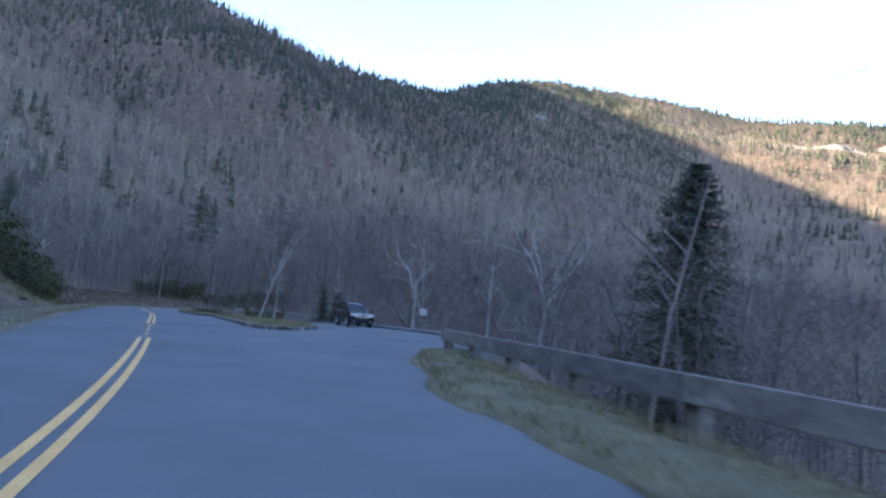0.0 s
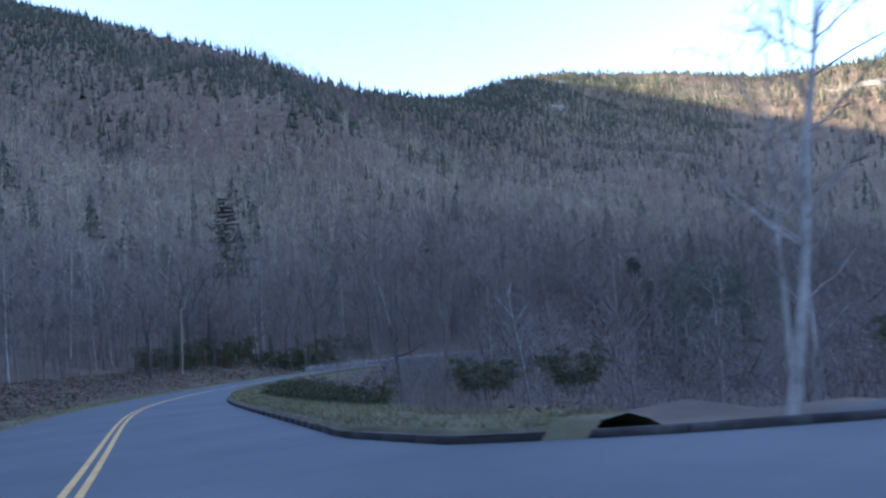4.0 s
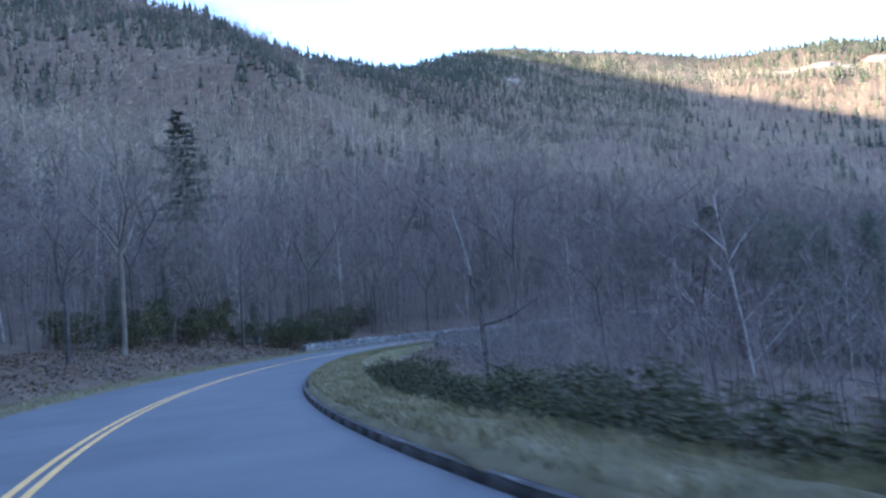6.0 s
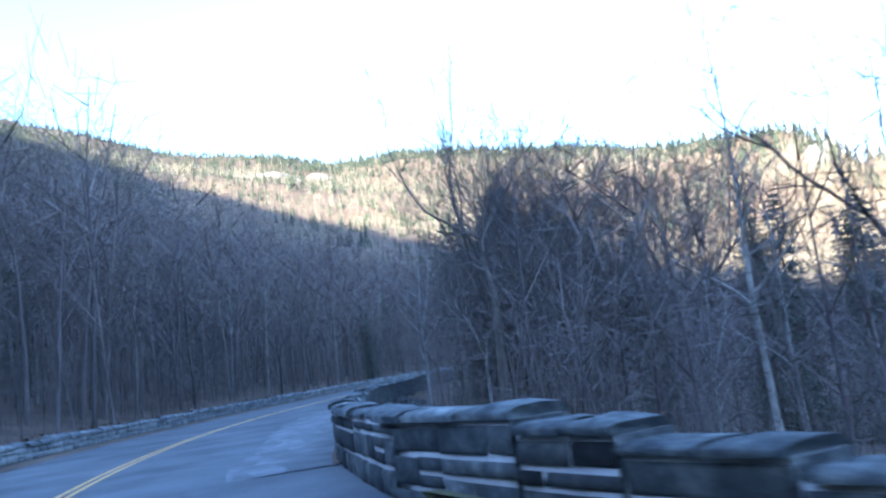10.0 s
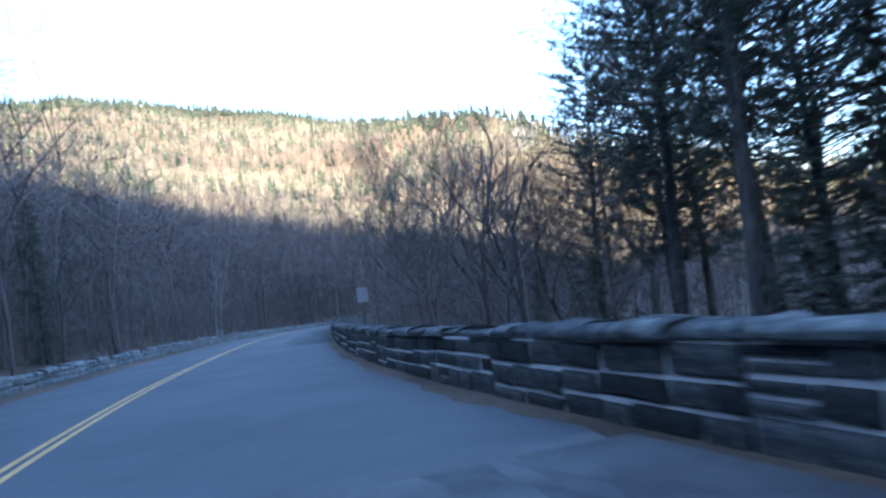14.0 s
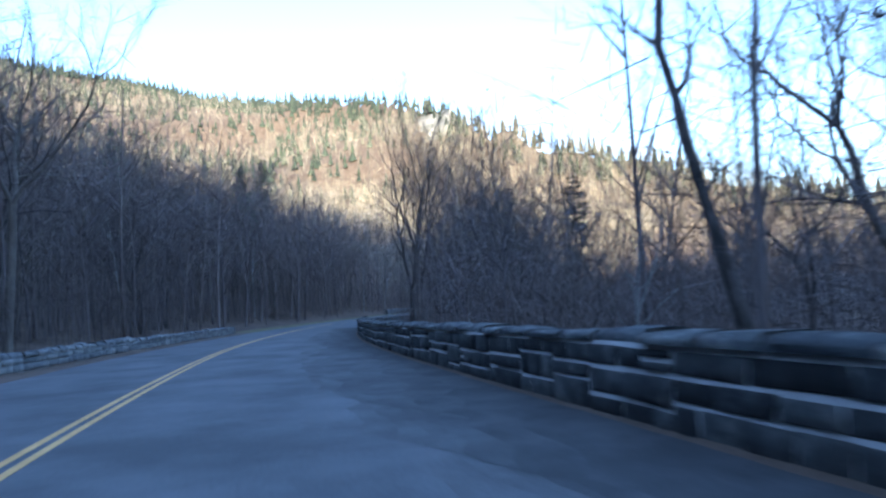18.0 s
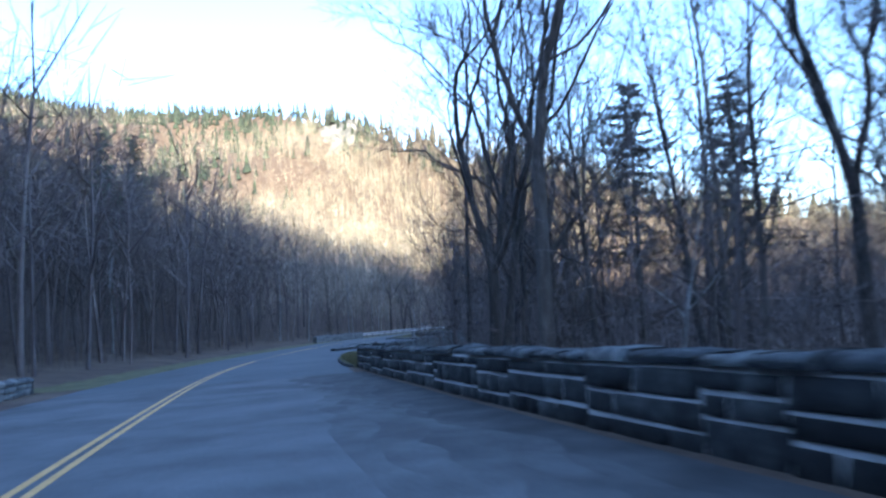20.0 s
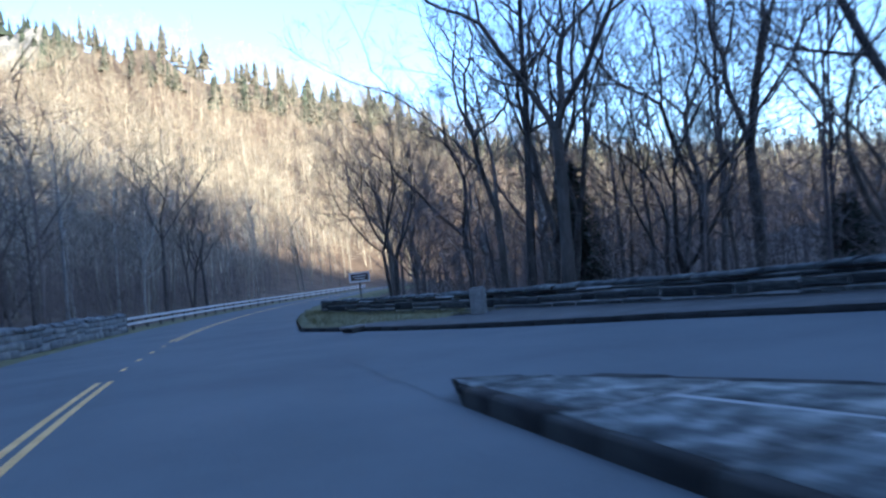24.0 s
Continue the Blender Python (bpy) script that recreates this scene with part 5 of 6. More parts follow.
# thicket inside the bend
X, Y, r_ = scatter(-30, 60, 70, 215, 1.0, 26)
s_, o_, d_, _ = locate(X, Y)
keep = (o_ > line(s_, RIGHT_FLAT) + 2.5 + 3 * r_.rand(len(X))) & (s_ > 106) & (s_ < 172) & (d_ < 20) & (r_.rand(len(X)) < np.where(s_ > 140, 0.85, 0.65))
X, Y = X[keep], Y[keep]
forest("thicket", STEM, X, Y, land(X, Y), (0.7 + 0.7 * r_.rand(len(X))) * (1 + 0.6 * smooth01((s_[keep] - 145) / 12)), TWIG, "thicket of thin grey-brown saplings inside the bend", "brush")
# far slopes
X, Y, r_ = scatter(-560, 1420, -420, 1420, 7.6, 23)
s_, o_, d_, _ = locate(X, Y)
rho, az = ring_of(X, Y)
keep = off_rock(X, Y) & (d_ > 170) & (rho < 1.04) & (az < 80) & (az > -128)
X, Y, rho, az = X[keep], Y[keep], rho[keep], az[keep]
con = (0.5 + 0.5 * wave(X, Y, 120, 7)) * 0.3 + 0.4 * smooth01((wave(X, Y, 55, 12) - 0.15) / 0.3) * smooth01((rho - 0.35) / 0.3) + 0.45 * smooth01((az + 62) / 20) * smooth01((rho - 0.6 - 0.1 * wave(X, Y, 70, 9)) / 0.25) + 0.75 * smooth01((rho - 0.8) / 0.22) + 0.8 * smooth01((az + 22) / 14) * smooth01((rho - 0.4) / 0.3)
con = con + 0.16 * smooth01((wave(X, Y, 34, 15) - 0.1) / 0.25) * smooth01((-az - 40) / 15) + 0.5 * smooth01((rho - 0.86) / 0.1) * smooth01((-az - 40) / 15)
is_con = r_.rand(len(X)) < con
Z = land(X, Y)
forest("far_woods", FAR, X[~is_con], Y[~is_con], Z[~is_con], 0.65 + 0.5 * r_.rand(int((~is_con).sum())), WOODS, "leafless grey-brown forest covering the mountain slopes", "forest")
forest("far_conifers", FARCON, X[is_con], Y[is_con], Z[is_con], (0.26 + 0.3 * r_.rand(int(is_con.sum()))) * (1 + 0.55 * smooth01((-az[is_con] - 30) / 20)), FARNEEDLE, "dark evergreens scattered over the mountain slopes and crests", "forest")
X, Y, r_ = scatter(-600, 500, 160, 1300, 5.0, 33)
rho, az = ring_of(X, Y)
keep = off_rock(X, Y) & (locate(X, Y)[2] > 170) & (rho < 1.02) & (az > -34) & (az < 80) & (r_.rand(len(X)) < 0.95 * smooth01((rho - 0.3 - 0.18 * wave(X, Y, 90, 3)) / 0.3))
X, Y = X[keep], Y[keep]
forest("high_conifers", FARCON, X, Y, land(X, Y), (0.26 + 0.22 * r_.rand(len(X))) * (1 - 0.35 * smooth01((rho[keep] - 0.88) / 0.1)), FARNEEDLE, "dark spruce forest on the upper shaded slopes", "forest")
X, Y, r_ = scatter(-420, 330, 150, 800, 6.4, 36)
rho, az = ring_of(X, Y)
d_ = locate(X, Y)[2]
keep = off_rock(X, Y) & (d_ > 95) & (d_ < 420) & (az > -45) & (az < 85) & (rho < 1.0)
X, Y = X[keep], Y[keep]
# the slope's shade is in the trees' colour too
forest("shaded_woods", FAR, X, Y, land(X, Y), 0.55 + 0.45 * r_.rand(len(X)), SHADEWOODS, "purple-brown leafless woods on the shaded slope", "forest")
# evergreens amid the nearer woods
X, Y, r_ = scatter(-190, 500, 40, 420, 11.5, 24)
s_, o_, d_, _ = locate(X, Y)
keep = (d_ > 30) & (d_ < 175) & (r_.rand(len(X)) < 0.38 + 0.3 * wave(X, Y, 80, 6)) & (o_ < 0) & (s_ < 430)
X, Y = X[keep], Y[keep]
forest("evergreens", CRESTCON, X, Y, land(X, Y), 0.35 + 0.5 * r_.rand(len(X)), FARNEEDLE, "dark evergreens standing among the leafless trees", "forest")
# bare woods up to the near crest
X, Y, r_ = scatter(330, 660, -160, 280, 4.2, 34)
rho, az = ring_of(X, Y)
keep = off_rock(X, Y) & (rho > 0.72) & (rho < 1.03) & (az < -78) & (locate(X, Y)[2] > 60)
X, Y = X[keep], Y[keep]
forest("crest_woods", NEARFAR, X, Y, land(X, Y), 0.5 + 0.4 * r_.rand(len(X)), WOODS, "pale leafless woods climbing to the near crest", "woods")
# evergreens along the near crest
X, Y, r_ = scatter(330, 640, -140, 260, 5.0, 27)
rho, az = ring_of(X, Y)
keep = (rho > 0.93) & (rho < 1.03) & (r_.rand(len(X)) < 0.5 + 0.45 * wave(X, Y, 60, 5)) & (az < -80)
X, Y = X[keep], Y[keep]
forest("crest_evergreens", CRESTCON, X, Y, land(X, Y), 0.38 + 0.4 * r_.rand(len(X)), FARNEEDLE, "dark evergreens along the near crest", "forest")


def grass(s0, s1, o_in, o_out, lift, per, mat, seed):
    """Blades standing on a verge."""
    r = np.random.RandomState(seed)
    s = s0 + (s1 - s0) * r.rand(int((s1 - s0) * 1.8 * per))
    a, c = line(s, o_in) + 0.06, line(s, o_out)
    o = a + (c - a) * r.rand(len(s))
    P = on(s, o, lift)
    tip = P + np.stack([0.06 * r.randn(len(s)), 0.06 * r.randn(len(s)), 0.08 + 0.07 * r.rand(len(s))], 1)
    return ribbons(P, tip, 0.014 + 0.01 * r.rand(len(s)), r)


blades = joined([grass(-2, 23, ((-2, 4.7), (11, 4.7), (18, 6.5), (23, 8.3)), ((-2, 6.8), (8, 6.9), (14, 7.8), (23, 10)), 0.05, 160, BLADE, 1),
                 grass(72, 144, ((72, 5.6), (76, 4.25), (161, 4.25)), ((72, 7.4), (76, 6.2), (84, 5.4), (110, 5.45), (127, 6.2), (134, 5.9), (144, 5.7)), 0.17, 190, BLADE, 2),
                 grass(37, 63, ((37, 5.2), (63, 5.0)), ((37, 6.7), (41, 8.2), (48, 9.2), (52, 9.0), (57, 8.3), (63, 5.1)), 0.17, 220, BLADE, 3),
                 grass(20, 166, ((20, -3.2), (42, -4.3), (166, -4.8)), ((20, -6.6), (166, -7.2)), 0.04, 60, BLADE, 5)])
green = joined([grass(138, 166, ((138, 4.25), (166, 4.25)), ((138, 5.7), (150, 5.8), (156, 6.2), (161, 6.7), (166, 5.3)), 0.16, 260, BLADE, 6),
                grass(390, 417, ((390, 6.15), (404, 6.2), (408, 6.35), (412, 6.7), (417, 8.0)), ((390, 6.7), (400, 7.3), (410, 8.8), (417, 10.6)), 0.16, 220, BLADE, 4),
                grass(467, 486, ((467, 7.8), (471, 4.8), (486, 4.7)), ((467, 10.2), (471, 9.3), (478, 7.0), (486, 5.6)), 0.1, 120, BLADE, 7)])
tagged(mesh_np("green_grass", green[0], green[1], GREENBLADE), "short green winter grass beside the guard wall", "grass", kind="stuff")
r_ = np.random.RandomState(45)
s = np.concatenate([98 + 72 * r_.rand(16000), 78 + 94 * r_.rand(16000), 168 + 220 * r_.rand(9000)])
o = np.concatenate([-7.4 - 7 * r_.rand(16000), np.interp(s[16000:32000], [78, 160, 172], [6.3, 6.6, 7.6]) + 9 * r_.rand(16000), -6.9 - 4 * r_.rand(9000)])
P = on(s, o)
P[:, 2] = land(P[:, 0], P[:, 1]) + 0.02 + 0.05 * r_.rand(len(s))
turn = 6.28 * r_.rand(len(s))
size = 0.05 + 0.09 * r_.rand(len(s))
leafs = ribbons(P, P + np.stack([size * np.cos(turn), size * np.sin(turn), 0.04 * r_.randn(len(s))], 1) * 1.6, size, r_)
tagged(mesh_np("fallen_leaves", leafs[0], leafs[1], DEADLEAF), "fallen red-brown leaves over the banks", "leaves", kind="stuff")
r_ = np.random.RandomState(44)
s = -8 + 96 * r_.rand(26000)
P = on(s, -6.6 - 6.0 * r_.rand(len(s)) ** 1.3)
P[:, 2] = land(P[:, 0], P[:, 1]) - 0.02
tuft = ribbons(P, P + np.stack([0.12 * r_.randn(len(s)), 0.12 * r_.randn(len(s)), 0.12 + 0.25 * r_.rand(len(s))], 1), 0.02 + 0.02 * r_.rand(len(s)), r_)
tagged(mesh_np("dry_grass", tuft[0], tuft[1], BLADE), "long dry straw-coloured grass on the roadside bank", "grass", kind="stuff")
tagged(mesh_np("grass", blades[0], blades[1], BLADE), "short dry winter grass on the verges", "grass", kind="stuff")


# ---- things of the road ----
def stone_unit(seed):
    """A rough block in a unit cube: x along, y depth (front at 0), z up."""
    r = np.random.RandomState(seed)
    c = 0.06
    base = [(0, 0), (1, 0), (1, 1), (0, 1)]
    V = [(x, 1.0, z) for x, z in base]
    V += [(x + 0.02 * r.randn(), c * 1.6, z + 0.03 * r.randn()) for x, z in base]
    V += [(x * (1 - 2 * c) + c + 0.03 * r.randn(), 0.02 * r.randn(), z * (1 - 2.6 * c) + 1.3 * c + 0.04 * r.randn()) for x, z in base]
    V += [(0.5 + 0.12 * r.randn(), -0.07 - 0.06 * r.rand(), 0.5 + 0.12 * r.randn())]
    F = []
    for a in (0, 4):
        for i in range(4):
            j = (i + 1) % 4
            F += [(a + i, a + j, a + 4 + j), (a + i, a + 4 + j, a + 4 + i)]
    F += [(8 + i, 8 + (i + 1) % 4, 12) for i in range(4)]
    return np.array(V, float), np.array(F)


STONES = [stone_unit(60 + k) for k in range(8)]
STONE_MESH = {}
for mat in (STONE, LICHEN):
    for k, (V, F) in enumerate(STONES):
        me = bpy.data.meshes.new("stone")
        me.from_pydata(V.tolist(), [], F.tolist())
        me.materials.append(mat)
        STONE_MESH[mat.name, k] = me


def stone_wall(name, s0, s1, knots, side, courses, cap, thick, label, single=(1e9, -1e9), face=STONE_J, capmat=None, seed=5, mortar=None, loose_stone=None):
    """A wall of courses of stone with a coping; side: +1 when the wall stands on the right of the road, with its face to it."""
    r = np.random.RandomState(seed)
    root = tagged(empty(name), label, "stone wall", kind="structure")
    h = sum(courses)
    s = np.append(np.arange(s0, s1, 1.0), s1)
    o = line(s, knots)
    t = thick * side
    m = 0.02 * side
    strip("mortar_core", s, ((o + m, -0.3), (o + m, h), (o + t - m, h)), mortar or MORTAR, root)
    lean = 0.05 * side
    strip("back_face", s, ((o + t - 2 * m, h + 0.02), (o + t + lean * (1 + np.sin(s * 1.7)), h * 0.6), (o + t + 2 * lean * (1 + 0.5 * np.sin(s * 2.3)), 0.0), (o + t + 6 * lean, -1.4)), ROUGH_BACK, root)
    for ss in (s0, s1):
        oo = float(line(ss, knots))
        V = np.array([on(ss, oo - 0.03 * side, -0.3), on(ss, oo + t, -0.3), on(ss, oo + t, h), on(ss, oo - 0.03 * side, h)])
        mesh_np("end_face", V, [(0, 1, 2, 3)], ROUGH_BACK, root)
    loose = []
    p0 = s0
    while p0 < s1 - 0.05:
        p1 = min(p0 + 1.1 + 2.6 * r.rand() ** 1.5, s1)
        if s1 - p1 < 0.9:
            p1 = s1
        hs = np.array(courses) * (0.6 + 0.8 * r.rand(len(courses)))
        hs *= h / hs.sum()
        z = -0.02
        for ci, ch in enumerate(hs):
            a = p0
            while a < p1 - 0.02:
                b = a + 0.4 + 1.0 * r.rand() ** 1.3
                if p1 - b < 0.3:
                    b = p1
                cuts = (1.0,) if r.rand() > 0.07 or b - a > 0.8 else (0.5, 0.5)
                zz = z
                for cut in cuts:
                    hh = ch * cut - 0.055
                    pa, pb = on(a + 0.019, line(a, knots)), on(b - 0.019, line(b, knots))
                    along = pb - pa
                    L = np.linalg.norm(along[:2])
                    n = np.array([along[1], -along[0], 0]) / max(L, 1e-6) * side
                    u = r.randint(8)
                    M = np.eye(4)
                    M[:3, 0], M[:3, 1], M[:3, 2] = along, n * 0.2, (0, 0, hh)
                    M[:3, 3] = pa - n * 0.025 * r.rand() + np.array([0, 0, zz + 0.022])
                    if single[0] <= (a + b) / 2 <= single[1]:
                        ob = new("stone", STONE_MESH[(loose_stone or STONE).name, u])
                        ob.parent = root
                        ob.matrix_world = Matrix(M.tolist())
                    else:
                        V, F = STONES[u]
                        loose.append((V @ M[:3, :3].T + M[:3, 3], F))
                    zz += ch * cut
                a = b
            z += ch
        p0 = p1
    if loose:
        V, F = joined(loose)
        tagged(mesh_np("stones", V, F, face, root), kind="stuff")
    # coping of broad uneven stones
    slabs = []
    a = s0
    while a < s1 - 0.1:
        b = min(a + 0.55 + 0.9 * r.rand(), s1)
        q = []
        hh = cap * (0.72 + 0.5 * r.rand())
        shift = 0.03 * r.randn()
        for ss, full in ((a + 0.015, 0.9), ((a + b) / 2, 1.0), (b - 0.015, 0.9)):
            oo = line(ss, knots) + shift
            d = hh * 0.1 * r.randn()
            for off, up in ((-0.04 * side, 0.0), (-0.06 * side + 0.02 * r.randn(), hh * 0.55 * full), (0.05 * side, hh * full + d), (t * 0.5, hh * full * (1.05 + 0.14 * r.randn()) + d), (t - 0.06 * side, hh * 0.95 * full + d), (t + 0.04 * side, 0.0)):
                q.append(on(ss, oo + off, h + up + 0.004))
        V = np.array(q)
        F = []
        for k in (0, 6):
            for i in range(5):
                F += [(k + i, k + i + 1, k + i + 7), (k + i, k + i + 7, k + i + 6)]
        F += [(0, 1, 5), (1, 2, 5), (2, 4, 5), (2, 3, 4), (12, 17, 13), (13, 17, 14), (14, 17, 16), (14, 16, 15)]
        slabs.append((V, np.array(F)))
        a = b
    V, F = joined(slabs)
    mesh_np("coping", V, F, capmat or CAP, root, "pale lichen-grey coping stones")
    return root


for k, (a, b, hs) in enumerate(((161, 163, (0.16,)), (163, 164.4, (0.3,)), (164.4, 165.8, (0.22, 0.22)), (165.8, 167.2, (0.3, 0.28)), (167.2, 168.5, (0.25, 0.25, 0.22)))):
    stone_wall("wall_end", a, b, WALL, 1, hs, 0.09, 0.5, "stepped end of the masonry guard wall sinking into the grass", seed=30 + k)
stone_wall("wall_right", 168.5, 231, WALL, 1, (0.29, 0.3, 0.26), 0.14, 0.55, "low masonry guard wall of grey lichened stones with a pale coping", single=(206, 231), face=LICHEN_J, capmat=PALECAP, loose_stone=LICHEN)
stone_wall("wall_right_far", 231, 388.8, WALL, 1, (0.29, 0.3, 0.26), 0.12, 0.55, "low dark masonry guard wall with pale mortar joints and coping", single=(231, 276), seed=15)
stone_wall("wall_pulloff", 388.8, 484, WALL_B, 1, (0.24, 0.24, 0.12), 0.12, 0.5, "low masonry wall curving round the pull-off", single=(391, 484), seed=6, mortar=ISLAND_MORTAR)
stone_wall("wall_left", 166, 390, ((166, -7.2), (172, -6.3), (180, -6.1), (384, -6.1), (390, -6.6)), -1, (0.26, 0.22), 0.2, 0.5, "low pale rubble-stone guard wall on the uphill side", face=PALESTONE, capmat=PALESTONE, seed=7, mortar=PALESTONE)
stone_wall("wall_left_end", 470, 490.5, ((470, -6.0), (476, -5.5), (490.5, -5.25)), -1, (0.34, 0.3, 0.26), 0.2, 0.5, "short pale stone guard wall where the rail begins", face=PALESTONE, capmat=PALESTONE, seed=8, mortar=PALESTONE)

# slabs on the stone island, in rows across it
r_ = np.random.RandomState(9)
s = 427.75
while s < 453.3:
    e = min(s + 1.2 + 1.3 * r_.rand(), 453.65)
    wide = float(line((s + e) / 2, B_OUT)) - float(line((s + e) / 2, B_IN)) - 0.2
    n = max(1, round(wide / (0.75 + 0.6 * r_.rand())))
    cut = np.concatenate([[0], np.sort((np.arange(1, n) + 0.5 * (r_.rand(n - 1) - 0.5)) / n), [1]])

    def across(q, f):
        a, b = float(line(q, B_IN)) + 0.1, float(line(q, B_OUT)) - 0.1
        return a + (max(b, a + 0.12) - a) * f
    for c0, c1 in zip(cut, cut[1:]):
        hgt = 0.178 + 0.009 * r_.rand()
        j = 0.03 * r_.randn(8)
        C = [(s + 0.045 + j[0], across(s, c0) + 0.045 + j[1]), (e - 0.045 + j[2], across(e, c0) + 0.045 + j[3]), (e - 0.045 + j[4], across(e, c1) - 0.045 + j[5]), (s + 0.045 + j[6], across(s, c1) - 0.045 + j[7])]
        top = [on(q[0], q[1], hgt) for q in C]
        mid_ = sum(top) / 4
        top = [mid_ + (p - mid_) * 0.985 for p in top]
        low = [on(q[0], q[1], 0.1) for q in C]
        V = np.array(low + top)
        F = [(4, 5, 6, 7)] + [(i, (i + 1) % 4, 4 + (i + 1) % 4, 4 + i) for i in range(4)]
        mesh_np("slab", V, F, SLAB, stone_island)
    s = e


def timber(bm, p, q, w, h, up=0.0):
    """A beam with its centre line from p to q."""
    p, q = Vector(p), Vector(q)
    d = q - p
    m = Matrix.Translation((p + q) / 2 + Vector((0, 0, up))) @ d.to_track_quat("X", "Z").to_matrix().to_4x4()
    box(bm, d.length, w, h, m, 0.015)


TIMBER = material("weathered_timber", ((0.25, (0.07, 0.066, 0.06)), (0.5, (0.13, 0.12, 0.11)), (0.8, (0.22, 0.21, 0.195))), 1.6, 0.9, 12, 0.7, 0.008, "object", 0.25, stretch=(1, 1, 3))
RAIL_LINE = ((-30, 6.7), (0, 6.9), (7, 7.0), (12, 7.5), (16, 8.0), (23.4, 9.3))
rail = tagged(empty("timber_guardrail"), "weathered grey timber guardrail on stout posts in the grass", "guardrail")
ps = np.arange(-29.8, 23.6, 3.8)
for i, s in enumerate(ps):
    o = float(line(s, RAIL_LINE))
    bm = bmesh.new()
    p = on(s, o + 0.16)
    box(bm, 0.28, 0.24, 1.3, pose(p[0], p[1], p[2] + 0.05, 0, 0, math.degrees(heading(s)) + 5), 0.015)
    part("post", bm, TIMBER, rail)
    if i + 1 < len(ps):
        bm = bmesh.new()
        e = ps[i + 1]
        timber(bm, on(s + 0.01, o - 0.06, 0.62), on(e - 0.01, float(line(e, RAIL_LINE)) - 0.06, 0.62), 0.2, 0.36)
        part("rail", bm, TIMBER, rail)

STEEL = material("painted_steel", ((0.3, (0.5, 0.51, 0.52)), (0.7, (0.68, 0.68, 0.68))), 2.0, 0.5, 30, 0.2, 0.003, "object", 0.1)
rail2 = tagged(empty("two_bar_guardrail"), "pale two-bar guardrail on posts along the outer edge", "guardrail")
ps = np.arange(490.8, 590, 3.0)
for i, s in enumerate(ps):
    p = on(s, -5.85)
    bm = bmesh.new()
    box(bm, 0.16, 0.16, 1.2, pose(p[0], p[1], p[2] + 0.2, 0, 0, math.degrees(heading(s))), 0.01)
    part("post", bm, TIMBER, rail2)
    if i + 1 < len(ps):
        for up in (0.42, 0.74):
            bm = bmesh.new()
            timber(bm, on(s, -5.7, up), on(ps[i + 1], -5.7, up), 0.09, 0.15)
            part("rail", bm, STEEL, rail2)

WHITE = material("sign_white", ((0.3, (0.45, 0.455, 0.46)), (0.7, (0.58, 0.58, 0.58))), 3.0, 0.5, 30, 0.1, 0.002)
INK = material("sign_ink", ((0.3, (0.02, 0.02, 0.02)), (0.7, (0.04, 0.04, 0.04))), 3.0, 0.6, 30, 0.1, 0.002)
BROWN = material("sign_brown", ((0.3, (0.045, 0.03, 0.02)), (0.7, (0.08, 0.055, 0.04))), 3.0, 0.7, 30, 0.3, 0.003)
BLUE = material("sign_blue", ((0.3, (0.02, 0.045, 0.12)), (0.7, (0.03, 0.06, 0.16))), 3.0, 0.5, 30, 0.1, 0.002)


def sign(s, o, face_deg, w, h, low, mat, bars, label, frame_mat=None, z=None, legs=1):
    """A panel on one or two posts, with bars for its lines of writing; its face looks along face_deg (degrees from +x)."""
    p = on(s, o)
    z0 = p[2] if z is None else z
    root = tagged(empty("road_sign", pose(p[0], p[1], z0, 0, 0, face_deg + 90)), label, "sign")
    for k in range(legs):
        bm = bmesh.new()
        x = 0 if legs == 1 else (-0.38 + 0.76 * k) * w
        box(bm, 0.07, 0.07, low + h + 0.5, pose(x, 0.05, (low + h - 0.5) / 2), 0.008)
        part("post", bm, TIMBER, root)
    bm = bmesh.new()
    box(bm, w, 0.03, h, pose(0, 0, low + h / 2), 0.008)
    part("panel", bm, mat, root)
    if frame_mat:
        for x, zz, a, b in ((0, low + h + 0.03, w + 0.14, 0.08), (0, low - 0.03, w + 0.14, 0.08), (-w / 2 - 0.03, low + h / 2, 0.08, h), (w / 2 + 0.03, low + h / 2, 0.08, h)):
            bm = bmesh.new()
            box(bm, a, 0.06, b, pose(x, 0, zz), 0.01)
            part("frame", bm, frame_mat, root)
    for f, bw, bh in bars:
        bm = bmesh.new()
        box(bm, bw * w, 0.004, bh * h, pose(0, -0.018, low + h * f))
        part("lettering", bm, INK if mat is WHITE else STEEL, root)
    return root


sign(45.8, 16.3, -95, 0.44, 0.37, 1.1, WHITE, ((0.68, 0.6, 0.1), (0.45, 0.7, 0.1), (0.24, 0.5, 0.08)), "small white notice with dark lines on a post by the pull-off", z=float(on(45.8, 16.3)[2]))
GREY = material("sign_back", ((0.3, (0.26, 0.27, 0.28)), (0.7, (0.36, 0.37, 0.375))), 3.0, 0.5, 30, 0.1, 0.002)
sign(256.3, 7.05, 205, 0.44, 0.58, 1.82, GREY, (), "plain pale grey rectangular sign on a post behind the wall")
sign(484, 7.6, 165, 0.9, 0.36, 1.5, BROWN, ((0.66, 0.75, 0.12), (0.32, 0.6, 0.12)), "small brown board sign with a pale frame on one post", frame_mat=STEEL)
sign(445.5, 18.6, 170, 0.9, 0.55, 1.2, BLUE, ((0.7, 0.7, 0.1), (0.45, 0.75, 0.1), (0.22, 0.5, 0.1)), "blue notice board behind the pull-off wall", legs=2)

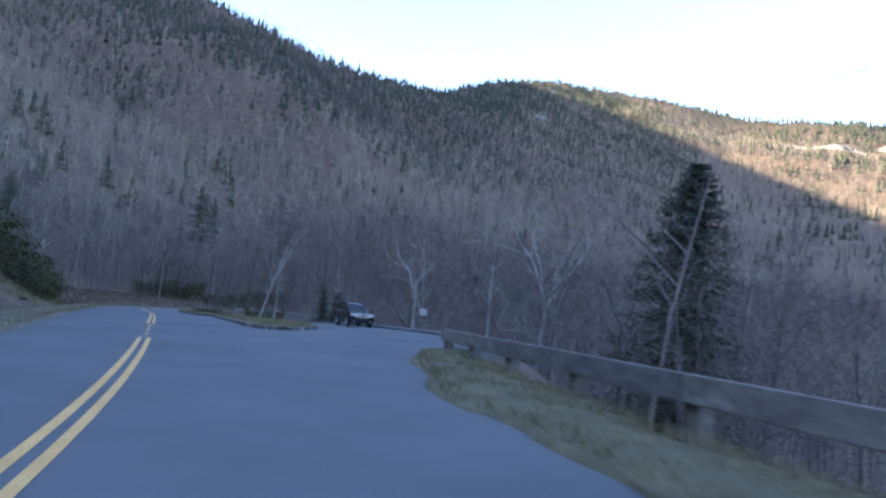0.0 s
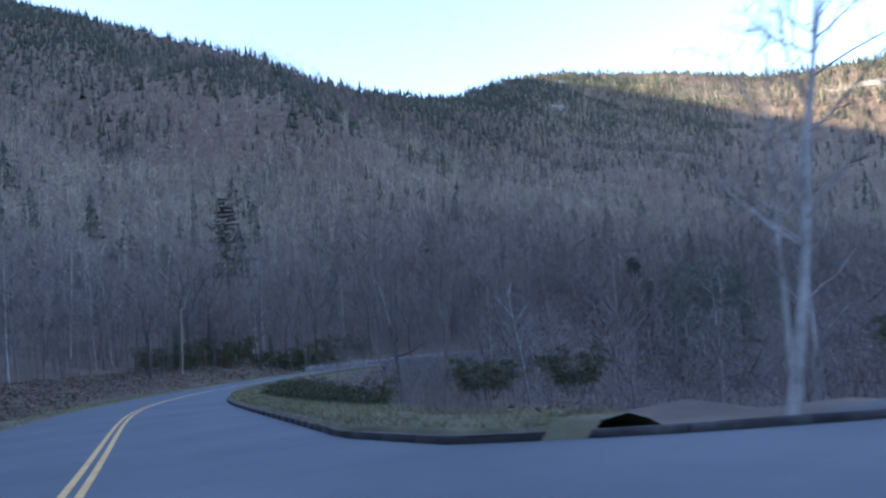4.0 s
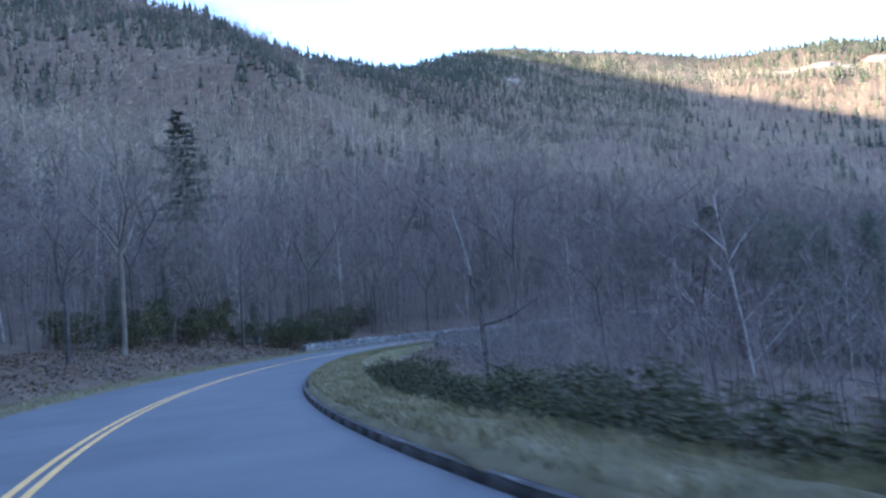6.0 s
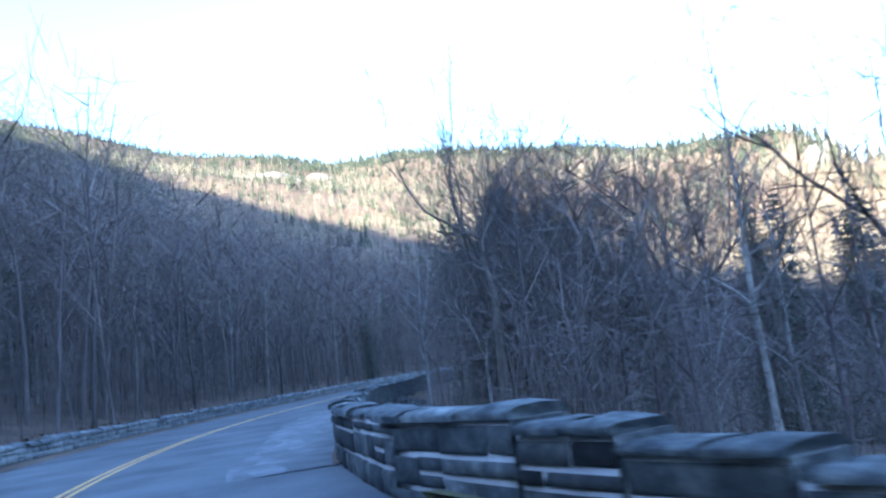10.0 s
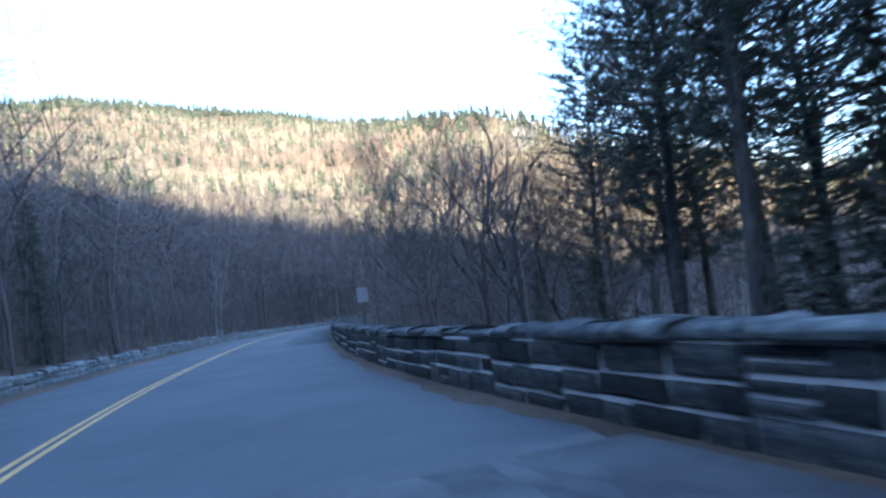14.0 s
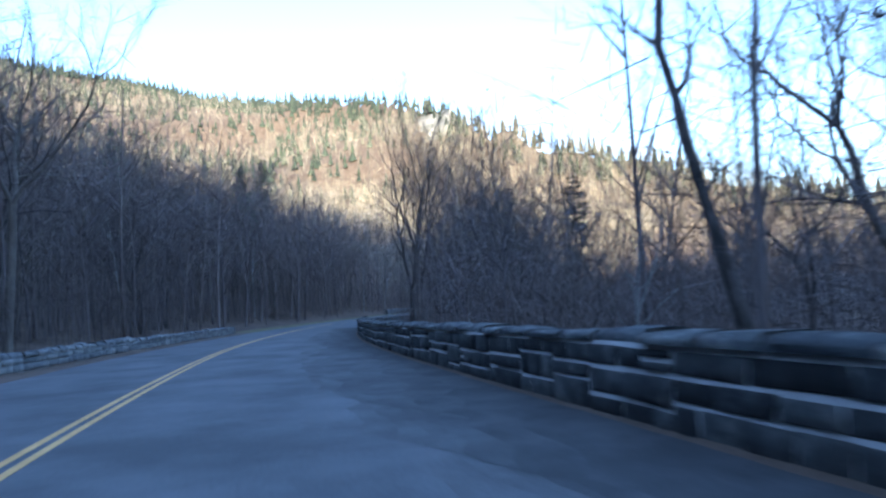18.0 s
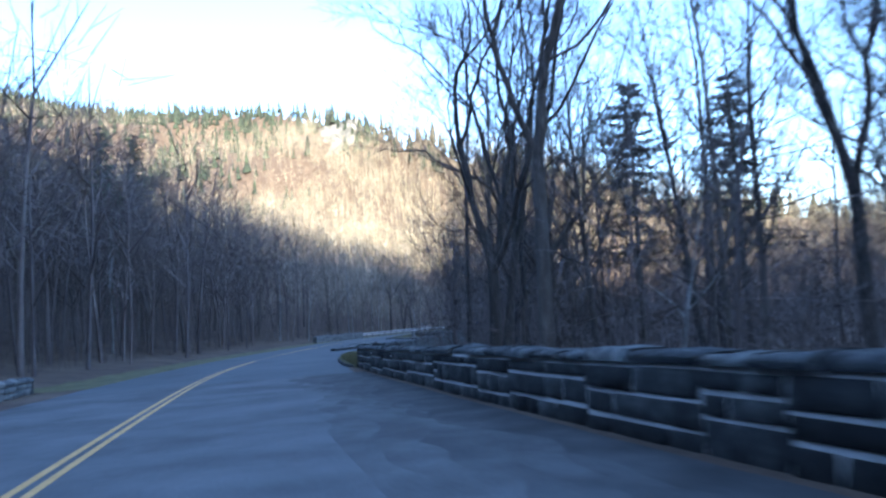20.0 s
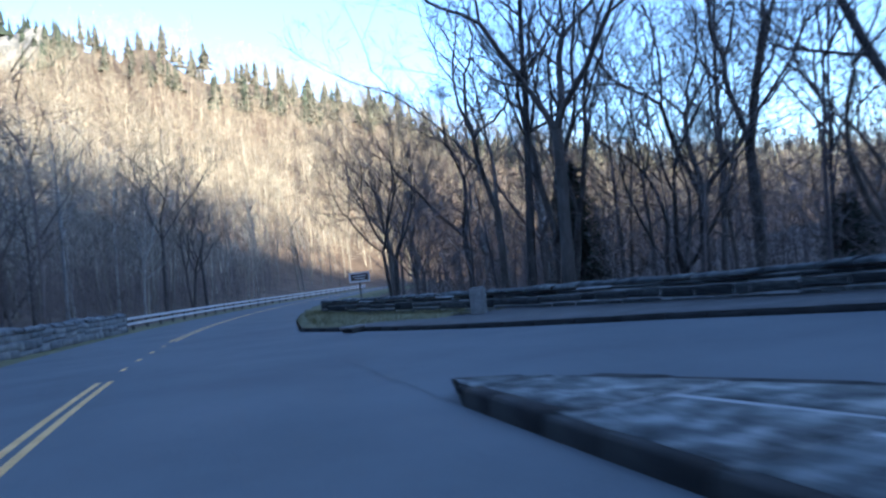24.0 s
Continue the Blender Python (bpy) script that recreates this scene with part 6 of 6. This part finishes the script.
bm = bmesh.new()
marker = tagged(empty("marker_post"), "small dark box on a thin post on the leafy bank", "post")
p = on(160.6, -8.5)
z = at_ground(p[0], p[1])
box(bm, 0.08, 0.08, 1.5, pose(p[0], p[1], z + 0.5), 0.01)
part("post", bm, TIMBER, marker)
bm = bmesh.new()
box(bm, 0.34, 0.22, 0.36, pose(p[0], p[1], z + 1.4, 0, 0, 20), 0.03)
part("box", bm, INK, marker)

PAINT = material("navy_paint", ((0.3, (0.005, 0.011, 0.018)), (0.7, (0.008, 0.016, 0.025))), 1.0, 0.16, 40, 0.0, 0.0, spec=0.6)
GLASS = material("dark_glass", ((0.3, (0.008, 0.009, 0.011)), (0.7, (0.012, 0.013, 0.016))), 1.0, 0.06, 20, 0.0, 0.0, spec=0.6)
RUBBER = material("rubber", ((0.3, (0.012, 0.012, 0.013)), (0.7, (0.022, 0.022, 0.023))), 6.0, 0.85, 40, 0.3, 0.003)
CHROME = material("chrome", ((0.3, (0.72, 0.73, 0.74)), (0.7, (0.82, 0.83, 0.84))), 2.0, 0.35, 30, 0.0, 0.0, metal=0.75)
ALLOY = material("alloy", ((0.3, (0.5, 0.51, 0.52)), (0.7, (0.62, 0.63, 0.64))), 2.0, 0.45, 30, 0.05, 0.001, metal=0.3)
TRIMP = material("grey_trim", ((0.3, (0.018, 0.019, 0.021)), (0.7, (0.03, 0.031, 0.033))), 2.0, 0.55, 30, 0.1, 0.001)
LAMP = material("lamp_lens", ((0.3, (0.62, 0.64, 0.66)), (0.7, (0.75, 0.76, 0.78))), 4.0, 0.12, 20, 0.05, 0.002)
AMBER = material("amber_lens", ((0.3, (0.6, 0.2, 0.02)), (0.7, (0.75, 0.28, 0.04))), 4.0, 0.2, 20, 0.0, 0.0)
REDL = material("red_lens", ((0.3, (0.25, 0.01, 0.01)), (0.7, (0.35, 0.015, 0.015))), 4.0, 0.2, 20, 0.0, 0.0)


def loft(sections):
    """Skin through closed sections of equal count, capped at both ends."""
    bm = bmesh.new()
    rows = [[bm.verts.new(v) for v in sec] for sec in sections]
    n = len(rows[0])
    for a, b in zip(rows, rows[1:]):
        for i in range(n):
            bm.faces.new((a[i], a[(i + 1) % n], b[(i + 1) % n], b[i]))
    bm.faces.new(rows[0][::-1])
    bm.faces.new(rows[-1])
    bmesh.ops.recalc_face_normals(bm, faces=bm.faces)
    return bm


def slab(points, y0, y1, bevel=0.0):
    """A flat outline in x, z given thickness across y."""
    bm = bmesh.new()
    a = [bm.verts.new((x, y0, z)) for x, z in points]
    b = [bm.verts.new((x, y1, z)) for x, z in points]
    n = len(points)
    bm.faces.new(a)
    bm.faces.new(b[::-1])
    for i in range(n):
        bm.faces.new((a[i], b[i], b[(i + 1) % n], a[(i + 1) % n]))
    bmesh.ops.recalc_face_normals(bm, faces=bm.faces)
    if bevel:
        bmesh.ops.bevel(bm, geom=list(bm.edges), offset=bevel, segments=2, affect="EDGES")
    return bm


def suv():
    """A boxy mid-size sport utility; x forward, origin on the ground at its middle."""
    root = empty("suv")
    tagged(root, "dark blue sport utility vehicle standing in the pull-off", "car")
    # lower body: stations along x: half width, bottom, belt height
    st = ((2.2, 0.62, 0.42, 0.82), (2.16, 0.78, 0.36, 0.98), (2.0, 0.87, 0.32, 1.06), (1.5, 0.9, 0.3, 1.11), (1.0, 0.905, 0.3, 1.14), (0.2, 0.905, 0.3, 1.12), (-1.2, 0.905, 0.3, 1.13), (-1.9, 0.89, 0.33, 1.13), (-2.12, 0.84, 0.38, 1.1), (-2.18, 0.76, 0.42, 1.02))
    secs = []
    for x, w, b, t in st:
        q = [(w * 0.9, b), (w * 0.99, b + 0.14), (w, (b + t) / 2), (w * 0.975, t - 0.1), (w * 0.9, t - 0.01), (w * 0.5, t + 0.02)]
        secs.append([(x, y, z) for y, z in q] + [(x, -y, z) for y, z in q[::-1]])
    body = part("body", loft(secs), PAINT, root)
    # cabin of glass with pillars and roof
    st = ((0.98, 0.8, 0.72, 1.1, 1.14), (0.28, 0.82, 0.63, 1.1, 1.62), (-0.4, 0.83, 0.64, 1.1, 1.68), (-1.5, 0.83, 0.64, 1.1, 1.67), (-1.95, 0.82, 0.62, 1.1, 1.6), (-2.14, 0.8, 0.7, 1.1, 1.16))
    secs = [[(x, wb, b), (x, wt, t), (x, -wt, t), (x, -wb, b)] for x, wb, wt, b, t in st]
    part("cabin_glass", loft(secs), GLASS, root, "dark tinted windows")
    st = ((0.34, 0.6, 1.6), (0.1, 0.64, 1.665), (-0.5, 0.66, 1.7), (-1.5, 0.66, 1.695), (-1.98, 0.63, 1.63), (-2.04, 0.55, 1.58))
    secs = [[(x, w, t - 0.045), (x, w * 0.93, t + 0.012), (x, 0, t + 0.03), (x, -w * 0.93, t + 0.012), (x, -w, t - 0.045)] for x, w, t in st]
    part("roof", loft(secs), PAINT, root)
    for sd in (1, -1):
        for xb, xt, wd in ((0.98, 0.32, 0.09), (-0.32, -0.42, 0.1), (-1.2, -1.28, 0.12), (-2.1, -1.95, 0.12)):
            bm = bmesh.new()
            vs = [bm.verts.new(v) for v in ((xb, sd * 0.825, 1.08), (xb - wd, sd * 0.83, 1.08), (xt - wd, sd * 0.655, 1.655), (xt, sd * 0.65, 1.645), (xb, sd * 0.79, 1.08), (xb - wd, sd * 0.79, 1.08), (xt - wd, sd * 0.62, 1.655), (xt, sd * 0.615, 1.645))]
            for f in ((0, 1, 2, 3), (7, 6, 5, 4), (0, 4, 5, 1), (1, 5, 6, 2), (2, 6, 7, 3), (3, 7, 4, 0)):
                bm.faces.new([vs[i] for i in f])
            bmesh.ops.recalc_face_normals(bm, faces=bm.faces)
            part("pillar", bm, PAINT, root)
        bm = bmesh.new()
        timber(bm, (0.05, sd * 0.58, 1.745), (-1.75, sd * 0.58, 1.745), 0.045, 0.04)
        part("roof_rail", bm, RUBBER, root, "black roof rail")
        for x in (0.55, -0.55):
            d = part("door_handle", slab(((x - 0.55, 0.93), (x - 0.35, 0.93), (x - 0.35, 0.97), (x - 0.55, 0.97)), sd * 0.895, sd * 0.94, 0.008), PAINT, root)
        bm = bmesh.new()
        timber(bm, (0.98, sd * 0.9, 1.1), (-2.1, sd * 0.86, 1.1), 0.03, 0.03)
        part("belt_moulding", bm, CHROME, root, "bright belt moulding")
        bm = bmesh.new()
        box(bm, 0.16, 0.2, 0.15, pose(0.75, sd * 1.0, 1.17), 0.03)
        part("wing_mirror", bm, PAINT, root)
        bm = bmesh.new()
        timber(bm, (1.0, sd * 0.9, 0.33), (-1.0, sd * 0.9, 0.33), 0.06, 0.14)
        part("sill", bm, TRIMP, root, "black plastic sill")
        # wheel-arch lips and wheels
        for x in (1.34, -1.28):
            a = [radians(v) for v in range(-10, 191, 12)]
            bm = bmesh.new()
            rows = [[bm.verts.new((x + rr * math.cos(v), sd * yy, 0.36 + rr * math.sin(v))) for v in a] for rr, yy in ((0.37, 0.86), (0.38, 0.935), (0.45, 0.925), (0.46, 0.86))]
            for p, q in zip(rows, rows[1:]):
                for i in range(len(a) - 1):
                    bm.faces.new((p[i], p[i + 1], q[i + 1], q[i]))
            bmesh.ops.recalc_face_normals(bm, faces=bm.faces)
            part("wheel_arch", bm, TRIMP, root, "black plastic wheel arch")
            bm = bmesh.new()
            prof = ((0.22, -0.11), (0.33, -0.115), (0.36, -0.07), (0.36, 0.07), (0.33, 0.115), (0.22, 0.11))
            n = 24
            rows = [[bm.verts.new((r * math.cos(6.2832 * i / n), y, r * math.sin(6.2832 * i / n))) for i in range(n)] for r, y in prof]
            for p, q in zip(rows, rows[1:] + rows[:1]):
                for i in range(n):
                    bm.faces.new((p[i], p[(i + 1) % n], q[(i + 1) % n], q[i]))
            bmesh.ops.recalc_face_normals(bm, faces=bm.faces)
            wheel = part("tyre", bm, RUBBER, root)
            wheel.location = (x, sd * 0.81, 0.36)
            bm = bmesh.new()
            bmesh.ops.create_cone(bm, cap_ends=True, segments=24, radius1=0.225, radius2=0.225, depth=0.04, matrix=pose(0, sd * 0.07, 0, 90))
            part("wheel_dish", bm, TRIMP, wheel)
            bm = bmesh.new()
            for k in range(6):
                box(bm, 0.2, 0.03, 0.06, pose(0, 0, 0, 0, 60 * k, 0) @ pose(0.12, sd * 0.105, 0), 0.01)
            bmesh.ops.create_cone(bm, cap_ends=True, segments=16, radius1=0.07, radius2=0.055, depth=0.05, matrix=pose(0, sd * 0.11, 0, 90))
            bmesh.ops.create_cone(bm, cap_ends=False, segments=24, radius1=0.235, radius2=0.225, depth=0.06, matrix=pose(0, sd * 0.1, 0, 90))
            part("rim", bm, ALLOY, wheel, "bright alloy rim")
        # lamps
        bm = bmesh.new()
        box(bm, 0.22, 0.36, 0.2, pose(2.08, sd * 0.62, 0.87, 0, -8, sd * 18), 0.04)
        part("headlight", bm, LAMP, root, "clear headlight")
        bm = bmesh.new()
        box(bm, 0.12, 0.05, 0.14, pose(2.02, sd * 0.82, 0.88, 0, 0, sd * 25), 0.02)
        part("indicator", bm, AMBER, root, "amber indicator")
        bm = bmesh.new()
        bmesh.ops.create_cone(bm, cap_ends=True, segments=16, radius1=0.065, radius2=0.065, depth=0.06, matrix=pose(2.19, sd * 0.6, 0.5, 0, 90))
        part("fog_lamp", bm, LAMP, root)
        bm = bmesh.new()
        box(bm, 0.1, 0.14, 0.4, pose(-2.14, sd * 0.78, 0.98), 0.02)
        part("tail_light", bm, REDL, root)
    bm = bmesh.new()
    box(bm, 0.14, 1.0, 0.27, pose(2.18, 0, 0.85), 0.03)
    grille = part("grille", bm, CHROME, root, "chrome grille surround")
    for z in (0.92, 0.79):
        bm = bmesh.new()
        box(bm, 0.03, 0.86, 0.06, pose(2.255, 0, z), 0.008)
        part("opening", bm, RUBBER, grille)
    bm = bmesh.new()
    box(bm, 0.03, 0.17, 0.09, pose(2.262, 0, 0.86), 0.03)
    part("badge", bm, PAINT, grille, "oval badge")
    bm = bmesh.new()
    box(bm, 0.3, 1.72, 0.26, pose(2.12, 0, 0.55), 0.06)
    bumper = part("front_bumper", bm, PAINT, root)
    bm = bmesh.new()
    box(bm, 0.1, 1.05, 0.1, pose(2.25, 0, 0.53), 0.02)
    part("lower_grille", bm, RUBBER, bumper)
    bm = bmesh.new()
    box(bm, 0.26, 1.6, 0.14, pose(2.1, 0, 0.37), 0.04)
    part("skid_trim", bm, TRIMP, root, "black lower bumper trim")
    bm = bmesh.new()
    box(bm, 0.25, 1.7, 0.3, pose(-2.1, 0, 0.52), 0.06)
    part("rear_bumper", bm, TRIMP, root)
    bm = bmesh.new()
    box(bm, 3.4, 1.3, 0.2, pose(0, 0, 0.35), 0.03)
    part("underbody", bm, RUBBER, root)
    return root


car = suv()
p, tip = on(53.4, 13.7), on(53.4, 14.7)
car.matrix_world = pose(p[0], p[1], p[2], 0, 0, math.degrees(heading(54.2)) - 88) @ pose(0, 0, 0, 0, -math.degrees(math.asin(tip[2] - p[2])), 0)



# ---- bare rock on the slopes ----
def outcrop(x, y, w, h, seed):
    """A draped sheet of bare rock with ledges, its rim sunk into the slope."""
    r = np.random.RandomState(seed)
    face = math.atan2(RING[1] - y, RING[0] - x)
    fx, fy = math.cos(face), math.sin(face)
    n, m = 34, 24
    u, t = np.meshgrid(np.linspace(-1, 1, n), np.linspace(-1, 1, m))
    ang = np.arctan2(t, u)
    rim = 0.72 + 0.13 * np.sin(3 * ang + seed) + 0.1 * np.sin(5 * ang + 2 * seed) + 0.06 * r.randn(m, n)
    mask = smooth01((rim - np.hypot(u, t)) / 0.16)
    px = x - fy * u * w / 2 - fx * t * h * 0.8
    py = y + fx * u * w / 2 - fy * t * h * 0.8
    steps_ = np.floor(t * 3.5 + 0.5 * np.sin(4 * u + seed)) / 3.5 - t
    z = land(px, py) - 2.5 + mask * (3.2 + h * 0.12 * (1 + steps_ * 2.0) + 0.02 * h * r.randn(m, n))
    V = np.stack([px + fx * mask * 0.03 * h * r.randn(m, n), py + fy * mask * 0.03 * h * r.randn(m, n), z], -1).reshape(-1, 3)
    return tagged(mesh_np("rock_outcrop", V, grid_faces(m, n), CLIFF), "pale bare rock face on the wooded mountainside", "rock", "rock faces on the slopes")


for k, (x, y, w, h) in enumerate(ROCK_SITES):
    outcrop(x, y, w, h, 70 + k)

# rubble on the bank and riprap below the wall
ROCKS = []
for k in range(5):
    bm = bmesh.new()
    bmesh.ops.create_icosphere(bm, subdivisions=1, radius=1.0)
    rr = np.random.RandomState(80 + k)
    V = np.array([v.co[:] for v in bm.verts]) * (1 + 0.28 * rr.randn(len(bm.verts), 1)) * np.array([1.0, 0.75, 0.55])
    ROCKS.append((V, np.array([[v.index for v in f.verts] for f in bm.faces])))
    bm.free()


def rubble(name, s0, s1, o0, o1, count, lo, hi, mat, label, seed):
    r = np.random.RandomState(seed)
    P = on(s0 + (s1 - s0) * r.rand(count), o0 + (o1 - o0) * r.rand(count))
    forest(name, ROCKS, P[:, 0], P[:, 1], land(P[:, 0], P[:, 1]) + 0.05, lo + (hi - lo) * r.rand(count) ** 2, mat, label, "stones")


rubble("bank_rubble", 108, 166, -13, -7.6, 900, 0.03, 0.17, BARK, "grey-brown broken stones scattered over the leafy bank", 1)
rubble("riprap", 163, 222, 6.9, 13, 1500, 0.12, 0.45, ROUGH_BACK, "dark riprap stones on the slope below the wall", 2)
rubble("bank_stones", -10, 98, -11.5, -6.8, 260, 0.06, 0.3, STONE_J, "grey stones in the rough bank", 3)

# drain inlet and stone block by the kerb at the end of the second pull-off
p = on(467.2, 5.6)
turn = math.degrees(heading(467)) + 50
drain = tagged(empty("drain_inlet", pose(p[0], p[1], p[2], 0, 0, turn)), "dark storm-drain inlet in the kerb of the pull-off", "drain")
bm = bmesh.new()
box(bm, 0.9, 0.32, 0.06, pose(0, 0, 0.16), 0.01)
part("lid", bm, DARKMORTAR, drain)
# solid black box: the dark inside the inlet is put into its colour
bm = bmesh.new()
box(bm, 0.7, 0.3, 0.1, pose(0, -0.03, 0.08), 0.005)
part("opening", bm, INK, drain, "black box for the dark inside the opening")
p = on(466.6, 9.2)
block = tagged(empty("stone_block", pose(p[0], p[1], p[2], 0, 0, turn + 8)), "pale upright stone block at the gap in the wall", "stone")
bm = bmesh.new()
box(bm, 0.45, 0.4, 0.95, pose(0, 0, 0.42), 0.04)
part("block", bm, PALESTONE, block)
